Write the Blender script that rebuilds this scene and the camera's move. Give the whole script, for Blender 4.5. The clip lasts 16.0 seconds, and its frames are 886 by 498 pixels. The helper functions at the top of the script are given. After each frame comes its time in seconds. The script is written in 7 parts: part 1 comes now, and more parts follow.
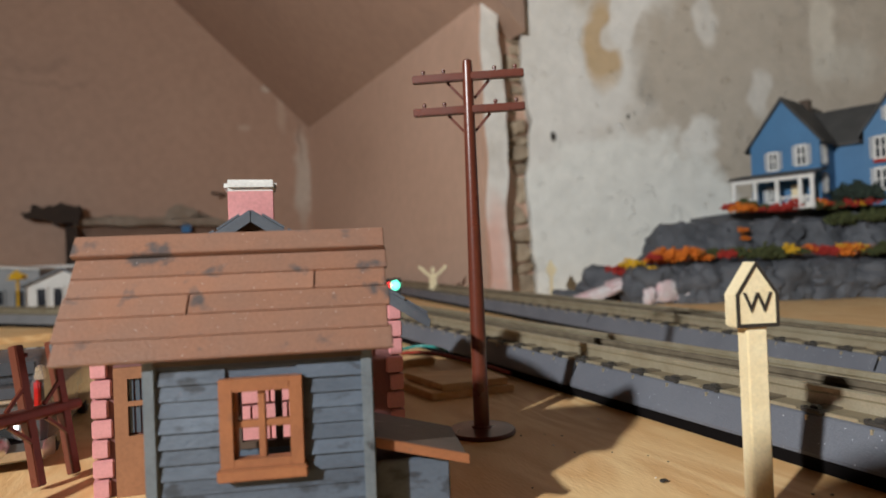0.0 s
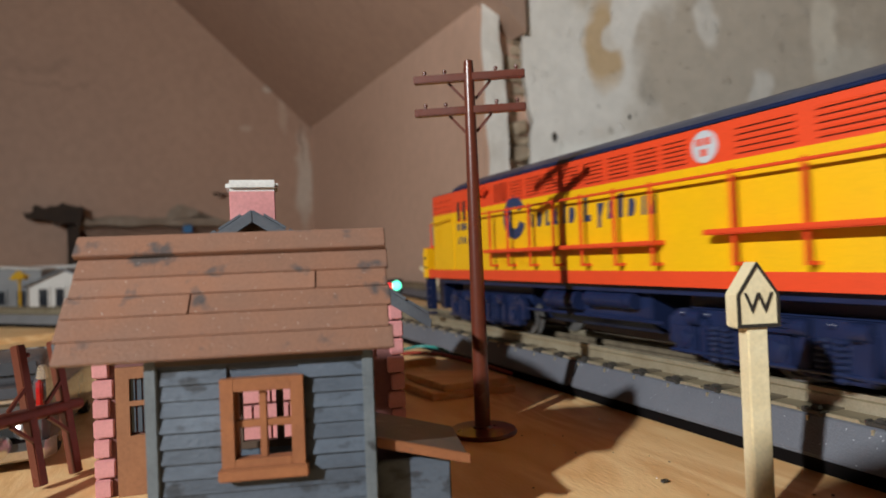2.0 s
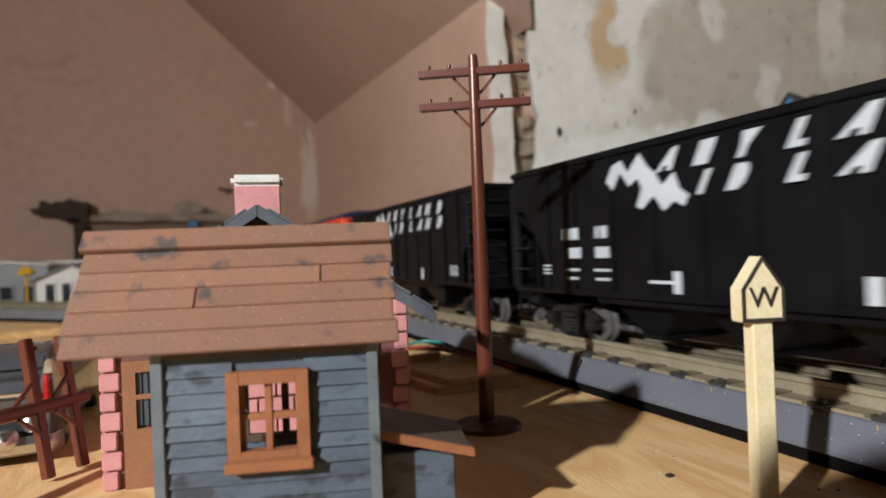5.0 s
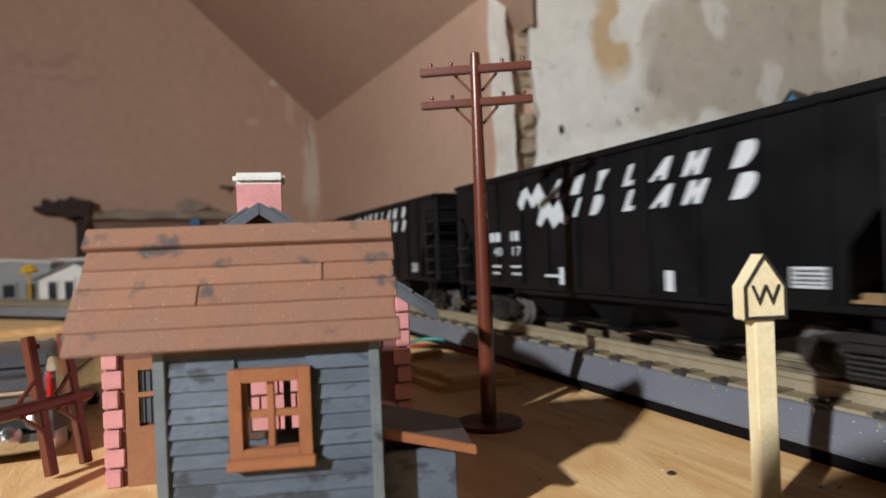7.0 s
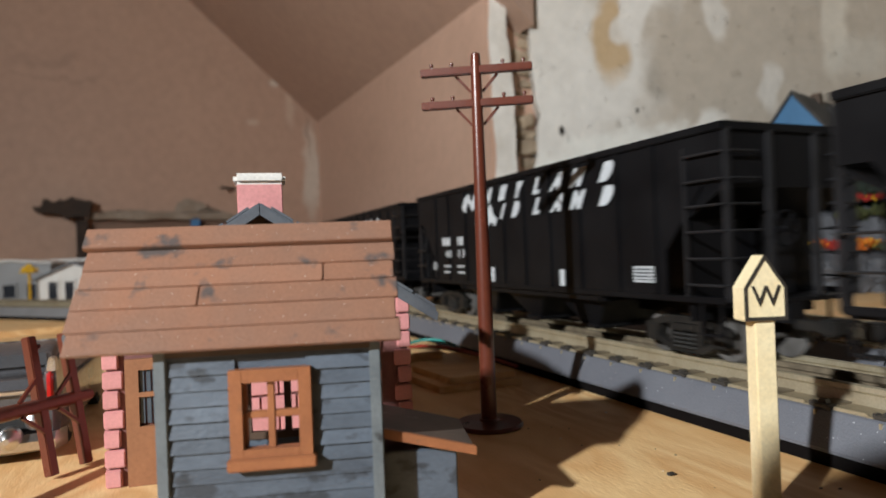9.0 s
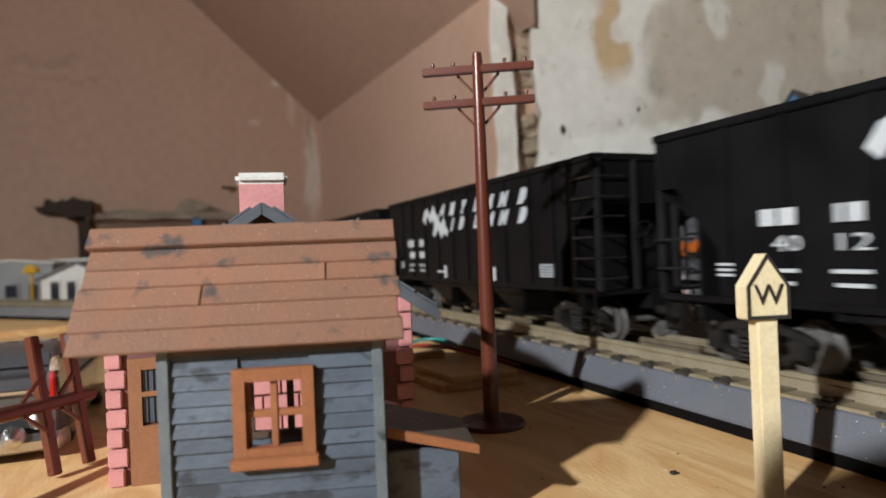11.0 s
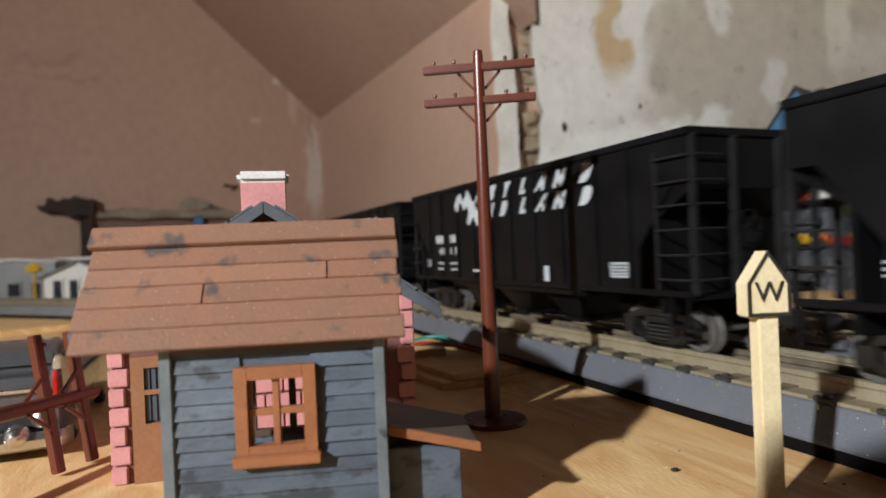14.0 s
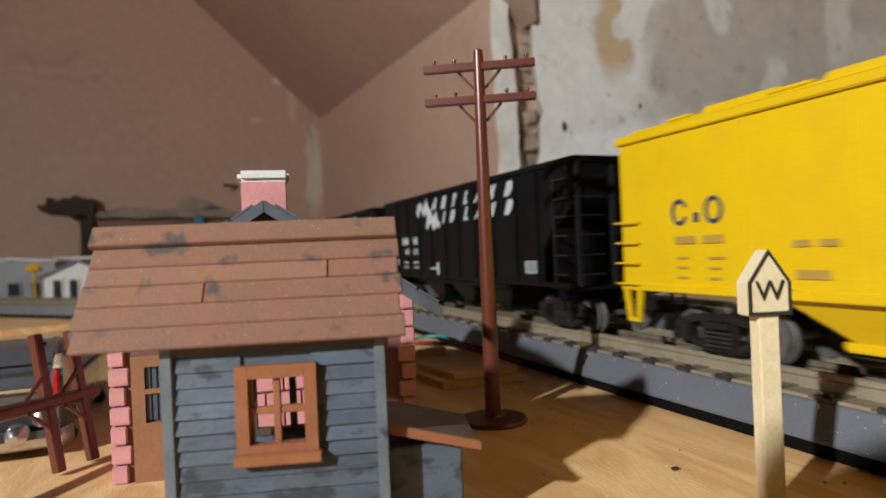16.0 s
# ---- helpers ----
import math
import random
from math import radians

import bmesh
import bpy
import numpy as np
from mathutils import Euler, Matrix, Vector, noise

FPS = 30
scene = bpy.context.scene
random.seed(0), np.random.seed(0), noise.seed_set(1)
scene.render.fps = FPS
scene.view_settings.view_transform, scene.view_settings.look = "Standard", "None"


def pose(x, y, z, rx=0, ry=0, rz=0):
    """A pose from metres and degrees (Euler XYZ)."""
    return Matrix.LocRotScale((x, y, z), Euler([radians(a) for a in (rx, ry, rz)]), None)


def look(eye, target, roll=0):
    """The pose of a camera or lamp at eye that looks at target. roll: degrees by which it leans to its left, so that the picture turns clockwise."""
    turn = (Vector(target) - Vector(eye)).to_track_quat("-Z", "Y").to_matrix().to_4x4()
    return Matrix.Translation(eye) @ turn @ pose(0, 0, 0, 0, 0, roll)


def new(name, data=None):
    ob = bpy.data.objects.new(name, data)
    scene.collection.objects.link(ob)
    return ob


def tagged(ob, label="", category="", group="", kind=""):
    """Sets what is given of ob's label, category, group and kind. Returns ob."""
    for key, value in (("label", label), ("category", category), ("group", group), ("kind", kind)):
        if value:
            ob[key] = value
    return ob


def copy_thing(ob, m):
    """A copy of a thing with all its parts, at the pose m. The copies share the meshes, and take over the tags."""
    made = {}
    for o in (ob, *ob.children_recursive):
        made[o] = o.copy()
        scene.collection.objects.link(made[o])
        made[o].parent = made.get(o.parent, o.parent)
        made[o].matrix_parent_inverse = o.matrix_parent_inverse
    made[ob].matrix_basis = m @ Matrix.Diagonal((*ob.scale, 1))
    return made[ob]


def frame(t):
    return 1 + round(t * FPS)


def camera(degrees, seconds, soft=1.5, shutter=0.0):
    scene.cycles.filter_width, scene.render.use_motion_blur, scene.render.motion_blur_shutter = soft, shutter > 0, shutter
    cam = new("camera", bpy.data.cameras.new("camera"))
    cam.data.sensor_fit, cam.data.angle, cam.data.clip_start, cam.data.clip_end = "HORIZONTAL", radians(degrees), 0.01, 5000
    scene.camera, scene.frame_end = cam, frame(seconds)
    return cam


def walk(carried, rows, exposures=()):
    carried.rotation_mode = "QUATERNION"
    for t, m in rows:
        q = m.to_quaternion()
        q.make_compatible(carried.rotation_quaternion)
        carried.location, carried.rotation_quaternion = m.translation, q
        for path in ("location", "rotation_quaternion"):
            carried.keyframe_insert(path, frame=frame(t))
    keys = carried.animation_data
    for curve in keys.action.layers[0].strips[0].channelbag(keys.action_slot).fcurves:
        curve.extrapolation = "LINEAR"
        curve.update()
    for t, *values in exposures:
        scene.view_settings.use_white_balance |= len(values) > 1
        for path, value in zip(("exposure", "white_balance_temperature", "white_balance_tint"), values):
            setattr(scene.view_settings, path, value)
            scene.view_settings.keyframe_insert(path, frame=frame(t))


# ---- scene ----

PATH = [
    (0, (0.00000, -0.00000, 0.06900), (0.00000, 0.24998, 0.07188), -2.300),
    (0.5, (0.00005, -0.00137, 0.06891), (-0.00020, 0.24861, 0.07191), -2.287),
    (1, (-0.00005, -0.00022, 0.06909), (-0.00038, 0.24976, 0.07219), -2.282),
    (1.5, (0.00016, -0.00013, 0.06910), (-0.00038, 0.24985, 0.07210), -2.249),
    (2, (0.00006, -0.00025, 0.06891), (-0.00045, 0.24973, 0.07201), -2.266),
    (2.5, (-0.00008, 0.00002, 0.06887), (-0.00056, 0.25000, 0.07177), -2.255),
    (3, (0.00013, 0.00008, 0.06886), (-0.00077, 0.25007, 0.07128), -2.253),
    (3.5, (-0.00027, 0.00067, 0.06844), (-0.00121, 0.25066, 0.07043), -2.209),
    (4, (0.00014, -0.00026, 0.06858), (-0.00132, 0.24973, 0.07034), -2.211),
    (6.5, (0.00005, -0.00047, 0.06863), (-0.00303, 0.24951, 0.06935), -2.280),
    (7, (0.00010, -0.00047, 0.06864), (-0.00309, 0.24951, 0.06915), -2.268),
    (7.5, (0.00009, -0.00052, 0.06864), (-0.00320, 0.24946, 0.06905), -2.271),
    (8, (0.00011, -0.00045, 0.06874), (-0.00316, 0.24953, 0.06914), -2.245),
    (8.5, (0.00010, -0.00056, 0.06877), (-0.00318, 0.24941, 0.06922), -2.228),
    (9, (0.00001, -0.00057, 0.06857), (-0.00322, 0.24941, 0.06943), -2.193),
    (11.5, (-0.00026, -0.00068, 0.06850), (-0.00421, 0.24929, 0.06894), -2.321),
    (12, (-0.00012, -0.00096, 0.06857), (-0.00429, 0.24900, 0.06871), -2.344),
    (12.5, (-0.00017, -0.00089, 0.06862), (-0.00449, 0.24907, 0.06865), -2.355),
    (13, (-0.00021, -0.00097, 0.06866), (-0.00450, 0.24899, 0.06859), -2.343),
    (13.5, (-0.00010, -0.00092, 0.06856), (-0.00451, 0.24904, 0.06845), -2.414),
    (14, (-0.00006, -0.00095, 0.06860), (-0.00453, 0.24901, 0.06836), -2.431),
    (14.5, (-0.00038, -0.00133, 0.06856), (-0.00448, 0.24863, 0.06827), -2.402),
    (15, (-0.00022, -0.00102, 0.06853), (-0.00462, 0.24894, 0.06826), -2.431),
    (15.5, (-0.00033, -0.00119, 0.06856), (-0.00464, 0.24878, 0.06817), -2.404),
    (16, (-0.00023, -0.00102, 0.06846), (-0.00467, 0.24894, 0.06806), -2.443),
]
cam = camera(70.05, 16.0, soft=1.7, shutter=0.5)
# shallow focus on the near table, as a hand-width lens has it
cam.data.dof.use_dof, cam.data.dof.focus_distance, cam.data.dof.aperture_fstop = True, 0.20, 15.0
walk(cam, [(t, look(eye, target, roll)) for t, eye, target, roll in PATH],
     exposures=[(0.0, -0.22), (0.9, -0.33), (1.5, -0.40), (2.2, -0.36), (3.0, -0.30), (3.5, -0.27), (4.2, -0.14), (6.5, -0.08), (9.0, -0.02), (11.5, -0.10), (14.0, -0.08), (15.2, -0.12), (16.0, -0.27)])

# ---- light: one room lamp high behind the camera, weak added fill for shadows ----
world = bpy.data.worlds.new("room_dark")
world.use_nodes = True
world.node_tree.nodes["Background"].inputs[0].default_value = (0.55, 0.62, 0.75, 1)
world.node_tree.nodes["Background"].inputs[1].default_value = 0.026
scene.world = world


def lamp(name, place, target, watts, size, color):
    data = bpy.data.lights.new(name, "AREA")
    data.shape, data.size, data.energy, data.color = "DISK", size, watts, color
    ob = new(name, data)
    ob.matrix_basis = look(place, target)
    return ob


LAMP_AT = (-0.81, -0.84, 0.645)
lamp("work_lamp_bulb", LAMP_AT, (0.85, 0.28, 0.12), 37.5, 0.045, (0.98, 1.0, 1.0))


# ---- materials ----
def mat(name, c1, c2=None, rough=0.5, metal=0.0, scale=60.0, grain=900.0, bump=0.15, spec=0.5, stretch=(1, 1, 1),
        third=None, third_at=0.62, depth=0.0006, speck=None, vary=0.0, coat=0.0):
    """Two-scale noise colour, grain bump and uneven roughness, at real size."""
    m = bpy.data.materials.new(name)
    m.use_nodes = True
    nt = m.node_tree
    N, L = nt.nodes, nt.links
    b = N["Principled BSDF"]
    tc = N.new("ShaderNodeTexCoord")
    mp = N.new("ShaderNodeMapping")
    mp.inputs["Scale"].default_value = stretch
    L.new(tc.outputs["Object"], mp.inputs[0])
    n1 = N.new("ShaderNodeTexNoise")
    n1.inputs["Scale"].default_value, n1.inputs["Detail"].default_value = scale, 5
    L.new(mp.outputs[0], n1.inputs["Vector"])
    n2 = N.new("ShaderNodeTexNoise")
    n2.inputs["Scale"].default_value, n2.inputs["Detail"].default_value = grain, 3
    L.new(mp.outputs[0], n2.inputs["Vector"])
    c2 = c2 or tuple(v * 0.82 for v in c1)
    mix = N.new("ShaderNodeMix")
    mix.data_type = "RGBA"
    mix.inputs[6].default_value, mix.inputs[7].default_value = (*c1, 1), (*c2, 1)
    rmp = N.new("ShaderNodeMapRange")
    rmp.inputs[1].default_value, rmp.inputs[2].default_value = 0.35, 0.68
    L.new(n1.outputs[0], rmp.inputs[0])
    L.new(rmp.outputs[0], mix.inputs[0])
    col = mix.outputs[2]
    if third:
        n3 = N.new("ShaderNodeTexNoise")
        n3.inputs["Scale"].default_value, n3.inputs["Detail"].default_value = scale * 1.7, 6
        sh = N.new("ShaderNodeVectorMath")
        sh.inputs[1].default_value = (3.1, 7.7, 1.3)
        L.new(mp.outputs[0], sh.inputs[0])
        L.new(sh.outputs[0], n3.inputs["Vector"])
        r3 = N.new("ShaderNodeMapRange")
        r3.inputs[1].default_value, r3.inputs[2].default_value = third_at, third_at + 0.08
        L.new(n3.outputs[0], r3.inputs[0])
        mx3 = N.new("ShaderNodeMix")
        mx3.data_type = "RGBA"
        L.new(r3.outputs[0], mx3.inputs[0])
        L.new(col, mx3.inputs[6])
        mx3.inputs[7].default_value = (*third, 1)
        col = mx3.outputs[2]
    # grain tints the colour a little
    g = N.new("ShaderNodeMix")
    g.data_type, g.blend_type = "RGBA", "MULTIPLY"
    gm = N.new("ShaderNodeMapRange")
    gm.inputs[3].default_value, gm.inputs[4].default_value = 0.78, 1.18
    L.new(n2.outputs[0], gm.inputs[0])
    g.inputs[0].default_value = 1.0
    L.new(col, g.inputs[6])
    L.new(gm.outputs[0], g.inputs[7])
    col = g.outputs[2]
    if speck:
        vo = N.new("ShaderNodeTexVoronoi")
        vo.inputs["Scale"].default_value = speck[1]
        L.new(mp.outputs[0], vo.inputs["Vector"])
        lt = N.new("ShaderNodeMath")
        lt.operation = "LESS_THAN"
        lt.inputs[1].default_value = speck[2]
        L.new(vo.outputs["Distance"], lt.inputs[0])
        ms = N.new("ShaderNodeMix")
        ms.data_type = "RGBA"
        L.new(lt.outputs[0], ms.inputs[0])
        L.new(col, ms.inputs[6])
        ms.inputs[7].default_value = (*speck[0], 1)
        col = ms.outputs[2]
    if vary:
        oi = N.new("ShaderNodeObjectInfo")
        vm = N.new("ShaderNodeMapRange")
        vm.inputs[3].default_value, vm.inputs[4].default_value = 1 - vary, 1 + vary
        L.new(oi.outputs["Random"], vm.inputs[0])
        mv = N.new("ShaderNodeMix")
        mv.data_type, mv.blend_type = "RGBA", "MULTIPLY"
        mv.inputs[0].default_value = 1.0
        L.new(col, mv.inputs[6])
        L.new(vm.outputs[0], mv.inputs[7])
        col = mv.outputs[2]
    L.new(col, b.inputs["Base Color"])
    rr = N.new("ShaderNodeMapRange")
    rr.inputs[3].default_value, rr.inputs[4].default_value = max(0.02, rough - 0.1), min(1, rough + 0.1)
    L.new(n1.outputs[0], rr.inputs[0])
    L.new(rr.outputs[0], b.inputs["Roughness"])
    b.inputs["Metallic"].default_value = metal
    b.inputs["Specular IOR Level"].default_value = spec
    b.inputs["Coat Weight"].default_value = coat
    if bump:
        bp = N.new("ShaderNodeBump")
        bp.inputs["Strength"].default_value, bp.inputs["Distance"].default_value = bump, depth
        L.new(n2.outputs[0], bp.inputs["Height"])
        L.new(bp.outputs[0], b.inputs["Normal"])
    return m


def glow(name, color, strength):
    m = bpy.data.materials.new(name)
    m.use_nodes = True
    b = m.node_tree.nodes["Principled BSDF"]
    b.inputs["Base Color"].default_value = (*color, 1)
    b.inputs["Emission Color"].default_value = (*color, 1)
    b.inputs["Emission Strength"].default_value = strength
    return m


def plywood(name, c1, c2, c3):
    """Wood with long wavering grain and a few knots."""
    m = bpy.data.materials.new(name)
    m.use_nodes = True
    nt = m.node_tree
    N, L = nt.nodes, nt.links
    b = N["Principled BSDF"]
    tc = N.new("ShaderNodeTexCoord")
    mp = N.new("ShaderNodeMapping")
    mp.inputs["Rotation"].default_value = (0, 0, radians(-12))
    mp.inputs["Scale"].default_value = (1.3, 5.0, 5.0)
    L.new(tc.outputs["Object"], mp.inputs[0])
    n1 = N.new("ShaderNodeTexNoise")
    n1.inputs["Scale"].default_value, n1.inputs["Detail"].default_value, n1.inputs["Distortion"].default_value = 3.6, 4, 1.2
    n2 = N.new("ShaderNodeTexNoise")
    n2.inputs["Scale"].default_value, n2.inputs["Detail"].default_value = 210, 5
    n3 = N.new("ShaderNodeTexNoise")
    n3.inputs["Scale"].default_value, n3.inputs["Detail"].default_value = 14, 4
    L.new(mp.outputs[0], n1.inputs["Vector"])
    L.new(mp.outputs[0], n2.inputs["Vector"])
    L.new(tc.outputs["Object"], n3.inputs["Vector"])
    wv = N.new("ShaderNodeMath")
    wv.operation = "PINGPONG"
    wv.inputs[1].default_value = 0.055
    L.new(n1.outputs[0], wv.inputs[0])
    rm = N.new("ShaderNodeMapRange")
    rm.inputs[2].default_value = 0.055
    L.new(wv.outputs[0], rm.inputs[0])
    mix = N.new("ShaderNodeMix")
    mix.data_type = "RGBA"
    mix.inputs[6].default_value, mix.inputs[7].default_value = (*c1, 1), (*c2, 1)
    L.new(rm.outputs[0], mix.inputs[0])
    r3 = N.new("ShaderNodeMapRange")
    r3.inputs[1].default_value, r3.inputs[2].default_value = 0.45, 0.75
    L.new(n3.outputs[0], r3.inputs[0])
    mx = N.new("ShaderNodeMix")
    mx.data_type = "RGBA"
    mx.inputs[7].default_value = (*c3, 1)
    L.new(r3.outputs[0], mx.inputs[0])
    L.new(mix.outputs[2], mx.inputs[6])
    g = N.new("ShaderNodeMix")
    g.data_type, g.blend_type = "RGBA", "MULTIPLY"
    g.inputs[0].default_value = 1
    gm = N.new("ShaderNodeMapRange")
    gm.inputs[3].default_value, gm.inputs[4].default_value = 0.92, 1.07
    L.new(n2.outputs[0], gm.inputs[0])
    L.new(mx.outputs[2], g.inputs[6])
    L.new(gm.outputs[0], g.inputs[7])
    L.new(g.outputs[2], b.inputs["Base Color"])
    b.inputs["Roughness"].default_value = 0.55
    bp = N.new("ShaderNodeBump")
    bp.inputs["Strength"].default_value, bp.inputs["Distance"].default_value = 0.3, 0.0006
    L.new(n2.outputs[0], bp.inputs["Height"])
    L.new(bp.outputs[0], b.inputs["Normal"])
    return m


def plaster(name, base, patches, rough=0.9, bump=0.5, blobs=(), across="x"):
    """Layered old paint: each patch is (colour, noise scale, threshold, seed, softness)."""
    m = bpy.data.materials.new(name)
    m.use_nodes = True
    nt = m.node_tree
    N, L = nt.nodes, nt.links
    b = N["Principled BSDF"]
    tc = N.new("ShaderNodeTexCoord")
    col = None
    hsum = None
    for color, sc, th, seed, soft in patches:
        mp = N.new("ShaderNodeMapping")
        mp.inputs["Location"].default_value = (seed, seed * 1.7, seed * 0.6)
        L.new(tc.outputs["Object"], mp.inputs[0])
        n = N.new("ShaderNodeTexNoise")
        n.inputs["Scale"].default_value, n.inputs["Detail"].default_value = sc, 7
        n.inputs["Roughness"].default_value = 0.6
        L.new(mp.outputs[0], n.inputs["Vector"])
        r = N.new("ShaderNodeMapRange")
        r.inputs[1].default_value, r.inputs[2].default_value = th, th + soft
        L.new(n.outputs[0], r.inputs[0])
        mx = N.new("ShaderNodeMix")
        mx.data_type = "RGBA"
        L.new(r.outputs[0], mx.inputs[0])
        if col is None:
            mx.inputs[6].default_value = (*base, 1)
        else:
            L.new(col, mx.inputs[6])
        mx.inputs[7].default_value = (*color, 1)
        col = mx.outputs[2]
        if hsum is None:
            hsum = r.outputs[0]
        else:
            ad = N.new("ShaderNodeMath")
            L.new(hsum, ad.inputs[0])
            L.new(r.outputs[0], ad.inputs[1])
            hsum = ad.outputs[0]
    if blobs:
        dn = N.new("ShaderNodeTexNoise")
        dn.inputs["Scale"].default_value, dn.inputs["Detail"].default_value = 14, 6
        L.new(tc.outputs["Object"], dn.inputs["Vector"])
        sb = N.new("ShaderNodeVectorMath")
        sb.operation = "SUBTRACT"
        sb.inputs[1].default_value = (0.5, 0.5, 0.5)
        L.new(dn.outputs["Color"], sb.inputs[0])
    for color, cx, cz, rx, rz, soft, wild, amount in blobs:
        scv = N.new("ShaderNodeVectorMath")
        scv.operation = "SCALE"
        scv.inputs["Scale"].default_value = wild
        L.new(sb.outputs[0], scv.inputs[0])
        av = N.new("ShaderNodeVectorMath")
        L.new(tc.outputs["Object"], av.inputs[0])
        L.new(scv.outputs[0], av.inputs[1])
        mp = N.new("ShaderNodeMapping")
        mp.inputs["Location"].default_value = (-cx / rx, 0, -cz / rz) if across == "x" else (0, -cx / rx, -cz / rz)
        mp.inputs["Scale"].default_value = (1 / rx, 0, 1 / rz) if across == "x" else (0, 1 / rx, 1 / rz)
        L.new(av.outputs[0], mp.inputs[0])
        ln = N.new("ShaderNodeVectorMath")
        ln.operation = "LENGTH"
        L.new(mp.outputs[0], ln.inputs[0])
        r = N.new("ShaderNodeMapRange")
        r.inputs[1].default_value, r.inputs[2].default_value = 1.0 - soft, 1.0
        r.inputs[3].default_value, r.inputs[4].default_value = amount, 0.0
        L.new(ln.outputs["Value"], r.inputs[0])
        mx = N.new("ShaderNodeMix")
        mx.data_type = "RGBA"
        L.new(r.outputs[0], mx.inputs[0])
        L.new(col, mx.inputs[6])
        mx.inputs[7].default_value = (*color, 1)
        col = mx.outputs[2]
    nf = N.new("ShaderNodeTexNoise")
    nf.inputs["Scale"].default_value, nf.inputs["Detail"].default_value = 45, 8
    L.new(tc.outputs["Object"], nf.inputs["Vector"])
    gm = N.new("ShaderNodeMapRange")
    gm.inputs[3].default_value, gm.inputs[4].default_value = 0.85, 1.13
    L.new(nf.outputs[0], gm.inputs[0])
    g = N.new("ShaderNodeMix")
    g.data_type, g.blend_type = "RGBA", "MULTIPLY"
    g.inputs[0].default_value = 1
    L.new(col, g.inputs[6])
    L.new(gm.outputs[0], g.inputs[7])
    L.new(g.outputs[2], b.inputs["Base Color"])
    b.inputs["Roughness"].default_value = rough
    ad = N.new("ShaderNodeMath")
    L.new(hsum, ad.inputs[0])
    L.new(nf.outputs[0], ad.inputs[1])
    bp = N.new("ShaderNodeBump")
    bp.inputs["Strength"].default_value, bp.inputs["Distance"].default_value = bump, 0.004
    L.new(ad.outputs[0], bp.inputs["Height"])
    L.new(bp.outputs[0], b.inputs["Normal"])
    return m


PLY = plywood("plywood", (0.86, 0.600, 0.305), (0.68, 0.395, 0.170), (0.77, 0.455, 0.190))
# tan paint with the side wall's stronger light lifted into its colour
TAN = plaster("tan_wall_paint_lit", (0.570, 0.375, 0.280), [((0.64, 0.43, 0.33), 1.6, 0.45, 1.0, 0.3), ((0.50, 0.325, 0.24), 3.0, 0.56, 4.0, 0.25), ((0.58, 0.44, 0.34), 9.0, 0.74, 8.0, 0.05)], 0.6, 0.25)
# same tan paint, darkened for the end wall's weaker light; patches are its own
TAN_END = plaster("patched_tan_paint_shaded", (0.455, 0.292, 0.212), [((0.50, 0.328, 0.24), 1.6, 0.45, 1.0, 0.3), ((0.40, 0.252, 0.18), 3.0, 0.56, 4.0, 0.25), ((0.58, 0.44, 0.34), 9.0, 0.74, 8.0, 0.05)], 0.6, 0.25, [
    ((0.62, 0.56, 0.48), -0.401, 0.325, 0.0286, 0.1698, 0.5, 0.05, 0.7),
    ((0.66, 0.58, 0.5), -0.303, 0.594, 0.0179, 0.0143, 0.4, 0.03, 0.7),
    ((0.6, 0.46, 0.37), -0.234, 0.472, 0.025, 0.0107, 0.5, 0.03, 0.6),
    ((0.62, 0.48, 0.38), -0.347, 0.521, 0.0214, 0.0894, 0.6, 0.06, 0.45),
    ((0.3, 0.19, 0.14), 0.288, 0.616, 0.1072, 0.025, 0.7, 0.1, 0.35),
    ((0.3, 0.19, 0.14), 0.252, 0.563, 0.1609, 0.0089, 0.7, 0.1, 0.3),
    ((0.3, 0.2, 0.15), -0.395, 0.438, 0.0071, 0.0894, 0.6, 0.05, 0.6),
    ], "y")
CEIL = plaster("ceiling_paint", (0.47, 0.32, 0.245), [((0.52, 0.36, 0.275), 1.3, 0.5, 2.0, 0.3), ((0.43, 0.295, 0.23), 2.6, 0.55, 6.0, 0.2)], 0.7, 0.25)
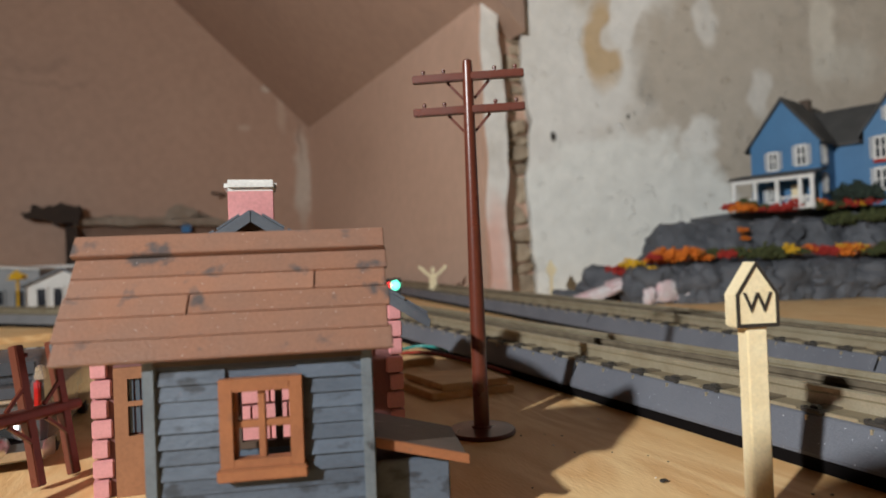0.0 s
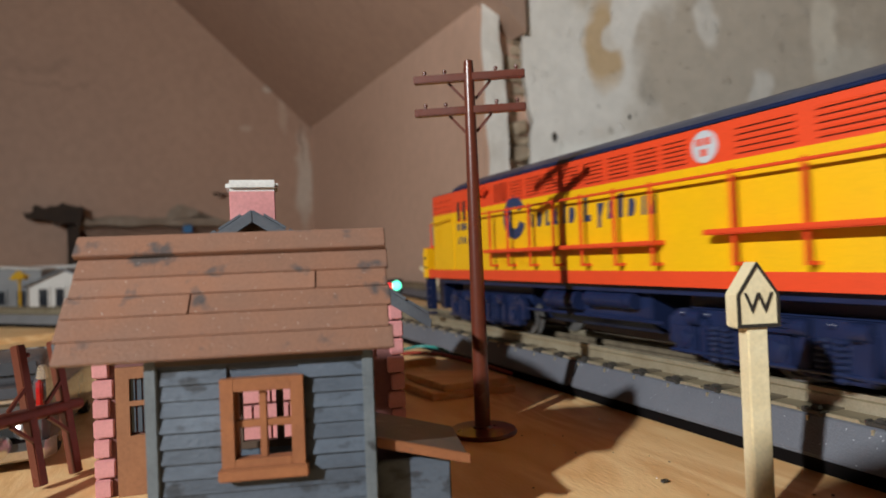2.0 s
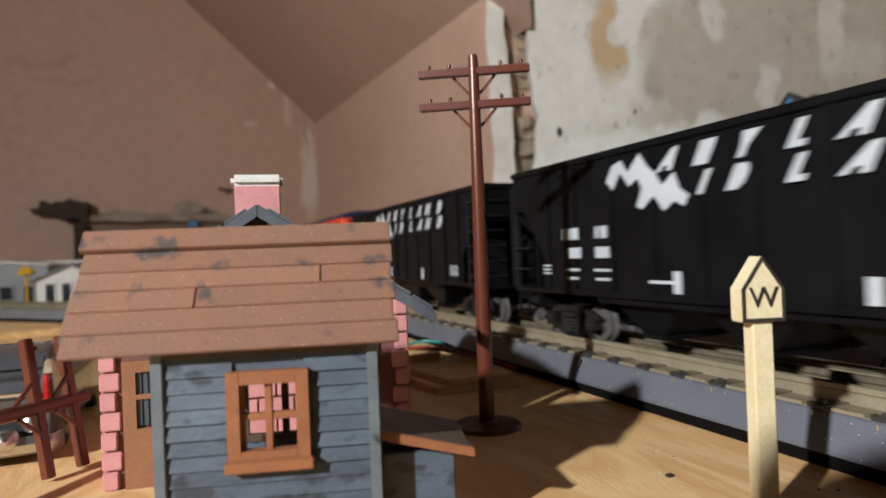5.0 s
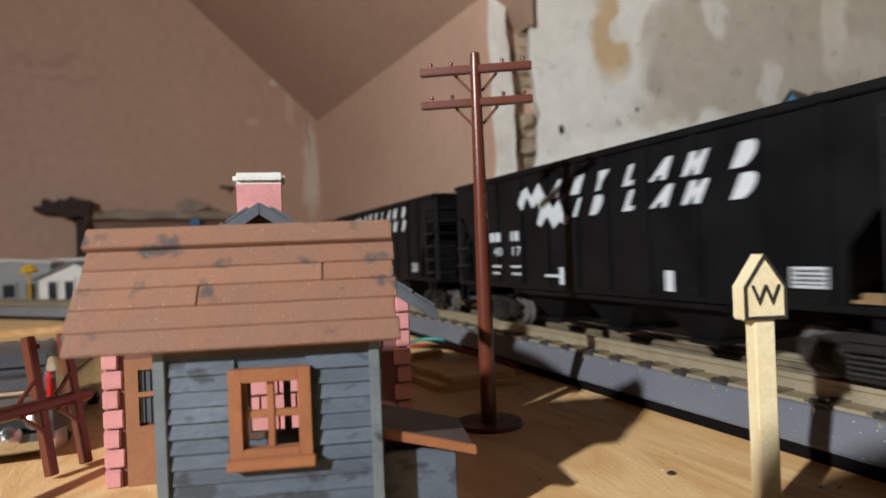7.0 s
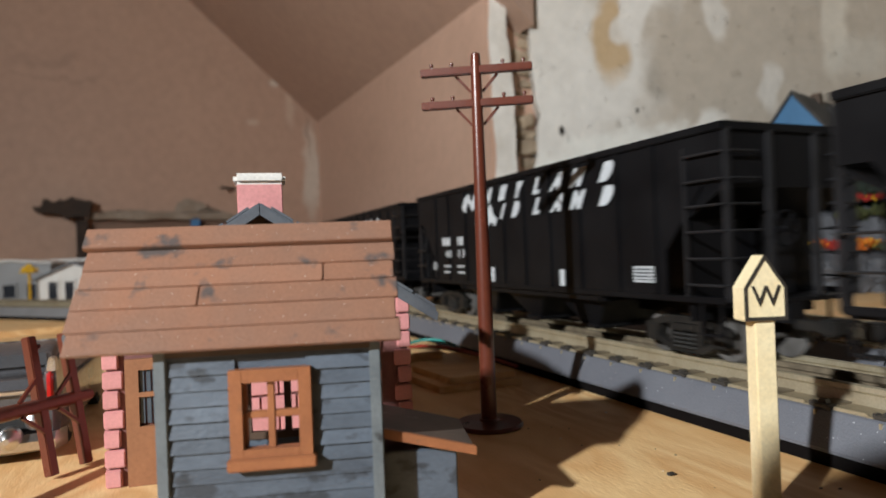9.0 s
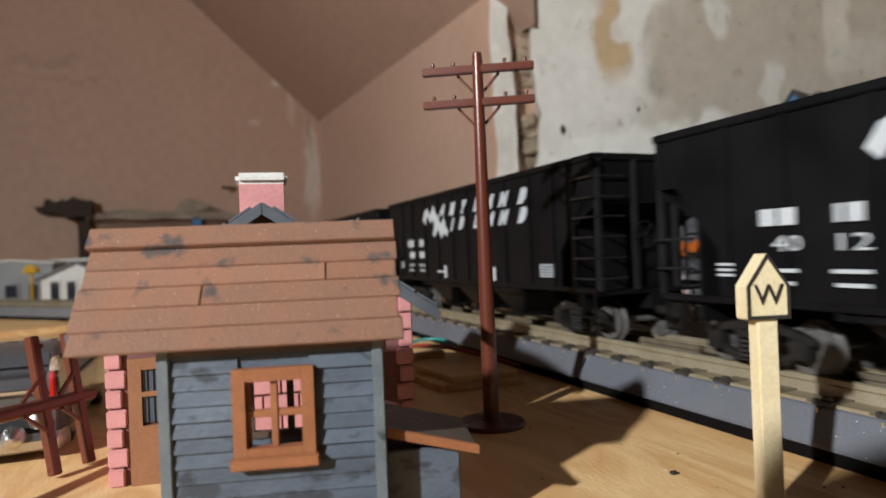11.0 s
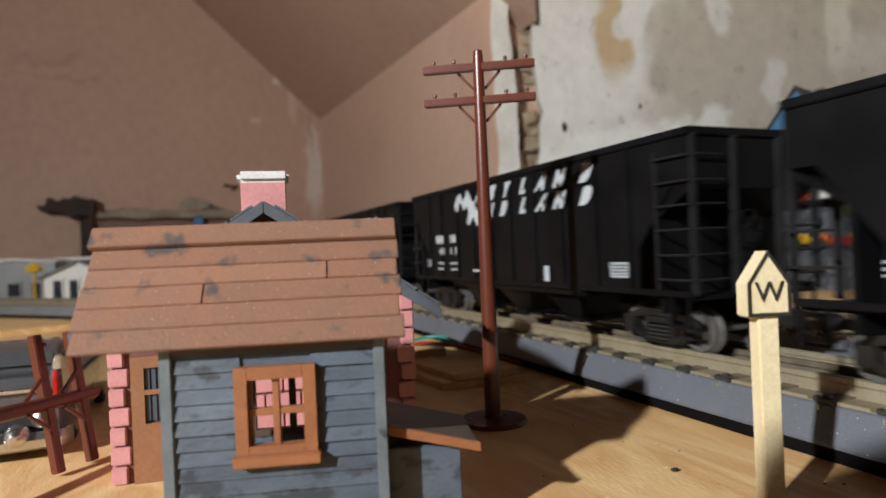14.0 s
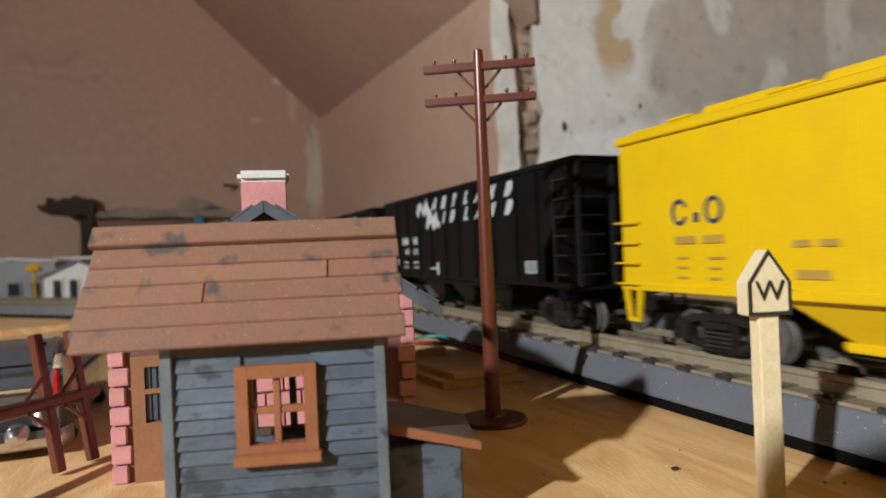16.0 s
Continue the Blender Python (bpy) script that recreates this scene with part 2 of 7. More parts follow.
ROUGH = plaster("stripped_plaster", (0.608, 0.573, 0.515), [((0.702, 0.679, 0.632), 3.2, 0.47, 3.0, 0.10), ((0.491, 0.433, 0.351), 2.5, 0.56, 9.0, 0.10), ((0.772, 0.760, 0.702), 6.0, 0.62, 5.0, 0.03), ((0.445, 0.409, 0.363), 16.0, 0.67, 7.0, 0.05), ((0.749, 0.737, 0.702), 22.0, 0.62, 11.0, 0.03), ((0.526, 0.491, 0.433), 40.0, 0.64, 2.0, 0.04)], 0.9, 0.5, [
    ((0.421, 0.357, 0.281), 0.606, 0.352, 0.3038, 0.3038, 0.22, 0.16, 0.8),
    ((0.725, 0.702, 0.655), 0.17, 0.277, 0.1013, 0.3038, 0.25, 0.1, 0.85),
    ((0.772, 0.772, 0.725), 0.282, 0.088, 0.2209, 0.1841, 0.12, 0.14, 0.85),
    ((0.515, 0.351, 0.175), 0.275, 0.406, 0.035, 0.092, 0.35, 0.05, 0.85),
    ((0.702, 0.679, 0.632), 0.291, 0.42, 0.0203, 0.0276, 0.3, 0.03, 0.8),
    ((0.749, 0.725, 0.679), 0.316, 0.456, 0.0295, 0.069, 0.25, 0.05, 0.9),
    ((0.702, 0.679, 0.632), 0.442, 0.441, 0.0221, 0.0571, 0.35, 0.06, 0.75),
    ((0.679, 0.655, 0.608), 0.527, 0.313, 0.0258, 0.0506, 0.35, 0.06, 0.7),
    ((0.772, 0.760, 0.714), 0.43, 0.244, 0.0331, 0.0442, 0.35, 0.07, 0.8),
    ((0.725, 0.679, 0.585), 0.632, 0.406, 0.0276, 0.1013, 0.4, 0.06, 0.6),
    ((0.585, 0.550, 0.480), 0.671, 0.358, 0.0644, 0.0552, 0.5, 0.1, 0.6),
    ((0.03, 0.025, 0.02), 0.187, 0.258, 0.0055, 0.0101, 0.4, 0.012, 1.0),
    ((0.05, 0.04, 0.03), 0.312, 0.285, 0.0028, 0.0055, 0.4, 0.008, 1.0),
    ((0.351, 0.316, 0.269), 0.348, 0.334, 0.0203, 0.046, 0.5, 0.06, 0.6),
    ((0.800, 0.398, 0.304), 0.091, 0.087, 0.0239, 0.1105, 0.6, 0.05, 0.55),
    ])
WHITE_PLASTER = plaster("white_plaster", (0.72, 0.69, 0.64), [((0.60, 0.56, 0.50), 8.0, 0.5, 3.0, 0.15)], 0.9, 0.6, [((0.72, 0.36, 0.27), 0.085, 0.07, 0.03, 0.12, 0.6, 0.05, 0.7)])
RUBBLE = mat("rubble_stone", (0.50, 0.41, 0.30), (0.28, 0.21, 0.145), 0.95, scale=30, grain=300, bump=0.6, depth=0.003, vary=0.25)
# dark brown for unseen room surfaces, chosen to weaken the bounced light
DARK_UNSEEN = mat("dark_unseen_surface", (0.13, 0.095, 0.065), (0.09, 0.065, 0.045), rough=0.8, scale=6, grain=80, bump=0.2, depth=0.002)
# near-black for painted shade under and behind things, and for the track seams
BLACK = mat("shade_and_seam_black", (0.006, 0.005, 0.005), rough=0.95, bump=0, spec=0.05)
BED = mat("track_bed", (0.130, 0.138, 0.160), (0.108, 0.115, 0.136), 0.42, scale=40, grain=1600, bump=0.5, depth=0.0005, speck=((0.6, 0.62, 0.65), 430, 0.075))
BED_B = mat("old_track_bed", (0.20, 0.20, 0.205), (0.17, 0.17, 0.175), 0.5, scale=40, grain=1600, bump=0.4, depth=0.0005)
TIE = mat("track_tie", (0.150, 0.120, 0.080), (0.095, 0.075, 0.050), 0.6, scale=200, grain=1500)
DECK = mat("weathered_deck", (0.25, 0.205, 0.130), (0.17, 0.135, 0.085), 0.6, scale=60, grain=1500, bump=0.3, stretch=(0.25, 1, 1), third=(0.10, 0.085, 0.06), third_at=0.62)
RAIL = mat("nickel_rail", (0.52, 0.46, 0.33), (0.40, 0.33, 0.22), 0.4, 0.6, scale=90, grain=1200, bump=0.12)
CLIP = mat("rail_clip", (0.05, 0.045, 0.04), rough=0.4, scale=200, grain=1500)


# ---- mesh helpers ----
def box(bm, x0, x1, y0, y1, z0, z1, m=None, bevel=0.0):
    vs = [Vector((x, y, z)) for x in (x0, x1) for y in (y0, y1) for z in (z0, z1)]
    if m is not None:
        vs = [m @ v for v in vs]
    v = [bm.verts.new(p) for p in vs]
    fs = [bm.faces.new([v[i] for i in q]) for q in ((0, 1, 3, 2), (4, 6, 7, 5), (0, 4, 5, 1), (2, 3, 7, 6), (0, 2, 6, 4), (1, 5, 7, 3))]
    if bevel:
        es = list({e for f in fs for e in f.edges})
        bmesh.ops.bevel(bm, geom=es, offset=bevel, segments=2, affect="EDGES")
    return v


def cyl(bm, a, b, r0, r1=None, n=14, caps=True):
    """A tapered rod from point a to point b."""
    r1 = r0 if r1 is None else r1
    a, b = Vector(a), Vector(b)
    q = (b - a).to_track_quat("Z", "Y")
    rings = []
    for c, r in ((a, r0), (b, r1)):
        rings.append([bm.verts.new(c + q @ Vector((math.cos(2 * math.pi * i / n) * r, math.sin(2 * math.pi * i / n) * r, 0))) for i in range(n)])
    for i in range(n):
        bm.faces.new((rings[0][i], rings[0][(i + 1) % n], rings[1][(i + 1) % n], rings[1][i]))
    if caps:
        bm.faces.new(list(reversed(rings[0])))
        bm.faces.new(rings[1])


def lathe(bm, pts, n=24, m=None):
    """A solid of revolution round z from (radius, z) pairs."""
    rings = []
    for r, z in pts:
        ring = [Vector((r * math.cos(2 * math.pi * i / n), r * math.sin(2 * math.pi * i / n), z)) for i in range(n)]
        rings.append([bm.verts.new(m @ p if m is not None else p) for p in ring])
    for a, b in zip(rings, rings[1:]):
        for i in range(n):
            bm.faces.new((a[i], a[(i + 1) % n], b[(i + 1) % n], b[i]))
    bm.faces.new(list(reversed(rings[0])))
    bm.faces.new(rings[-1])


def prism(bm, pts, axis, lo, hi, m=None):
    """A flat outline pushed along an axis: 'x': pts are (y, z); 'y': (x, z); 'z': (x, y)."""
    def at(p, w):
        v = {"x": (w, p[0], p[1]), "y": (p[0], w, p[1]), "z": (p[0], p[1], w)}[axis]
        return m @ Vector(v) if m is not None else Vector(v)
    a = [bm.verts.new(at(p, lo)) for p in pts]
    b = [bm.verts.new(at(p, hi)) for p in pts]
    bm.faces.new(a)
    bm.faces.new(list(reversed(b)))
    for i in range(len(pts)):
        j = (i + 1) % len(pts)
        bm.faces.new((a[j], a[i], b[i], b[j]))


def mesh_of(name, bm, material, smooth=True, bevel=0.0):
    bmesh.ops.recalc_face_normals(bm, faces=bm.faces)
    if bevel:
        bmesh.ops.bevel(bm, geom=[e for e in bm.edges if len(e.link_faces) == 2 and e.calc_face_angle(0) > 0.6], offset=bevel, segments=2, affect="EDGES", clamp_overlap=True)
    me = bpy.data.meshes.new(name)
    bm.to_mesh(me)
    bm.free()
    me.materials.append(material)
    if smooth:
        me.polygons.foreach_set("use_smooth", [True] * len(me.polygons))
        me.set_sharp_from_angle(angle=radians(38))
    return me


def part(name, bm, material, parent, label="", smooth=True, bevel=0.0, m=None):
    ob = new(name, bm if isinstance(bm, bpy.types.Mesh) else mesh_of(name, bm, material, smooth, bevel))
    ob.parent = parent
    if m is not None:
        ob.matrix_basis = m
    if label:
        ob["label"] = label
    return ob


def thing(name, m, label, category, group="", kind=""):
    ob = new(name)
    ob.matrix_basis = m
    ob.empty_display_size = 0.01
    return tagged(ob, label, category, group, kind)


def solid(name, bm, material, label, category, kind="structure", smooth=True, bevel=0.0, m=None, group=""):
    ob = new(name, mesh_of(name, bm, material, smooth, bevel))
    if m is not None:
        ob.matrix_basis = m
    return tagged(ob, label, category, group, kind)


B = bmesh.new
A = radians(24.0)                       # the line runs 24 degrees left of straight ahead
ALONG, ACROSS = Vector((-math.sin(A), math.cos(A), 0)), Vector((math.cos(A), math.sin(A), 0))
LINE_N, RAIL_Z = 0.211, 0.022


def on_line(s, n=LINE_N, z=0.0):
    """A pose whose x axis runs along the main line, y towards the viewer's side."""
    p = ALONG * s + ACROSS * n
    return pose(p.x, p.y, z, 0, 0, 114.0)


# ---- the room ----
R0 = on_line(0, 0)                      # x: along the line, y: towards the viewer's side
END_S = 1.93
WALL = pose(0.070, 1.030, 0, 0, 0, 117.2)   # the low side wall, running away to the far corner
SPRING, RISE = 0.481, 0.93
bm = B()
box(bm, -4.2, 4.2, -0.95, 0.62, -0.03, 0.0)
solid("table_top", bm, PLY, "bare plywood layout table top with knots and stains", "table", m=R0)
bm = B()
box(bm, 0.25, 1.35, 0.05, 1.02, -0.0306, -0.0006)
solid("table_leaf", bm, PLY, "plywood leaf of the table under the rock hill", "table")
bm = B()
box(bm, -4.3, 4.3, -2.2, 3.2, -0.85, -0.80)
solid("floor", bm, DARK_UNSEEN, "unseen floor under the layout, dark to cut bounced light", "floor", m=R0)
bm = B()
box(bm, 0.0, 1.3, -0.1, 0.0, -0.8, SPRING + 0.03)
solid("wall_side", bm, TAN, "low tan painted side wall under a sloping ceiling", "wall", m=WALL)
# end wall with the ragged opening that the line runs through
bm = B()
gap_l, gap_r, gap_t = 0.202, -0.30, 0.186
ragged = [(-0.7, -0.8), (-0.7, 2.3), (3.2, 2.3), (3.2, -0.8), (gap_l, -0.8)]
for i in range(12):
    ragged.append((gap_l + 0.006 * noise.noise((i * 1.7, 0, 0)), 0.18 * i / 12))
for i in range(40):
    ragged.append((gap_l + (gap_r - gap_l) * (i + 0.5) / 40, gap_t + 0.008 * noise.noise((i * 0.9, 4, 0)) + 0.004 * noise.noise((i * 3.1, 9, 0))))
ragged += [(gap_r, 0.16), (gap_r, -0.8)]
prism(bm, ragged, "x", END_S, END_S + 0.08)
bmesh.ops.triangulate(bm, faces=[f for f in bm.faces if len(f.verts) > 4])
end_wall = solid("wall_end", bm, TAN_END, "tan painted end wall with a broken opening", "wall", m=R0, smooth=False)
# near-black panels put the darkness behind the opening into colour
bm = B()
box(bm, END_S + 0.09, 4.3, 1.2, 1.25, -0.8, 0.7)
wv = solid("wall_void", bm, BLACK, "near-black panel for the darkness behind the end wall", "wall", m=R0)
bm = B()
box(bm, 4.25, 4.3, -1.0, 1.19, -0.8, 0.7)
solid("wall_void_end", bm, BLACK, "near-black end panel for the darkness behind the wall", "wall", m=R0)
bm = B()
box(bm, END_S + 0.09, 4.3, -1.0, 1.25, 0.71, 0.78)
solid("ceiling_void", bm, BLACK, "near-black cover panel for the darkness behind the wall", "ceiling", m=R0)
# sloping ceiling
bm = B()
v = [bm.verts.new((x, y, SPRING + RISE * y + dz)) for dz in (0.0, 0.08) for x, y in ((-0.05, -0.06), (1.45, -0.06), (1.45, 1.5), (-0.05, 1.5))]
for q in ((0, 1, 2, 3), (7, 6, 5, 4), (0, 4, 5, 1), (1, 5, 6, 2), (2, 6, 7, 3), (3, 7, 4, 0)):
    bm.faces.new([v[i] for i in q])
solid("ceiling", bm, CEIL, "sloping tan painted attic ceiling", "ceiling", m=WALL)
bm = B()
box(bm, -5.2, 1.45, -2.6, 4.4, SPRING + RISE * 1.5 + 0.09, SPRING + RISE * 1.5 + 0.15)
solid("ceiling_flat", bm, DARK_UNSEEN, "unseen flat upper ceiling, dark to cut bounced light", "ceiling", m=WALL)
bm = B()
box(bm, -4.3, END_S, 3.2, 3.3, -0.85, 2.1)
solid("wall_near", bm, DARK_UNSEEN, "unseen wall behind the viewer, dark to cut bounced light", "wall", m=R0)
bm = B()
box(bm, -4.4, -4.3, -1.4, 3.3, -0.85, 2.1)
solid("wall_back", bm, DARK_UNSEEN, "unseen end wall far behind, dark to cut bounced light", "wall", m=R0)
# stripped masonry wall behind the hill, with a ragged joint that shows the stones
bm = B()
n_edge = 46
rows_l, rows_r = [], []
for i in range(n_edge + 1):
    z = -0.02 + 1.0 * i / n_edge
    rows_l.append((0.108 + 0.010 * noise.noise((0, 0.3, z * 14)) + 0.005 * noise.noise((3, 0, z * 45)), z))
    rows_r.append((0.145 + 0.016 * noise.noise((5, 0.3, z * 9)) + 0.007 * noise.noise((7, 0, z * 40)), z))
prism(bm, [(0.076 + 0.010 * noise.noise((9, 0, zz * 11)), zz) for x, zz in reversed(rows_l)] + rows_l, "y", 1.022, 1.09)
solid("wall_joint", bm, WHITE_PLASTER, "chalky white plaster edge with a pink stain", "wall", smooth=False)
bm = B()
prism(bm, [(2.6, -0.8), (0.152, -0.8)] + rows_r + [(0.152, 1.9), (2.6, 1.9)], "y", 1.03, 1.12)
solid("wall_masonry", bm, ROUGH, "old grey plaster wall with peeling paint and stains", "wall", smooth=False)
bm = B()
box(bm, 0.055, 0.21, 1.075, 1.12, -0.8, 1.9)
rubble = solid("wall_rubble", bm, RUBBLE, "dark rubble core in the wall joint", "wall")
rng = random.Random(5)
z = 0.0
while z < 0.50:
    h = rng.uniform(0.014, 0.050)
    bm = B()
    bmesh.ops.create_icosphere(bm, subdivisions=3, radius=1.0)
    ph = rng.uniform(0, 50)
    for v in bm.verts:
        d = 1 + 0.35 * noise.noise(v.co * 1.3 + Vector((ph, 0, 0))) + 0.10 * noise.noise(v.co * 4 + Vector((ph, 0, 0)))
        p = Vector((max(-0.8, min(0.8, v.co.x)), max(-0.7, min(0.7, v.co.y)), max(-0.75, min(0.75, v.co.z)))) * d
        v.co = Vector((p.x * 0.027 + 0.009 * math.sin(ph), p.y * 0.020, p.z * h * 0.60))
    st = part("stone", bm, RUBBLE, rubble, m=pose(0.128 + rng.uniform(-0.010, 0.010), 1.066 + rng.uniform(-0.006, 0.006), z + h / 2, rng.uniform(-8, 8), rng.uniform(-12, 12), 0))
    z += h * 0.98 + 0.002
bm = B()
box(bm, 2.5, 2.6, -1.2, 1.03, -0.8, 1.9)
solid("wall_right", bm, ROUGH, "old grey plaster return wall", "wall")


# ---- the track ----
def track(name, m, s0, s1, bedmat, label, ties=True):
    """Moulded road bed with ties, two outer rails and a centre rail; x along, origin on the table."""
    t = thing(name, m, label, "railway track")
    bm = B()
    prism(bm, [(-0.0350, 0.0044), (0.0350, 0.0044), (0.0352, 0.0052), (0.0292, 0.0152), (0.0284, 0.0157), (-0.0284, 0.0157), (-0.0292, 0.0152), (-0.0352, 0.0052)], "x", s0, s1)
    part("road_bed", bm, bedmat, t, smooth=False, bevel=0.0006)
    # black strip stands in for the shadow under the bed's overhang
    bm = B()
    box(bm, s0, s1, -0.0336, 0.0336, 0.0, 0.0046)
    part("base_strip", bm, BLACK, t, "near-black strip for the shade under the bed edge")
    bm = B()
    box(bm, s0, s1, -0.0280, 0.0280, 0.0150, 0.0161)
    part("deck", bm, DECK, t, "weathered tan deck between the edges")
    head = [(-0.0013, 0.0160), (0.0013, 0.0160), (0.0007, 0.0172), (0.0006, 0.0195), (0.0013, 0.0203), (0.0012, 0.0218), (0.0006, 0.0222), (-0.0006, 0.0222), (-0.0012, 0.0218), (-0.0013, 0.0203), (-0.0006, 0.0195), (-0.0007, 0.0172)]
    for off in (-0.0159, 0.0, 0.0159):
        bm = B()
        prism(bm, [(y + off, z) for y, z in head], "x", s0, s1)
        part("rail", bm, RAIL if off else TIE, t, "" if off else "blackened centre rail")
    return t


MAIN = track("main_track", on_line(0), -4.1, 4.2, BED, "grey moulded three-rail toy train track with weathered nickel rails")
k2 = ALONG * 0.20 + ACROSS * 0.331
SIDE = track("side_track", pose(k2.x, k2.y, -0.0005, 0, 0, 114.0 - 6.5), -3.2, 1.12, BED, "second grey moulded three-rail track behind the main line")

tie_bm = B()
box(tie_bm, -0.0032, 0.0032, -0.0262, 0.0262, 0.0158, 0.0166)
TIE_MESH = mesh_of("tie", tie_bm, TIE, False)
clip_bm = B()
box(clip_bm, -0.0034, 0.0032, 0.0246, 0.0286, 0.0158, 0.0169, bevel=0.0003)
box(clip_bm, -0.0013, 0.0014, 0.0240, 0.0268, 0.0164, 0.0179, bevel=0.0004)
box(clip_bm, -0.0044, -0.0028, 0.0260, 0.0290, 0.0156, 0.0164)
box(clip_bm, 0.0026, 0.0040, 0.0252, 0.0274, 0.0160, 0.0172, bevel=0.0002)
CLIP_MESH = mesh_of("rail_clip", clip_bm, CLIP, False)
peg_bm = B()
box(peg_bm, -0.00035, 0.00035, 0.0292, 0.0302, 0.0138, 0.0153)
PEG_MESH = mesh_of("peg", peg_bm, RAIL, False)
lip_bm = B()
box(lip_bm, 0.0050, 0.0152, 0.0272, 0.0281, 0.0156, 0.0168, bevel=0.0002)
LIP_MESH = mesh_of("edge_lip", lip_bm, RAIL, False)
for t, s0, s1, first in ((MAIN, -0.30, 1.4, 0.019), (SIDE, -0.4, 0.84, 0.005)):
    k = int((s1 - s0) / 0.0198)
    for i in range(k):
        s = first + s0 + 0.0198 * i
        part("tie", TIE_MESH, TIE, t, m=Matrix.Translation((s, 0, 0)))
        part("rail_clip", CLIP_MESH, CLIP, t, m=Matrix.Translation((s, 0, 0)))
        part("edge_lip", LIP_MESH, RAIL, t, m=Matrix.Translation((s, 0, 0)))
        part("peg", PEG_MESH, RAIL, t, m=Matrix.Translation((s, 0, 0)))
# joints between the moulded sections
for t, where in ((MAIN, (0.0, 0.254, 0.508, 0.762)), (SIDE, (-0.018, 0.236, 0.49))):
    for s in where:
        bm = B()
        prism(bm, [(-0.0353, 0.0046), (0.0353, 0.0046), (0.0294, 0.0155), (-0.0294, 0.0155)], "x", s - 0.0005, s + 0.0005)
        part("joint", bm, BLACK, t, "dark seam between track sections")


# ---- things on the table ----
BROWN = mat("red_brown_plastic", (0.125, 0.030, 0.016), (0.10, 0.025, 0.014), rough=0.3, scale=80, grain=900, bump=0.06)

TRUCK = mat("dark_truck_plastic", (0.010, 0.010, 0.010), (0.017, 0.015, 0.013), rough=0.5, spec=0.3, scale=150, grain=1200, bump=0.2)
CHROME = mat("chrome", (0.78, 0.78, 0.79), rough=0.28, metal=1.0, grain=900, bump=0.05)


def telephone_pole(m):
    t = thing("telephone_pole", m, "red-brown plastic telephone pole with two crossarms on a round base", "telephone pole", "telephone poles")
    bm = B()
    lathe(bm, [(0.0, 0.0), (0.0130, 0.0), (0.0132, 0.0006), (0.0126, 0.0016), (0.004, 0.0022), (0.0036, 0.003), (0.0, 0.003)][1:-1], 40)
    part("base_disc", bm, BROWN, t)
    bm = B()
    lathe(bm, [(0.0031, 0.002), (0.0029, 0.05), (0.0024, 0.10), (0.00205, 0.141), (0.0018, 0.1450), (0.0009, 0.1456)], 20)
    part("pole", bm, BROWN, t)
    for z in (0.1388, 0.1258):
        bm = B()
        box(bm, -0.0218, 0.0218, -0.0016, 0.0016, z - 0.0015, z + 0.0015, bevel=0.0003)
        arm = part("crossarm", bm, BROWN, t)
        for x in (-0.0175, -0.0095, 0.0105, 0.0185):
            bm = B()
            lathe(bm, [(0.0005, z + 0.0014), (0.0005, z + 0.0022), (0.0008, z + 0.0024), (0.0008, z + 0.0032), (0.0004, z + 0.0036)], 10, Matrix.Translation((x, 0, 0)))
            part("insulator", bm, BROWN, arm)
        for sx in (-1, 1):
            bm = B()
            box(bm, -0.0045, 0.0045, -0.0005, 0.0005, -0.0005, 0.0005, Matrix.Translation((sx * 0.0052, 0.0018, z - 0.0048)) @ Matrix.Rotation(-sx * radians(48), 4, "Y"))
            part("brace", bm, BROWN, arm)
    return t


pole = telephone_pole(pose(0.0123, 0.2465, 0.0, 0, 0, -7))


def frame_of(origin, x, z):
    """A pose from an origin, an x axis and a z axis."""
    x, z = Vector(x).normalized(), Vector(z).normalized()
    y = z.cross(x).normalized()
    x = y.cross(z)
    return Matrix.Translation(origin) @ Matrix((x, y, z)).transposed().to_4x4()


# the toppled pole has lost its base and lies on the ends of its crossarms
tip = Vector((-0.1297, 0.2235, 0.0228))
way = Vector((0.256, 0.966, -0.030)).normalized()
fallen = copy_thing(pole, frame_of(tip - way * 0.1522, (-0.193, 0.083, 0.978), way) @ Matrix.Scale(1.04, 4))
for piece in list(fallen.children):
    if piece.name.startswith("base_disc"):
        bpy.data.objects.remove(piece)
for arm in fallen.children:
    for piece in list(arm.children):
        if piece.name.startswith("insulator") and piece.data.vertices[0].co.x < 0.015:
            bpy.data.objects.remove(piece)
fallen["label"] = "toppled red-brown plastic telephone pole propped on its crossarms"

CREAM = mat("cream_paint", (0.80, 0.69, 0.45), (0.74, 0.61, 0.37), rough=0.55, scale=150, grain=1200, bump=0.1)
INK = mat("black_ink", (0.03, 0.025, 0.02), rough=0.6, grain=1500, bump=0.05)


def text_part(body, size, material, parent, m, name="lettering", extrude=0.00012, width=None):
    data = bpy.data.curves.new(name, "FONT")
    data.body, data.size, data.extrude = body, size, extrude
    data.align_x, data.align_y = "CENTER", "CENTER"
    data.resolution_u = 2
    tmp = new("tmp", data)
    me = bpy.data.meshes.new_from_object(tmp.evaluated_get(bpy.context.evaluated_depsgraph_get()))
    bpy.data.objects.remove(tmp)
    bpy.data.curves.remove(data)
    if width:
        xs = [v.co.x for v in me.vertices]
        k = width / (max(xs) - min(xs))
        for v in me.vertices:
            v.co.x *= k
    me.materials.append(material)
    ob = new(name, me)
    ob.parent = parent
    ob.matrix_basis = m
    return ob


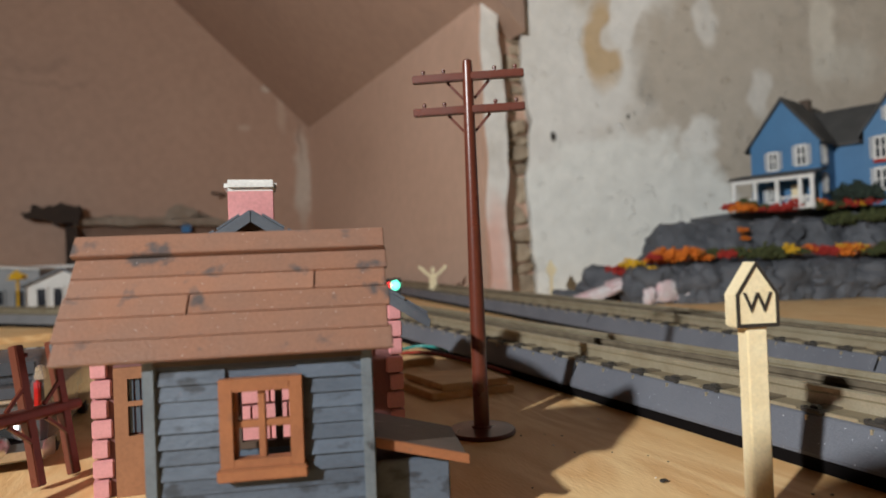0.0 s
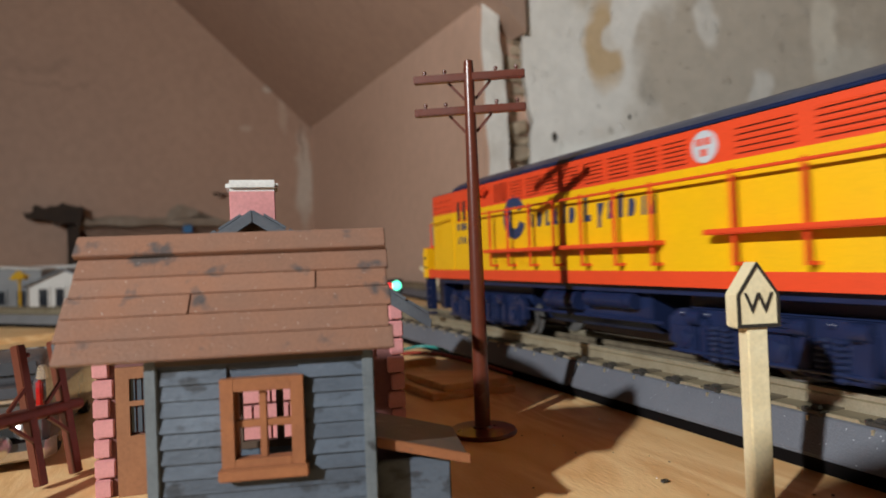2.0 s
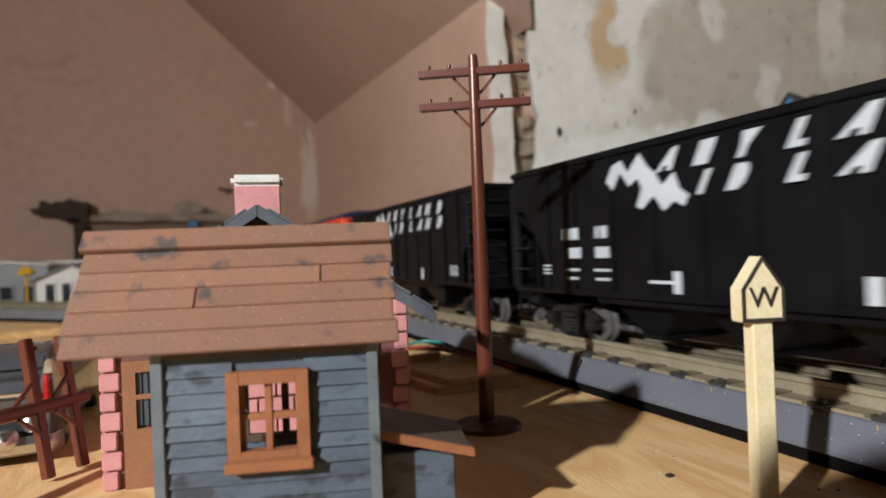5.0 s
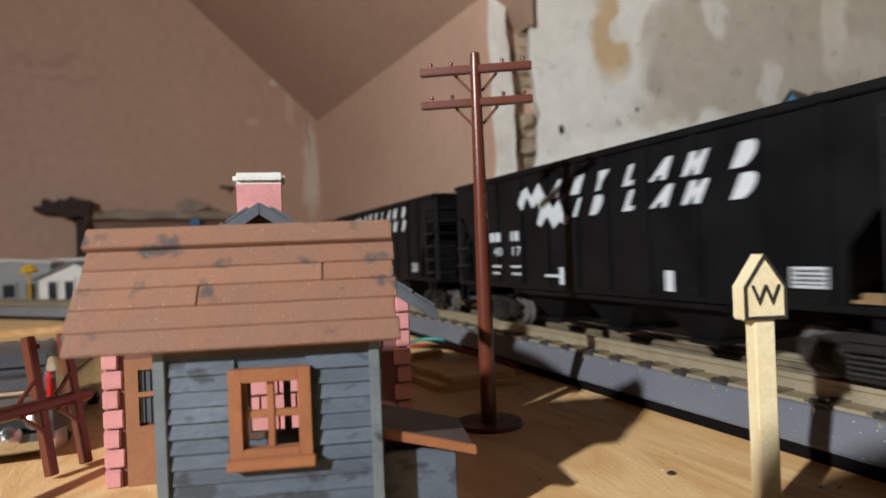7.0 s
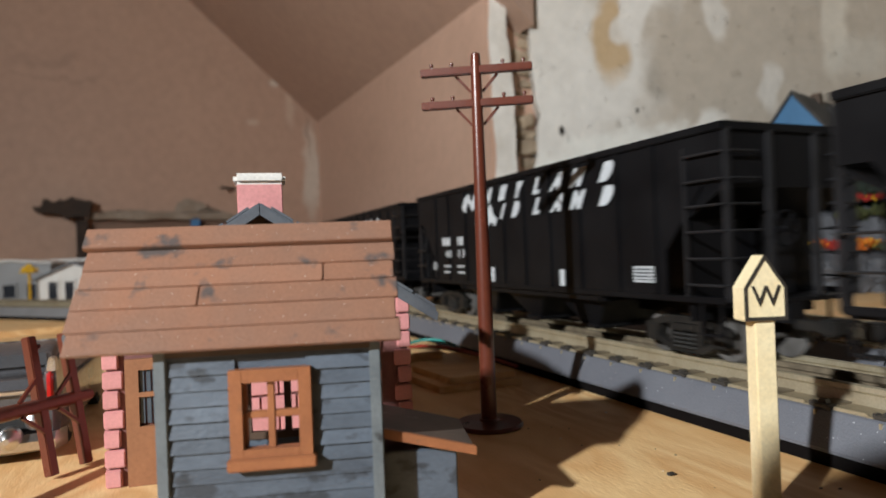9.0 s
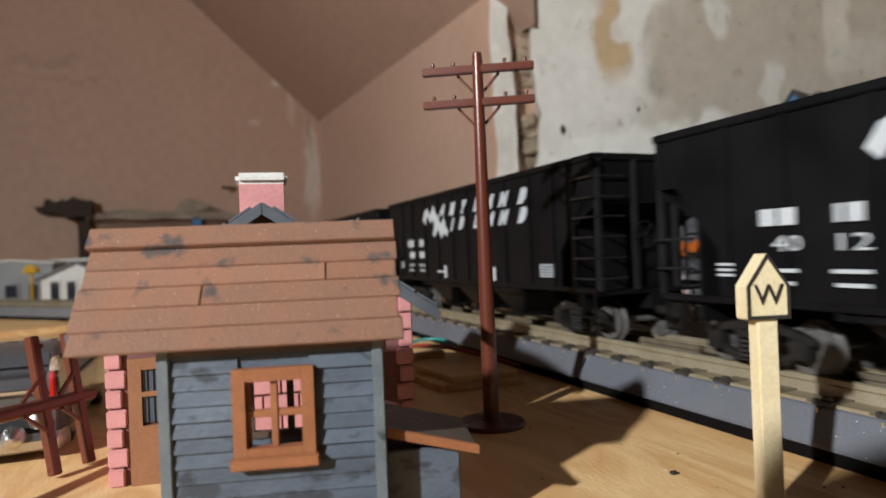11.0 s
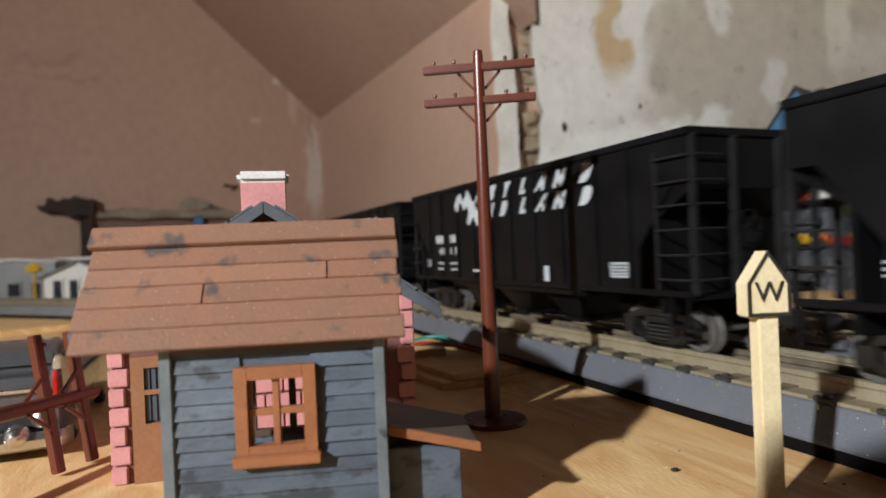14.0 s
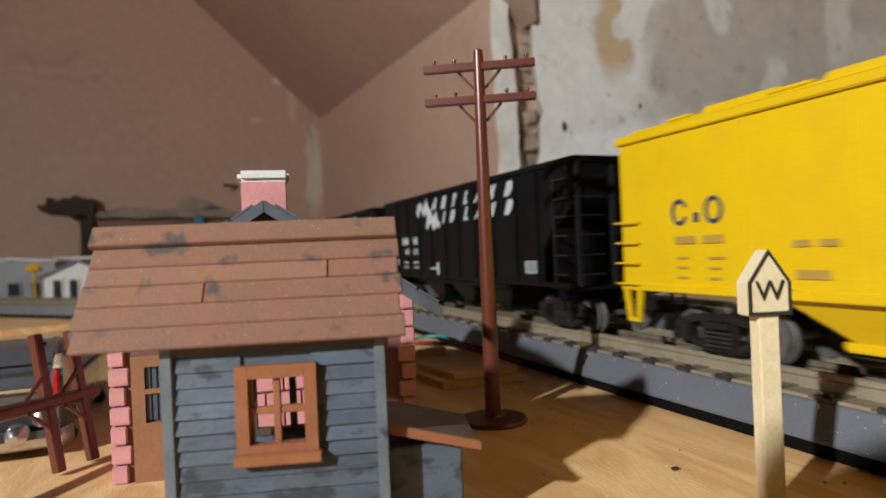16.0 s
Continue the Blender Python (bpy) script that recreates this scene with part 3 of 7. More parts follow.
def whistle_post(m):
    t = thing("whistle_post", m, "cream wooden whistle post with a black bordered letter W", "railway sign")
    bm = B()
    box(bm, -0.0025, 0.0025, -0.0022, 0.0022, 0.0, 0.0510, bevel=0.0003)
    part("post", bm, CREAM, t)
    face = [(-0.0052, 0.0493), (0.0052, 0.0493), (0.0052, 0.0572), (0.0, 0.0650), (-0.0052, 0.0572)]
    bm = B()
    prism(bm, face, "y", -0.0028, 0.0026)
    board = part("board", bm, CREAM, t, bevel=0.0003, smooth=False)
    rim = B()
    cx, cz = 0.0, 0.0562
    for (a, b) in zip(face, face[1:] + face[:1]):
        ia = (cx + (a[0] - cx) * 0.86, cz + (a[1] - cz) * 0.86)
        ib = (cx + (b[0] - cx) * 0.86, cz + (b[1] - cz) * 0.86)
        oa = (cx + (a[0] - cx) * 0.99, cz + (a[1] - cz) * 0.99)
        ob = (cx + (b[0] - cx) * 0.99, cz + (b[1] - cz) * 0.99)
        prism(rim, [oa, ob, ib, ia], "y", -0.0031, -0.0027)
    part("border", rim, INK, board, "raised black border")
    text_part("W", 0.0068, INK, board, pose(0.0, -0.0031, 0.0550, 90, 0, 0), "letter")
    return t


whistle_post(pose(0.0731, 0.1515, 0.0, 0, 0, 4))

# ---- the phone that films, upside down on its long edge on a block; its shadow falls over the line ----
PHONE = mat("black_phone_glass", (0.012, 0.012, 0.013), rough=0.2, grain=900, bump=0.0)
bm = B()
box(bm, -0.050, 0.056, -0.034, -0.008, 0.0, 0.0470, bevel=0.001)
solid("phone_block", bm, DARK_UNSEEN, "small dark wooden block under the phone", "block", kind="")
bm = B()
pts = []
for cx, cz, a0 in ((0.062, 0.1045, 0), (-0.055, 0.1045, 90), (-0.055, 0.0670, 180), (0.062, 0.0670, 270)):
    pts += [(cx + 0.020 * math.cos(radians(a0 + 15 * k)), cz + 0.020 * math.sin(radians(a0 + 15 * k))) for k in range(7)]
prism(bm, pts, "y", -0.0160, -0.0080)
solid("phone", bm, PHONE, "black phone lying on its long edge on a block", "phone", kind="", smooth=False)

# ---- the grey shed ----
# the pale specks are glints of light painted into the roof colour
SHED_ROOF = mat("brown_shed_roof", (0.300, 0.152, 0.098), (0.25, 0.142, 0.100), rough=0.34, scale=70, grain=1300, bump=0.30, depth=0.0005, third=(0.11, 0.09, 0.085), third_at=0.585, speck=((0.62, 0.54, 0.48), 620, 0.075), vary=0.08)
SIDING = mat("grey_siding", (0.090, 0.114, 0.148), (0.060, 0.077, 0.103), rough=0.5, scale=95, grain=900, bump=0.22, stretch=(0.7, 0.7, 1.3), third=(0.032, 0.039, 0.050), third_at=0.545, vary=0.18)
TRIM = mat("orange_brown_trim", (0.33, 0.130, 0.056), (0.26, 0.10, 0.045), rough=0.4, scale=90, grain=1100, bump=0.15, third=(0.10, 0.065, 0.045), third_at=0.66)
CORNER = mat("grey_corner_board", (0.15, 0.175, 0.19), (0.10, 0.12, 0.135), rough=0.5, scale=90, grain=900, third=(0.04, 0.045, 0.05), third_at=0.62)
LEAN_ROOF = mat("worn_lean_to_roof", (0.125, 0.090, 0.070), (0.085, 0.066, 0.054), rough=0.55, scale=45, grain=900, bump=0.3, third=(0.46, 0.43, 0.40), third_at=0.60)
DARK_TRIM = mat("dark_brown_trim", (0.09, 0.055, 0.035), rough=0.6, scale=90, grain=900)

SW, SD, SH = 0.0474, 0.024, 0.0505
shed = thing("tool_shed", pose(-0.064, 0.134, 0, 0, 0, 8), "weathered grey clapboard toy shed with brown plank roof", "shed")
U0, U1, W0, W1 = 0.0168, 0.0308, 0.0268, 0.0428       # window opening


def wall_slabs(bm, u0, u1, z0, z1, hole, y0, y1):
    a, b, c, d = hole
    box(bm, u0, a, y0, y1, z0, z1)
    box(bm, b, u1, y0, y1, z0, z1)
    box(bm, a, b, y0, y1, z0, c)
    box(bm, a, b, y0, y1, d, z1)


for y0, hole, nm in ((0.0004, (U0, U1, W0, W1), "front"), (SD - 0.0016, (0.0150, 0.0315, 0.0240, 0.0425), "rear")):
    bm = B()
    wall_slabs(bm, 0.0005, SW - 0.0005, 0, SH, hole, y0, y0 + 0.0012)
    part("wall_panel", bm, SIDING, shed)
# one gable end has an open doorway
for x0, ring in ((0.0005, [(0.0018, 0.0), (0.0040, 0.0), (0.0040, 0.0430), (0.0200, 0.0430), (0.0200, 0.0), (SD - 0.0018, 0.0)]), (SW - 0.0017, [(0.0018, 0.0), (SD - 0.0018, 0.0)])):
    bm = B()
    prism(bm, ring + [(SD - 0.0018, SH), (SD / 2, SH + 0.019), (0.0018, SH)], "x", x0, x0 + 0.0012)
    part("gable_panel", bm, SIDING, shed)
pitch = 0.00335
for i in range(15):
    z0, z1 = 0.0002 + pitch * i, 0.0002 + pitch * (i + 1)
    spans = [(0.0018, SW - 0.0018)] if z1 < 0.0240 or z0 > 0.0440 else [(0.0018, U0 - 0.0006), (U1 + 0.0006, SW - 0.0018)]
    for a, b in spans:
        bm = B()
        k = 0.00018 * math.sin(i * 7.3 + a * 900)
        prism(bm, [(0.0004, z0), (-0.0008 + k, z0 + 0.0001), (-0.0007 + k, z0 + 0.0005), (-0.0001, z1 + 0.0002), (0.0004, z1 + 0.0002)], "x", a, b)
        part("clapboard", bm, SIDING, shed, smooth=False)
for x0 in (-0.0004, SW - 0.0022):
    bm = B()
    box(bm, x0, x0 + 0.0026, -0.0013, 0.0010, 0, SH, bevel=0.0003)
    part("corner_board", bm, CORNER, shed)
# dark brown strip puts the shadow under the eaves into colour
bm = B()
box(bm, -0.0004, SW + 0.0004, -0.0012, 0.0006, SH - 0.0026, SH + 0.0002, bevel=0.0003)
part("frieze_board", bm, DARK_TRIM, shed)
# window: frame, sill and cross bars
win = B()
for a, b, c, d in ((U0 - 0.0017, U0 + 0.0011, W0 - 0.0012, W1 + 0.0019), (U1 - 0.0011, U1 + 0.0017, W0 - 0.0012, W1 + 0.0019), (U0 + 0.0011, U1 - 0.0011, W1 - 0.0009, W1 + 0.0019), (U0 + 0.0011, U1 - 0.0011, W0 - 0.0012, W0 + 0.0008)):
    box(win, a, b, -0.0024, 0.0006, c, d, bevel=0.00008)
wf = part("window_frame", win, TRIM, shed, "orange-brown window frame with smudges")
for a, b, c, d, y in (((U0 + U1) / 2 - 0.0008, (U0 + U1) / 2 + 0.0008, W0 + 0.0006, W1 - 0.0006, -0.0012), (U0 + 0.0008, U1 - 0.0008, (W0 + W1) / 2 - 0.0009, (W0 + W1) / 2 + 0.0007, -0.0009), (U0 + 0.0010, U0 + 0.0018, W0 + 0.0006, W1 - 0.0006, -0.0004)):
    bm = B()
    box(bm, a, b, y, y + 0.0014, c, d, bevel=0.0002)
    part("muntin", bm, TRIM, wf)
bm = B()
box(bm, U0 - 0.0023, U1 + 0.0024, -0.0036, 0.0004, W0 - 0.0035, W0 - 0.0010, bevel=0.0003)
part("sill", bm, TRIM, wf)
rw = B()
for a, b, c, d in ((0.0140, 0.0153, 0.0230, 0.0435), (0.0312, 0.0325, 0.0230, 0.0435), (0.0153, 0.0312, 0.0418, 0.0435), (0.0153, 0.0312, 0.0230, 0.0247), (0.0236, 0.0252, 0.0247, 0.0418)):
    box(rw, a, b, SD - 0.0020, SD - 0.0002, c, d)
part("rear_window_frame", rw, DARK_TRIM, shed)
# plank roof, row over row
RX0, RX1 = -0.0172, 0.0520
EAVE_Y, EAVE_Z, RIDGE_Y, RIDGE_Z = -0.0040, 0.0500, 0.0118, 0.0757
slope = Vector((0, RIDGE_Y - EAVE_Y, RIDGE_Z - EAVE_Z))
up, out = slope.normalized(), Vector((0, -(RIDGE_Z - EAVE_Z), RIDGE_Y - EAVE_Y)).normalized()
rng = random.Random(3)
for side in (0, 1):
    for r in range(6):
        t0, t1 = (0, 0.17, 0.345, 0.51, 0.665, 0.835, 1.0)[r:r + 2]
        cuts = [RX0 + 0.0006 * math.sin(r * 5), RX1 + 0.0005 * math.sin(r * 3 + 1)]
        j = {2: 0.375, 3: 0.765}.get(r)
        if r == 5:
            j = None
        if j:
            cuts.insert(1, cuts[0] + (cuts[1] - cuts[0]) * j)
        for a, b in zip(cuts, cuts[1:]):
            bm = B()
            L = slope.length
            lift = 0.0013 if r == 5 else 0.0
            pts = [up * (t0 * L - 0.0006) + out * (0.0011 + lift), up * (t0 * L - 0.0006) + out * lift * 0.5, up * t1 * L + out * 0.0, up * t1 * L + out * (0.0005 + lift)]
            vs = []
            for x in (a + 0.00012, b - 0.00012):
                for p in pts:
                    q = Vector((x, EAVE_Y + p.y, EAVE_Z + p.z))
                    if side:
                        q.y = 2 * RIDGE_Y - q.y
                    vs.append(bm.verts.new(q))
            for f in ((0, 1, 2, 3), (7, 6, 5, 4), (0, 4, 5, 1), (1, 5, 6, 2), (2, 6, 7, 3), (3, 7, 4, 0)):
                bm.faces.new([vs[k] for k in f])
            part("roof_plank", bm, SHED_ROOF, shed, smooth=False, bevel=0.00018)
for side in (0, 1):
    bm = B()
    vs = []
    for x in (RX0 + 0.001, RX1 - 0.001):
        for p in (up * 0.0004 - out * 0.0012, up * slope.length - out * 0.0012, up * slope.length - out * 0.0001, up * 0.0004 - out * 0.0001):
            q = Vector((x, EAVE_Y + p.y, EAVE_Z + p.z))
            if side:
                q.y = 2 * RIDGE_Y - q.y
            vs.append(bm.verts.new(q))
    for f in ((0, 1, 2, 3), (7, 6, 5, 4), (0, 4, 5, 1), (1, 5, 6, 2), (2, 6, 7, 3), (3, 7, 4, 0)):
        bm.faces.new([vs[k] for k in f])
    part("roof_deck", bm, SHED_ROOF, shed, smooth=False)
# lean-to on the side
bm = B()
LX0, LX1, LY0, LY1 = SW + 0.0006, 0.0650, 0.0062, 0.0225
box(bm, LX0, LX1, LY0, LY1, 0, 0.0222)
lean = part("lean_to", bm, SIDING, shed, bevel=0.0003)
bm = B()
vs = []
for y in (0.0040, 0.0290):
    for x, z in ((SW + 0.0005, 0.0283), (0.0690, 0.0228), (0.0690, 0.0212), (SW + 0.0005, 0.0262)):
        vs.append(bm.verts.new((x, y, z)))
for f in ((0, 1, 2, 3), (7, 6, 5, 4), (0, 4, 5, 1), (1, 5, 6, 2), (2, 6, 7, 3), (3, 7, 4, 0)):
    bm.faces.new([vs[k] for k in f])
part("lean_to_roof", bm, LEAN_ROOF, lean, "brown lean-to roof worn pale at the edge", smooth=False, bevel=0.0003)
bm = B()
vs = []
for y in (0.0030, 0.0041):
    for x, z in ((SW + 0.0005, 0.0286), (0.0694, 0.0230), (0.0694, 0.0208), (SW + 0.0005, 0.0262)):
        vs.append(bm.verts.new((x, y, z)))
for f in ((0, 1, 2, 3), (7, 6, 5, 4), (0, 4, 5, 1), (1, 5, 6, 2), (2, 6, 7, 3), (3, 7, 4, 0)):
    bm.faces.new([vs[k] for k in f])
part("fascia", bm, TRIM, lean, "orange-brown lean-to fascia", smooth=False, bevel=0.0002)

# ---- the pink brick station ----
PINK = mat("pink_brick", (0.66, 0.30, 0.30), (0.58, 0.25, 0.25), rough=0.5, scale=60, grain=900, bump=0.07, vary=0.07)
MORTAR = mat("dark_mortar", (0.20, 0.085, 0.08), rough=0.8, scale=60, grain=900)
SLATE = mat("grey_roof_slate", (0.13, 0.145, 0.165), (0.09, 0.10, 0.12), rough=0.45, scale=80, grain=900, bump=0.2)
BROWN_DOOR = mat("brown_door", (0.33, 0.15, 0.075), (0.27, 0.12, 0.06), rough=0.45, scale=60, grain=900)
WHITE = mat("white_paint", (0.76, 0.75, 0.72), (0.68, 0.67, 0.64), rough=0.45, scale=60, grain=900, bump=0.08)
SHUTTER = mat("blue_black_blind", (0.075, 0.10, 0.13), rough=0.35, scale=60, grain=900)

ST_W, ST_D, ST_E, ST_P = 0.0965, 0.075, 0.0560, 0.0863
station = thing("railway_station", pose(-0.1078, 0.1903, 0, 0, 0, 16), "pink brick toy railway station with grey gable roof", "station building")
bm = B()
box(bm, 0.0012, ST_W - 0.0012, 0.0012, ST_D, 0, ST_E)
prism(bm, [(0.0012, ST_E), (ST_W - 0.0012, ST_E), (ST_W / 2, ST_P - 0.001)], "y", 0.0012, ST_D)
part("wall", bm, MORTAR, station, "recessed brick joints")
brick_bm = B()
box(brick_bm, 0.0002, 0.0112, 0.0, 0.0016, 0.0002, 0.0054, bevel=0.0003)
BRICK = mesh_of("brick", brick_bm, PINK, False)
half_bm = B()
box(half_bm, 0.0002, 0.0060, -0.0004, 0.0016, 0.0002, 0.0056, bevel=0.0004)
QUOIN = mesh_of("quoin", half_bm, PINK, False)
q2 = B()
box(q2, 0.0002, 0.0048, -0.0004, 0.0016, 0.0002, 0.0056, bevel=0.0004)
QUOIN2 = mesh_of("quoin", q2, PINK, False)
DX0, DX1, DZ = 0.0066, 0.0235, 0.0390
for r in range(9):
    z = 0.0060 * r
    part("quoin", QUOIN if r % 2 else QUOIN2, PINK, station, m=Matrix.Translation((0, 0, z)))
    part("quoin", QUOIN if r % 2 else QUOIN2, PINK, station, m=Matrix.Translation((ST_W, 0, z)) @ Matrix.Diagonal((-1, 1, 1, 1)))
    for i in range(8):
        x = 0.0065 + (0.0056 if r % 2 else 0.0) + 0.0114 * i
        if x + 0.011 > ST_W - 0.006 or (x < DX1 and z < DZ):
            continue
        part("brick", BRICK, PINK, station, m=Matrix.Translation((x, 0.0002, z)))
# side walls' bricks, seen past the front corner
side_bm = B()
box(side_bm, 0.0, 0.0014, 0.0002, 0.0112, 0.0002, 0.0056, bevel=0.0003)
SIDE_BRICK = mesh_of("brick", side_bm, PINK, False)
for r in range(9):
    for i in range(6):
        y = 0.0015 + (0.0057 if r % 2 else 0) + 0.0116 * i
        for x in (-0.0001, ST_W - 0.0013):
            part("brick", SIDE_BRICK, PINK, station, m=Matrix.Translation((x, y, 0.0060 * r)))
# door with a four-light window
bm = B()
box(bm, DX0, DX1, -0.0006, 0.0011, 0.0, 0.0182)
for a, b, c, d in ((DX0, DX0 + 0.0038, 0.0182, DZ), (DX1 - 0.004, DX1, 0.0182, DZ), (DX0 + 0.0038, DX1 - 0.004, DZ - 0.0035, DZ), (DX0 + 0.0038, DX1 - 0.004, 0.0272, 0.0287)):
    box(bm, a, b, -0.0006, 0.0011, c, d)
door = part("door", bm, BROWN_DOOR, station, "brown door with a divided window", smooth=False)
for k in range(5):
    bm = B()
    box(bm, DX0 + 0.0041 + 0.0018 * k, DX0 + 0.0053 + 0.0018 * k, 0.0003, 0.0010, 0.0190, 0.0354)
    part("blind_slat", bm, SHUTTER, door)
# roof
for sx in (-1, 1):
    bm = B()
    m = Matrix.Translation((ST_W / 2, 0, ST_P)) @ Matrix.Diagonal((sx, 1, 1, 1))
    prism(bm, [(0, 0.0), (0.0565, -0.0370), (0.0560, -0.0386), (0, -0.0020)], "y", -0.0055, ST_D + 0.005, m)
    rf = part("roof", bm, SLATE, station, bevel=0.0003, smooth=False)
    for k in range(7):
        bm = B()
        t = 0.06 + 0.135 * k
        m2 = m @ Matrix.Translation((0.0565 * t, 0, -0.0370 * t + 0.0004)) @ Matrix.Rotation(math.atan2(0.037, 0.0565), 4, "Y")
        box(bm, 0, 0.0080, -0.0053, ST_D + 0.0048, -0.0002, 0.0005 + 0.0002 * (k % 2), m2)
        part("shingle_course", bm, SLATE, rf, smooth=False)
    bm = B()
    prism(bm, [(0, -0.0008), (0.0568, -0.0382), (0.0564, -0.0414), (0, -0.0042)], "y", -0.0066, -0.0054, m)
    part("verge_board", bm, SLATE, rf, smooth=False, bevel=0.0002)
gb = B()
prism(gb, [(0.008, ST_E - 0.002), (ST_W - 0.008, ST_E - 0.002), (ST_W / 2, ST_P - 0.004)], "y", -0.0004, 0.0016)
part("gable", gb, DARK_TRIM, station, "dark brown gable boards")
# chimney
bm = B()
box(bm, 0.0402, 0.0560, 0.024, 0.040, 0.070, 0.0955, bevel=0.0003)
chim = part("chimney", bm, PINK, station)
bm = B()
box(bm, 0.0390, 0.0572, 0.0228, 0.0412, 0.0952, 0.0993, bevel=0.0013)
part("chimney_cap", bm, WHITE, chim, "white chimney cap")

# ---- the rocky hill with the blue house ----
ROCK = mat("grey_rock", (0.115, 0.120, 0.135), (0.062, 0.067, 0.078), rough=0.7, scale=28, grain=300, bump=0.7, depth=0.003, third=(0.24, 0.24, 0.25), third_at=0.66, vary=0.15)
PINK_ROCK = mat("pink_white_rock", (0.66, 0.44, 0.46), (0.62, 0.60, 0.60), rough=0.7, scale=40, grain=300, bump=0.5, depth=0.002)
MOSS = mat("moss_green", (0.075, 0.085, 0.025), (0.05, 0.06, 0.02), rough=0.9, scale=200, grain=700, bump=0.8, depth=0.002)
BUSH = mat("dark_bush", (0.028, 0.045, 0.030), (0.02, 0.03, 0.022), rough=0.9, scale=200, grain=700, bump=0.8, depth=0.002)
FLOWER = {"red": mat("red_flowers", (0.42, 0.03, 0.02), (0.30, 0.02, 0.015), 0.9, scale=300, grain=900, bump=0.6),
          "orange": mat("orange_flowers", (0.68, 0.19, 0.015), (0.55, 0.12, 0.01), 0.9, scale=300, grain=900, bump=0.6),
          "yellow": mat("yellow_flowers", (0.75, 0.45, 0.02), (0.62, 0.34, 0.015), 0.9, scale=300, grain=900, bump=0.6)}
BLUE = mat("blue_siding", (0.055, 0.175, 0.345), (0.048, 0.155, 0.31), rough=0.5, scale=30, grain=400, bump=0.15)
ROOF_D = mat("charcoal_shingle", (0.060, 0.058, 0.056), (0.045, 0.044, 0.043), rough=0.7, scale=40, grain=500, bump=0.4)
PANE = mat("dark_pane", (0.03, 0.035, 0.045), rough=0.15, grain=300, bump=0.0)


def rock_mesh(seed, sx, sy, sz, sub=4):
    bm = B()
    bmesh.ops.create_icosphere(bm, subdivisions=sub, radius=1.0)
    o = Vector((seed * 3.7, seed * 1.9, seed * 0.7))
    for v in bm.verts:
        p = v.co.copy()
        k = max(abs(p.x), abs(p.y), abs(p.z))
        p = p * (0.45 + 0.55 / k)
        d = 1 + 0.22 * noise.noise(p * 1.4 + o) + 0.09 * noise.noise(p * 4.1 + o) + 0.04 * noise.noise(p * 9.5 + o)
        d -= 0.10 * max(0.0, 0.12 - abs(noise.noise(Vector((p.x * 2.1, p.y * 2.1, p.z * 0.6)) + o))) / 0.12
        v.co = Vector((p.x * d * sx, p.y * d * sy, p.z * d * sz))
    return bm


hill = thing("rock_hill", pose(0, 0, 0), "terraced grey plaster rock hill with moss and flowers", "model hill")
rng = random.Random(11)
# lower terrace, upper terrace and the tail of rubble
for i in range(9):
    x = 0.262 + 0.052 * i
    part("rock", rock_mesh(i + 1, 0.034 + rng.uniform(0, 0.006), 0.040, 0.026 + rng.uniform(0, 0.004)), ROCK, hill, m=pose(x, 0.800 - 0.012 * i * 0.4 + rng.uniform(-0.006, 0.006), 0.020, 0, 0, rng.uniform(-14, 14)))
for i in range(7):
    x = 0.378 + 0.062 * i
    part("rock", rock_mesh(i + 30, 0.038 + rng.uniform(0, 0.006), 0.048, 0.036 + rng.uniform(0, 0.004)), ROCK, hill, m=pose(x, 0.862 + rng.uniform(-0.006, 0.006), 0.066, 0, 0, rng.uniform(-14, 14)))
part("rock", rock_mesh(60, 0.052, 0.046, 0.046), ROCK, hill, m=pose(0.335, 0.868, 0.048, 0, 24, 10))
part("rock", rock_mesh(61, 0.042, 0.035, 0.024), ROCK, hill, m=pose(0.232, 0.890, 0.018, 0, 22, -10))
part("rock", rock_mesh(62, 0.026, 0.018, 0.008, 3), ROCK, hill, m=pose(0.180, 0.900, 0.006, 0, 8, 5))
for i, (x, y, z, sx, sz, tilt) in enumerate(((0.196, 0.815, 0.013, 0.034, 0.007, -17), (0.226, 0.812, 0.024, 0.020, 0.008, -14), (0.272, 0.778, 0.016, 0.019, 0.014, 0), (0.248, 0.780, 0.012, 0.009, 0.012, 6), (0.180, 0.830, 0.006, 0.018, 0.005, -10), (0.291, 0.774, 0.012, 0.010, 0.012, 4))):
    part("pale_rock", rock_mesh(70 + i, sx, 0.015, sz, 3), PINK_ROCK, hill, "pink and white painted rock", m=pose(x, y, z, 0, tilt, 6 * i))
# flat ground the house stands on
bm = B()
box(bm, 0.385, 0.80, 0.842, 1.0, 0.0, 0.112, bevel=0.006)
part("summit", bm, ROCK, hill)


def clump(name, material, x, y, z, r, n, seed, label=""):
    """A cushion of many small leaf tufts."""
    rg = random.Random(seed)
    bm = B()
    for k in range(n):
        d = Vector((rg.gauss(0, 1), rg.gauss(0, 1), abs(rg.gauss(0, 0.8)))).normalized() * r * rg.uniform(0.35, 1.0)
        s = r * rg.uniform(0.16, 0.30)
        m = Matrix.Translation((x + d.x * 1.25, y + d.y, z + d.z * 0.75)) @ Euler((rg.uniform(0, 6), rg.uniform(0, 6), 0)).to_matrix().to_4x4()
        pts = [m @ Vector(p) * 1.0 for p in ((s, 0, 0), (-s, s * 0.6, 0), (-s, -s * 0.6, 0), (0, 0, s))]
        v = [bm.verts.new(p) for p in pts]
        for q in ((0, 1, 3), (1, 2, 3), (2, 0, 3), (0, 2, 1)):
            bm.faces.new([v[i] for i in q])
    return part(name, bm, material, hill, label, smooth=False)


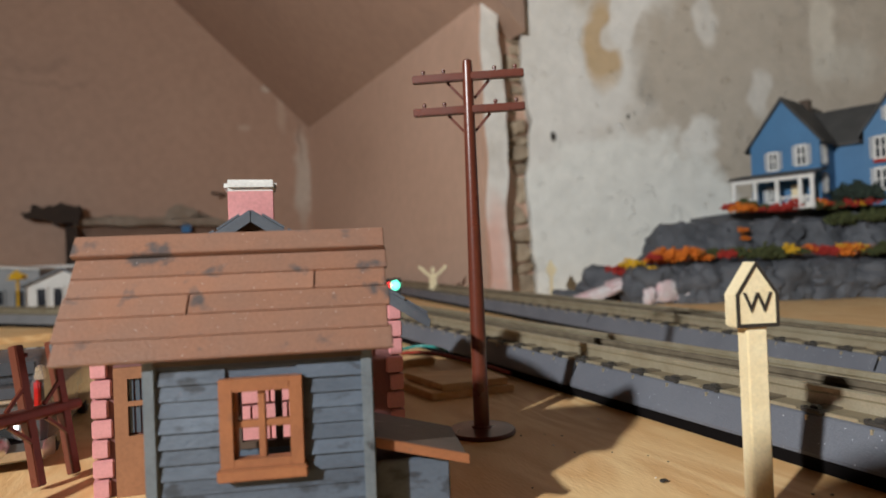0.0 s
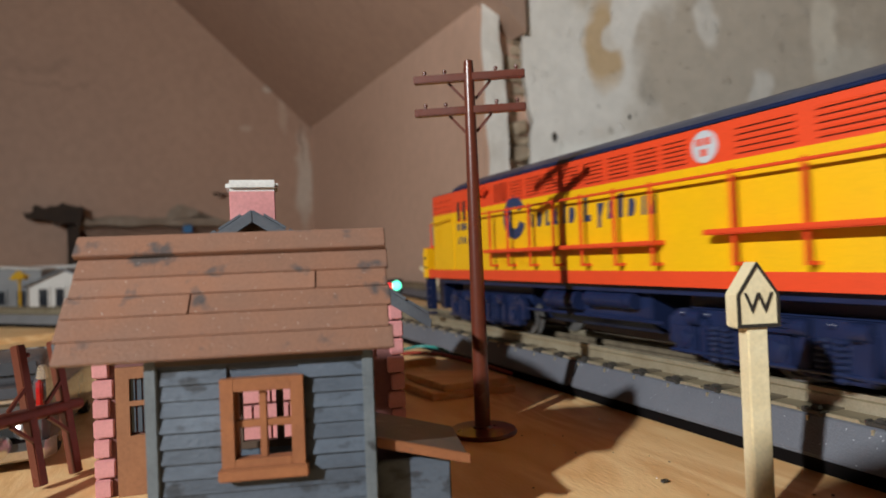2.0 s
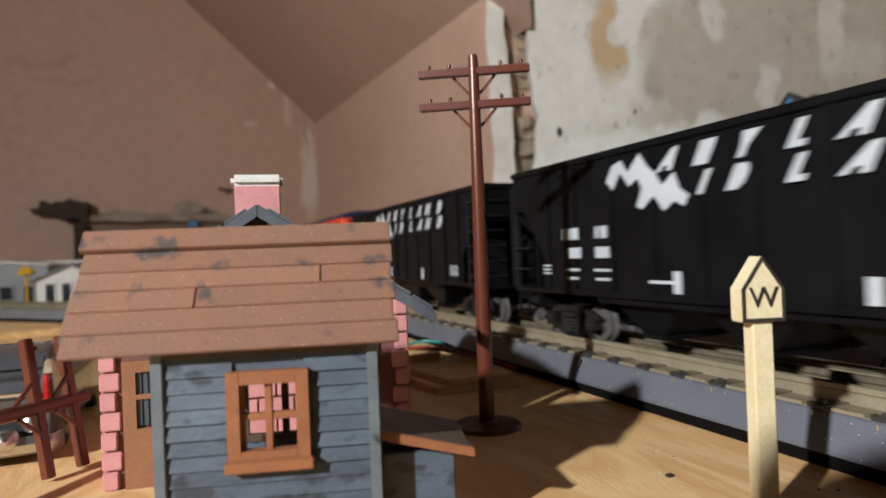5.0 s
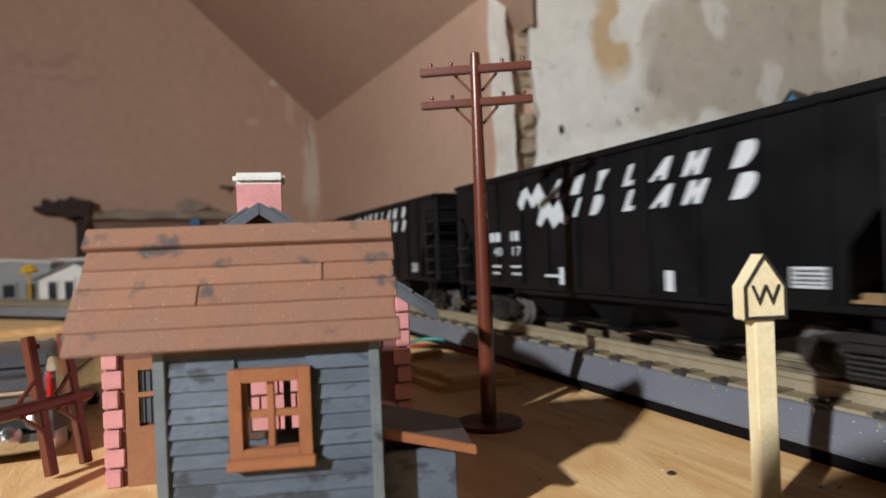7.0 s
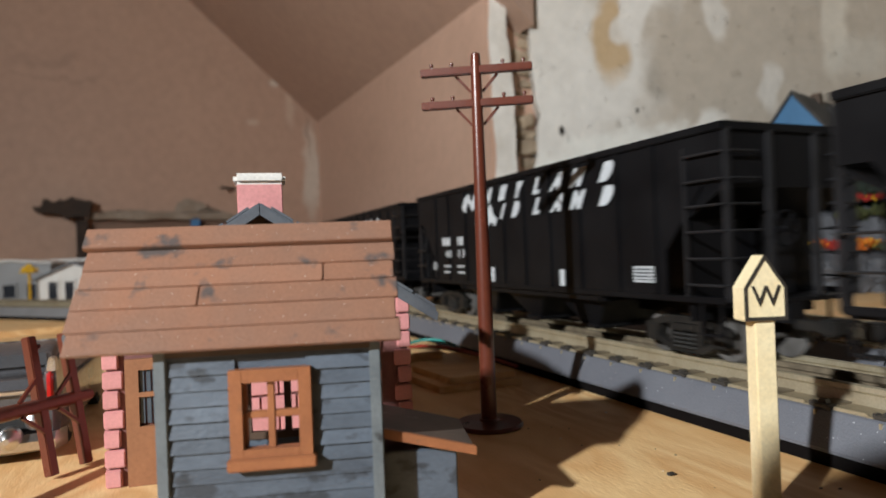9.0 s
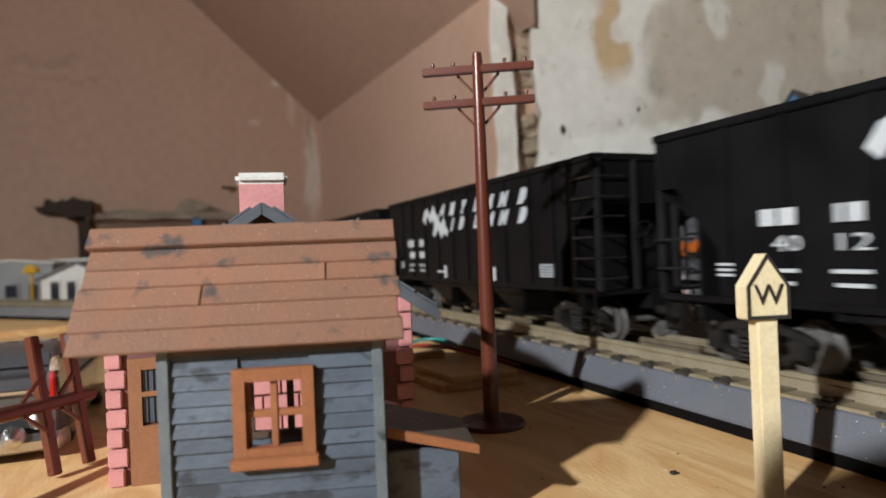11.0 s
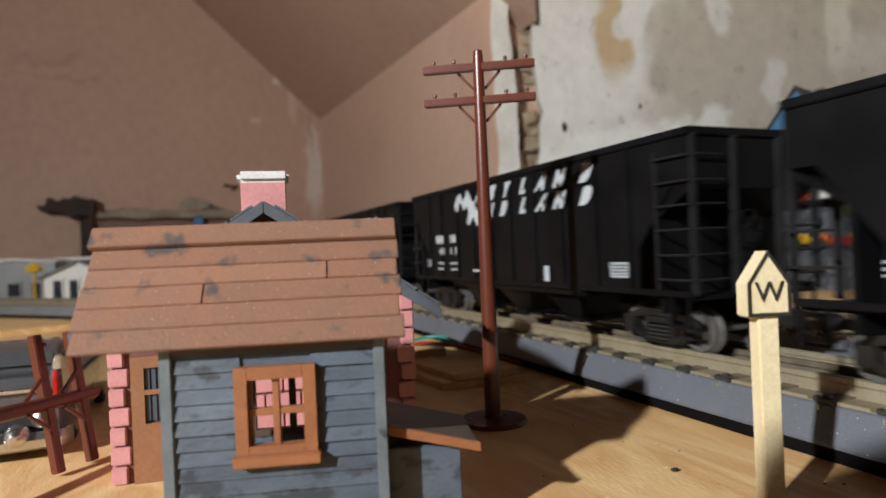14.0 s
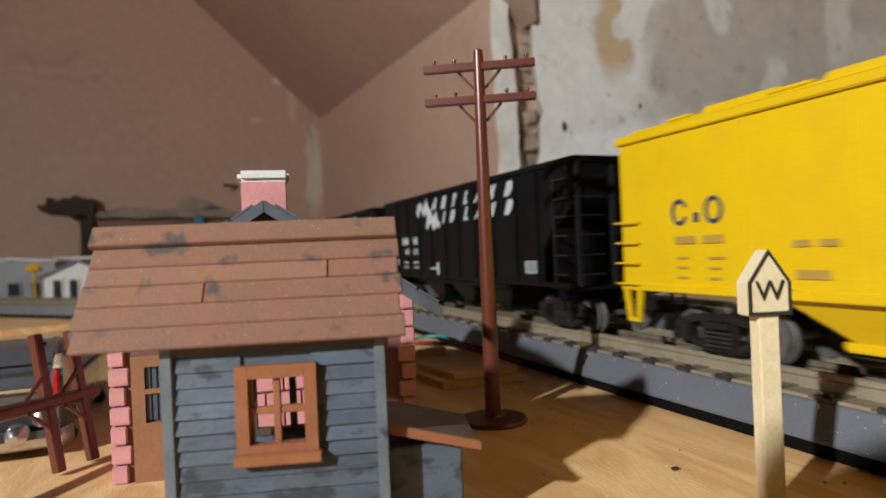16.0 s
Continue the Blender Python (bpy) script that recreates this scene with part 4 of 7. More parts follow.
kinds = ["red", "orange", "yellow", "orange", "green", "green", "green"]
for i in range(46):
    x = 0.255 + 0.0098 * i
    k = rng.choice(kinds)
    clump("flower_clump" if k != "green" else "moss_clump", MOSS if k == "green" else FLOWER[k], x, 0.776 - 0.05 * (x - 0.26) * 0.4 + rng.uniform(-0.012, 0.012), 0.0535 + rng.uniform(-0.002, 0.004), rng.uniform(0.009, 0.016), 90, i)
for i in range(40):
    x = 0.372 + 0.0095 * i
    k = rng.choice(["red", "orange", "yellow", "orange", "red", "green"])
    clump("flower_clump" if k != "green" else "moss_clump", MOSS if k == "green" else FLOWER[k], x, 0.816 + rng.uniform(-0.008, 0.006), 0.1120 + rng.uniform(-0.002, 0.004), rng.uniform(0.008, 0.013), 80, 100 + i)
for x, y, z, r, k in ((0.240, 0.806, 0.046, 0.014, "yellow"), (0.243, 0.800, 0.032, 0.009, "orange"), (0.219, 0.812, 0.041, 0.011, "red"), (0.229, 0.812, 0.037, 0.010, "red"), (0.270, 0.795, 0.050, 0.014, "red"), (0.262, 0.790, 0.041, 0.008, "yellow"), (0.290, 0.772, 0.012, 0.006, "orange"), (0.318, 0.775, 0.052, 0.012, "orange"), (0.388, 0.815, 0.086, 0.007, "orange"), (0.390, 0.815, 0.075, 0.007, "orange"), (0.560, 0.77, 0.040, 0.009, "orange")):
    clump("flower_clump", FLOWER[k], x, y, z, r, 60, int(x * 1000))
for x, y, z, r in ((0.400, 0.835, 0.116, 0.015), (0.548, 0.822, 0.122, 0.030), (0.590, 0.800, 0.100, 0.022), (0.560, 0.815, 0.095, 0.018), (0.520, 0.825, 0.092, 0.018)):
    clump("bush", BUSH if r > 0.025 else MOSS, x, y, z, r, 260, int(x * 999))
clump("twig_tuft", BUSH, 0.386, 0.84, 0.118, 0.006, 14, 5)

# the house
house = thing("blue_house", pose(0.4400, 0.892, 0.112, 0, 0, -49), "blue clapboard toy farmhouse with charcoal roof and white porch", "house")
HW, HD, HE, HR = 0.088, 0.140, 0.092, 0.150


def gable_block(x0, x1, y0, y1, ze, zr, along):
    bm = B()
    if along == "y":
        prism(bm, [(x0, 0), (x1, 0), (x1, ze), ((x0 + x1) / 2, zr), (x0, ze)], "y", y0, y1)
    else:
        prism(bm, [(y0, 0), (y1, 0), (y1, ze), ((y0 + y1) / 2, zr), (y0, ze)], "x", x0, x1)
    w = part("wall", bm, BLUE, house, "blue clapboard walls", smooth=False)
    return w


def gable_roof(x0, x1, y0, y1, ze, zr, along, o=0.006):
    for s in (-1, 1):
        bm = B()
        if along == "y":
            c, h = (x0 + x1) / 2, (x1 - x0) / 2
            k = (zr - ze) / h
            prism(bm, [(c, zr), (c + s * (h + o), ze - o * k), (c + s * (h + o), ze - o * k + 0.004), (c, zr + 0.005)], "y", y0 - o, y1 + o)
        else:
            c, h = (y0 + y1) / 2, (y1 - y0) / 2
            k = (zr - ze) / h
            prism(bm, [(c, zr), (c + s * (h + o), ze - o * k), (c + s * (h + o), ze - o * k + 0.004), (c, zr + 0.005)], "x", x0 - o, x1 + o)
        part("roof", bm, ROOF_D, house, "charcoal shingle roof", smooth=False)


gable_block(0, HW, 0, HD, HE, HR, "y")
gable_roof(0, HW, 0, HD, HE, HR, "y")
gable_block(HW, HW + 0.115, 0.055, 0.125, HE, 0.136, "x")
gable_roof(HW - 0.03, HW + 0.115, 0.055, 0.125, HE, 0.136, "x")
# wing gable that faces the viewer
gable_block(HW + 0.042, HW + 0.104, 0.030, 0.090, HE + 0.004, 0.140, "y")
gable_roof(HW + 0.042, HW + 0.104, 0.030, 0.090, HE + 0.004, 0.140, "y")
for k in range(20):
    z = 0.006 + 0.0047 * k
    bm = B()
    box(bm, -0.0004, HW + 0.0004, -0.0004, HD + 0.0004, z, z + 0.0010)
    if z < HE - 0.002:
        part("clapboard_course", bm, BLUE, house, smooth=False)
    else:
        bm.free()


def house_window(x, z, w, h, m):
    bm = B()
    for a, b, c, d in ((x - w / 2, x - w / 2 + 0.0022, z, z + h), (x + w / 2 - 0.0022, x + w / 2, z, z + h), (x - w / 2, x + w / 2, z + h - 0.0022, z + h + 0.0010), (x - w / 2 - 0.001, x + w / 2 + 0.001, z - 0.0015, z + 0.001), (x - 0.0010, x + 0.0010, z, z + h), (x - w / 2, x + w / 2, z + h * 0.5 - 0.0008, z + h * 0.5 + 0.0008)):
        box(bm, a, b, -0.0022, 0.0004, c, d, m)
    wn = part("window", bm, WHITE, house, "white framed sash window", smooth=False)
    bm = B()
    box(bm, x - w / 2 + 0.001, x + w / 2 - 0.001, -0.0010, 0.0003, z + 0.001, z + h - 0.001, m)
    part("pane", bm, PANE, wn, smooth=False)
    for s in (-1, 1):
        bm = B()
        xx = x + s * (w / 2 + 0.0026)
        box(bm, xx - 0.0022, xx + 0.0022, -0.0014, 0.0003, z, z + h, m)
        part("shutter", bm, mat_shutter, wn, "grey shutter", smooth=False)


mat_shutter = mat("grey_shutter", (0.40, 0.41, 0.43), rough=0.6, grain=400)
front = Matrix.Identity(4)
right = Matrix.Translation((HW, 0, 0)) @ Matrix.Rotation(math.pi / 2, 4, "Z")
wing = Matrix.Translation((0, 0.030, 0))
house_window(0.030, 0.057, 0.013, 0.024, front)
house_window(0.066, 0.060, 0.014, 0.026, front)
house_window(0.015, 0.060, 0.012, 0.024, right)
house_window(0.015, 0.022, 0.012, 0.024, right)
house_window(HW + 0.060, 0.060, 0.015, 0.027, wing)
house_window(HW + 0.060, 0.020, 0.015, 0.027, wing)
house_window(HW + 0.073, 0.108, 0.012, 0.016, wing)
bm = B()
box(bm, HW + 0.052, HW + 0.068, 0.0262, 0.0300, 0.054, 0.058)
part("flower_box", bm, FLOWER["red"], house, smooth=False)
bm = B()
box(bm, 0.040, 0.052, 0.075, 0.088, HR - 0.018, HR + 0.011, bevel=0.0008)
part("chimney", bm, DARK_TRIM, house, "dark brick chimney")
# porch
bm = B()
box(bm, -0.010, HW + 0.004, -0.040, 0.0, 0.0, 0.006)
pf = part("porch", bm, WHITE, house, "white porch")
bm = B()
prism(bm, [(-0.043, 0.0465), (0.0, 0.0535), (0.0, 0.0505), (-0.043, 0.0435)], "x", -0.014, HW + 0.008)
part("porch_roof", bm, ROOF_D, pf, smooth=False)
bm = B()
box(bm, -0.011, HW + 0.005, -0.0405, -0.0365, 0.0385, 0.0440)
part("porch_beam", bm, WHITE, pf, smooth=False)
for x in (-0.008, 0.020, 0.048, 0.076, HW + 0.002):
    bm = B()
    box(bm, x - 0.0022, x + 0.0022, -0.0405, -0.0361, 0.0, 0.040, bevel=0.0004)
    part("porch_post", bm, WHITE, pf)
for a, b in ((-0.008, 0.020), (0.076, HW + 0.002), (0.048, 0.076)):
    bm = B()
    box(bm, a, b, -0.0395, -0.0380, 0.0150, 0.0170)
    box(bm, a, b, -0.0395, -0.0380, 0.0060, 0.0072)
    for k in range(6):
        x = a + (b - a) * (k + 0.5) / 6
        box(bm, x - 0.0006, x + 0.0006, -0.0393, -0.0382, 0.006, 0.016)
    part("porch_rail", bm, WHITE, pf, smooth=False)
bm = B()
box(bm, 0.052, 0.066, -0.0022, 0.0004, 0.006, 0.034)
part("house_door", bm, CREAM, house, "pale yellow front door", smooth=False)
house_window(0.026, 0.012, 0.012, 0.020, front)

# ---- far and left-hand things ----
DARK_WOOD = mat("charred_wood", (0.035, 0.025, 0.020), (0.06, 0.04, 0.03), rough=0.9, scale=40, grain=300, bump=0.6, depth=0.002)
LATH = mat("torn_plaster_lath", (0.36, 0.30, 0.24), (0.26, 0.20, 0.15), rough=0.9, scale=25, grain=200, bump=0.6, depth=0.003)
BLUE_TAPE = mat("blue_plastic", (0.06, 0.22, 0.48), rough=0.4, grain=500)


def ragged_slab(pts, y_noise, seed, x0, x1):
    bm = B()
    out = []
    for (a, b), (c, d) in zip(pts, pts[1:] + pts[:1]):
        for k in range(8):
            t = k / 8
            q = (a + (c - a) * t, b + (d - b) * t)
            out.append((q[0] + y_noise * noise.noise((seed, q[0] * 60, q[1] * 60)), q[1] + y_noise * noise.noise((seed + 5, q[0] * 60, q[1] * 60))))
    prism(bm, out, "x", x0, x1)
    bmesh.ops.triangulate(bm, faces=[f for f in bm.faces if len(f.verts) > 4])
    return bm


E0 = END_S
header = thing("torn_header", R0, "torn lath and plaster header over the wall opening", "wall opening")
part("lath_strip", ragged_slab([(0.205, 0.186), (-0.275, 0.180), (-0.275, 0.200), (-0.01, 0.203), (-0.02, 0.232), (-0.055, 0.243), (-0.09, 0.224), (-0.11, 0.206), (0.10, 0.208), (0.205, 0.206)][::-1], 0.010, 2, E0 - 0.030, E0 - 0.001), LATH, header, smooth=False)
part("charred_end", ragged_slab([(0.310, 0.208), (0.200, 0.186), (0.192, 0.226), (0.218, 0.240), (0.285, 0.240), (0.318, 0.222)], 0.014, 4, E0 - 0.05, E0 - 0.001), DARK_WOOD, header, "dark splintered wood end", smooth=False)
part("jamb", ragged_slab([(0.232, 0.0), (0.202, 0.0), (0.200, 0.190), (0.225, 0.190)], 0.006, 7, E0 - 0.02, E0 - 0.001), DARK_WOOD, header, smooth=False)
bm = B()
box(bm, E0 - 0.03, E0 - 0.005, -0.077, -0.053, 0.163, 0.191, bevel=0.001)
part("blue_block", bm, BLUE_TAPE, header, "small blue plastic block")
bm = B()
cyl(bm, (E0 - 0.05, -0.135, 0.272), (E0, -0.175, 0.273), 0.004, n=8)
part("peg", bm, DARK_WOOD, header, "short wooden peg in the wall")

# far-off buildings at the bend
GREY_W = mat("grey_model_wall", (0.30, 0.31, 0.32), (0.24, 0.25, 0.26), rough=0.6, scale=20, grain=300)


def small_house(name, label, m, w, d, e, r, wallmat, roofmat, openings):
    t = thing(name, m, label, "model building")
    bm = B()
    prism(bm, [(0, 0), (w, 0), (w, e), (w / 2, r), (0, e)], "y", 0, d)
    part("wall", bm, wallmat, t, smooth=False)
    for s in (-1, 1):
        bm = B()
        k = (r - e) / (w / 2)
        prism(bm, [(w / 2, r), (w / 2 + s * (w / 2 + 0.006), e - 0.006 * k), (w / 2 + s * (w / 2 + 0.006), e - 0.006 * k + 0.003), (w / 2, r + 0.004)], "y", -0.008, d + 0.006)
        part("roof", bm, roofmat, t, smooth=False)
    for a, b, c, dd in openings:
        bm = B()
        box(bm, a, b, -0.0015, 0.0008, c, dd)
        o = part("opening", bm, PANE, t, "dark doorway", smooth=False)
        bm = B()
        box(bm, a - 0.003, a, -0.003, 0.0006, c, dd)
        box(bm, b, b + 0.003, -0.003, 0.0006, c, dd)
        box(bm, a - 0.003, b + 0.003, -0.003, 0.0006, dd, dd + 0.003)
        part("surround", bm, wallmat, o, smooth=False)
    return t


small_house("white_house", "small white toy house with grey roof beyond the track", pose(-0.735, 1.11, 0, 0, 0, 16), 0.115, 0.09, 0.046, 0.072, WHITE, SLATE, [(0.018, 0.032, 0.0, 0.040), (0.044, 0.058, 0.0, 0.040)])
small_house("grey_shop", "low grey toy shop building with pale upper front", pose(-0.90, 1.16, 0, 0, 0, 14), 0.14, 0.10, 0.074, 0.080, GREY_W, WHITE, [(0.02, 0.04, 0.012, 0.036), (0.06, 0.08, 0.012, 0.036), (0.10, 0.115, 0.0, 0.036)])
bm = B()
box(bm, 0, 0.30, 0, 0.012, 0.0, 0.083, bevel=0.001)
solid("white_board", bm, WHITE, "white board standing behind the small buildings", "board", kind="thing", m=pose(-0.98, 1.30, 0, 0, 0, 14))
clump2 = B()
rg = random.Random(8)
for k in range(120):
    d = Vector((rg.gauss(0, 1), rg.gauss(0, 1), abs(rg.gauss(0, 1)))).normalized() * 0.013 * rg.uniform(0.3, 1)
    s = 0.004
    v = [clump2.verts.new(Vector((d.x, d.y, d.z + 0.0)) + Vector(p)) for p in ((s, 0, 0), (-s, s * 0.6, 0), (-s, -s * 0.6, 0), (0, 0, s))]
    for q in ((0, 1, 3), (1, 2, 3), (2, 0, 3), (0, 2, 1)):
        clump2.faces.new([v[i] for i in q])
box(clump2, -0.0015, 0.0015, -0.0015, 0.0015, -0.058, 0.004)
solid("yellow_tree", clump2, FLOWER["yellow"], "small yellow autumn model tree by the white house", "tree", kind="thing", smooth=False, m=pose(-0.735, 1.09, 0.058))

# the bend of the loop at the far side
track("loop_track", pose(-0.60, 0.875, 0, 0, 0, 180 - 27.5), -0.19, 0.55, BED_B, "grey moulded track on the far bend")
bm = B()
prism(bm, [(-1.2, 0.70), (-0.50, 0.560), (-0.40, 0.66), (-0.46, 0.72), (-1.2, 0.99)], "z", 0.0, 0.006)
solid("low_board", bm, PLY, "low plywood board under the far bend", "board", kind="thing", smooth=False)

# little signs and the signal by the line
def round_tree_sign(m):
    t = thing("forked_sign", m, "small cream forked line-side sign post", "railway sign")
    bm = B()
    box(bm, -0.006, 0.006, -0.004, 0.004, 0, 0.034, bevel=0.0006)
    part("post", bm, CREAM, t)
    bm = B()
    for s in (-1, 1):
        box(bm, -0.0025, 0.0025, -0.002, 0.002, -0.002, 0.030, Matrix.Translation((0, 0, 0.034)) @ Matrix.Rotation(s * radians(48), 4, "Y"))
    box(bm, -0.003, 0.003, -0.0021, 0.0021, 0.030, 0.052)
    part("crossboard", bm, CREAM, t, smooth=False)
    return t


round_tree_sign(pose(-0.018, 1.020, 0, 0, 0, 0))
t = thing("diamond_sign", pose(0.1600, 0.945, 0), "small cream diamond line-side sign post", "railway sign")
bm = B()
box(bm, -0.0022, 0.0022, -0.002, 0.002, 0, 0.034, bevel=0.0004)
part("post", bm, CREAM, t)
bm = B()
prism(bm, [(0, 0.028), (0.008, 0.042), (0, 0.058), (-0.008, 0.042)], "y", -0.003, 0.001)
part("board", bm, CREAM, t, smooth=False)

GREEN_LENS = glow("green_signal_lens", (0.15, 1.0, 0.62), 3.0)
RED_SIG = glow("red_signal_lens", (1.0, 0.03, 0.03), 2.2)
sig = thing("signal_lamp", pose(-0.0510, 0.66, 0, 0, 0, 0), "small dark signal lamp with lit green and red lenses", "signal")
bm = B()
box(bm, -0.004, 0.004, -0.003, 0.005, 0, 0.034, bevel=0.0006)
box(bm, -0.010, 0.006, -0.003, 0.005, 0.034, 0.048, bevel=0.001)
part("housing", bm, TRUCK, sig)
for x, mt, r in ((0.000, GREEN_LENS, 0.0048), (-0.0065, RED_SIG, 0.0030)):
    bm = B()
    lathe(bm, [(r, 0), (r * 0.9, 0.002), (r * 0.3, 0.0035)], 20, Matrix.Translation((x, -0.003, 0.041)) @ Matrix.Rotation(math.pi / 2, 4, "X"))
    part("lens", bm, mt, sig, "lit signal lens")

# plywood scraps and wires beside the line
for nm, pts, z0, z1 in (("wood_scrap", [(-0.028, 0.340), (-0.008, 0.3035), (0.033, 0.317), (0.022, 0.345)], 0.0, 0.0035), ("wood_scrap", [(-0.024, 0.344), (-0.003, 0.3075), (0.030, 0.3195), (0.020, 0.347)], 0.0036, 0.0068)):
    bm = B()
    prism(bm, pts, "z", z0, z1)
    solid(nm, bm, PLY, "offcut of plywood lying beside the track", "wood scrap", kind="thing", smooth=False, group="plywood offcuts", bevel=0.0003)
bm = B()
prism(bm, [(-0.050, 0.425), (-0.038, 0.395), (-0.008, 0.405), (-0.016, 0.428)], "z", 0.0, 0.0045)
solid("wood_scrap", bm, PLY, "offcut of plywood lying beside the track", "wood scrap", kind="thing", smooth=False, group="plywood offcuts", bevel=0.0003)
for nm, color, pts in (("teal_wire", (0.03, 0.28, 0.25), [(-0.045, 0.400, 0.004), (-0.030, 0.430, 0.010), (-0.012, 0.425, 0.012), (0.000, 0.405, 0.008)]), ("red_wire", (0.30, 0.03, 0.02), [(-0.030, 0.418, 0.006), (-0.010, 0.402, 0.011), (0.012, 0.372, 0.008), (0.034, 0.345, 0.004)]), ("brown_wire", (0.09, 0.035, 0.02), [(-0.026, 0.424, 0.005), (-0.006, 0.406, 0.008), (0.016, 0.374, 0.005), (0.035, 0.349, 0.003)])):
    bm = B()
    last = None
    for k in range(17):
        u = k / 16
        p0, p1, p2, p3 = [Vector(p) for p in pts]
        p = p0 * (1 - u) ** 3 + p1 * 3 * u * (1 - u) ** 2 + p2 * 3 * u * u * (1 - u) + p3 * u ** 3
        if last is not None:
            cyl(bm, last, p, 0.0009, n=8)
        last = p
    solid(nm, bm, mat(nm + "_skin", color, rough=0.4, grain=900, bump=0), nm.split("_")[0] + " insulated track wire on the table", "wire", kind="thing")
rg = random.Random(21)
for k in range(26):
    x, y = rg.uniform(0.02, 0.12), rg.uniform(0.15, 0.26)
    if x * 0.9135 + y * 0.407 > 0.172:
        continue
    s = rg.uniform(0.00015, 0.00035)
    bm = rock_mesh(200 + k, s * 1.5, s, s * 0.7, 1)
    solid("debris_crumb", bm, INK if k % 5 else WHITE, "tiny crumb of debris on the table", "debris", kind="thing", group="debris crumbs", m=pose(x, y, s * 0.6, 0, 0, rg.uniform(0, 180)))
bm = rock_mesh(299, 0.0012, 0.0008, 0.0005, 2)
solid("debris_crumb", bm, INK, "dark chip of debris on the table", "debris", kind="thing", group="debris crumbs", m=pose(0.0620, 0.1862, 0.0007, 0, 0, 20))

# ---- the parked toy sedan ----
CARPAINT = mat("dark_car_enamel", (0.085, 0.085, 0.092), rough=0.25, scale=60, grain=900, bump=0.03, coat=0.6)
CARGLASS = mat("dark_car_glass", (0.075, 0.08, 0.088), rough=0.18, grain=900, bump=0.0)
RUBBER = mat("tyre_rubber", (0.02, 0.02, 0.02), rough=0.8, grain=900)
TAIL = mat("red_tail_lens", (0.5, 0.01, 0.01), rough=0.15, grain=900, bump=0)
PLATE = mat("plate_print", (0.05, 0.05, 0.05), rough=0.5, grain=900)
car = thing("toy_sedan", pose(-0.1645, 0.2170, 0, 0, 0, 21) @ Matrix.Diagonal((1.01, 0.95, 1.08, 1)), "dark vintage toy sedan with chrome bumper parked behind the fallen pole", "car")


def loft(bm, secs):
    """Skin a row of closed outlines; each is a list of points."""
    rings = [[bm.verts.new(p) for p in s] for s in secs]
    n = len(rings[0])
    for a, b in zip(rings, rings[1:]):
        for i in range(n):
            bm.faces.new((a[i], a[(i + 1) % n], b[(i + 1) % n], b[i]))
    bm.faces.new(list(reversed(rings[0])))
    bm.faces.new(rings[-1])


def car_ring(y, w, z0, z1, r):
    pts = []
    for cx, cz, a0 in ((w - r, z1 - r, 0), (-w + r, z1 - r, 90), (-w + r * 0.6, z0 + r * 0.6, 180), (w - r * 0.6, z0 + r * 0.6, 270)):
        rr = r if a0 < 180 else r * 0.6
        for k in range(5):
            a = radians(a0 + 22.5 * k)
            pts.append((cx + rr * math.cos(a), y, cz + rr * math.sin(a)))
    return pts


bm = B()
loft(bm, [car_ring(0.000, 0.0205, 0.0050, 0.0220, 0.004), car_ring(0.004, 0.0222, 0.0045, 0.0262, 0.005), (car_ring(0.030, 0.0228, 0.0060, 0.0265, 0.005)), car_ring(0.070, 0.0230, 0.0055, 0.0265, 0.005), car_ring(0.100, 0.0228, 0.0060, 0.0255, 0.005), car_ring(0.116, 0.0215, 0.0070, 0.0235, 0.005)])
part("body", bm, CARPAINT, car)
bm = B()
loft(bm, [car_ring(0.022, 0.0180, 0.024, 0.0285, 0.002), car_ring(0.031, 0.0172, 0.024, 0.0322, 0.004), car_ring(0.045, 0.0165, 0.024, 0.0345, 0.005), car_ring(0.060, 0.0165, 0.024, 0.0342, 0.005), car_ring(0.076, 0.0180, 0.024, 0.0270, 0.002)])
part("cabin", bm, CARPAINT, car)
bm = B()
v = [bm.verts.new(p) for p in ((-0.0155, 0.0205, 0.0285), (0.0155, 0.0205, 0.0285), (0.0135, 0.0292, 0.0318), (-0.0135, 0.0292, 0.0318), (-0.0155, 0.0225, 0.0280), (0.0155, 0.0225, 0.0280), (0.0135, 0.0312, 0.0314), (-0.0135, 0.0312, 0.0314))]
for q in ((0, 1, 2, 3), (7, 6, 5, 4), (0, 4, 5, 1), (1, 5, 6, 2), (2, 6, 7, 3), (3, 7, 4, 0)):
    bm.faces.new([v[i] for i in q])
part("rear_window", bm, CARGLASS, car, smooth=False)
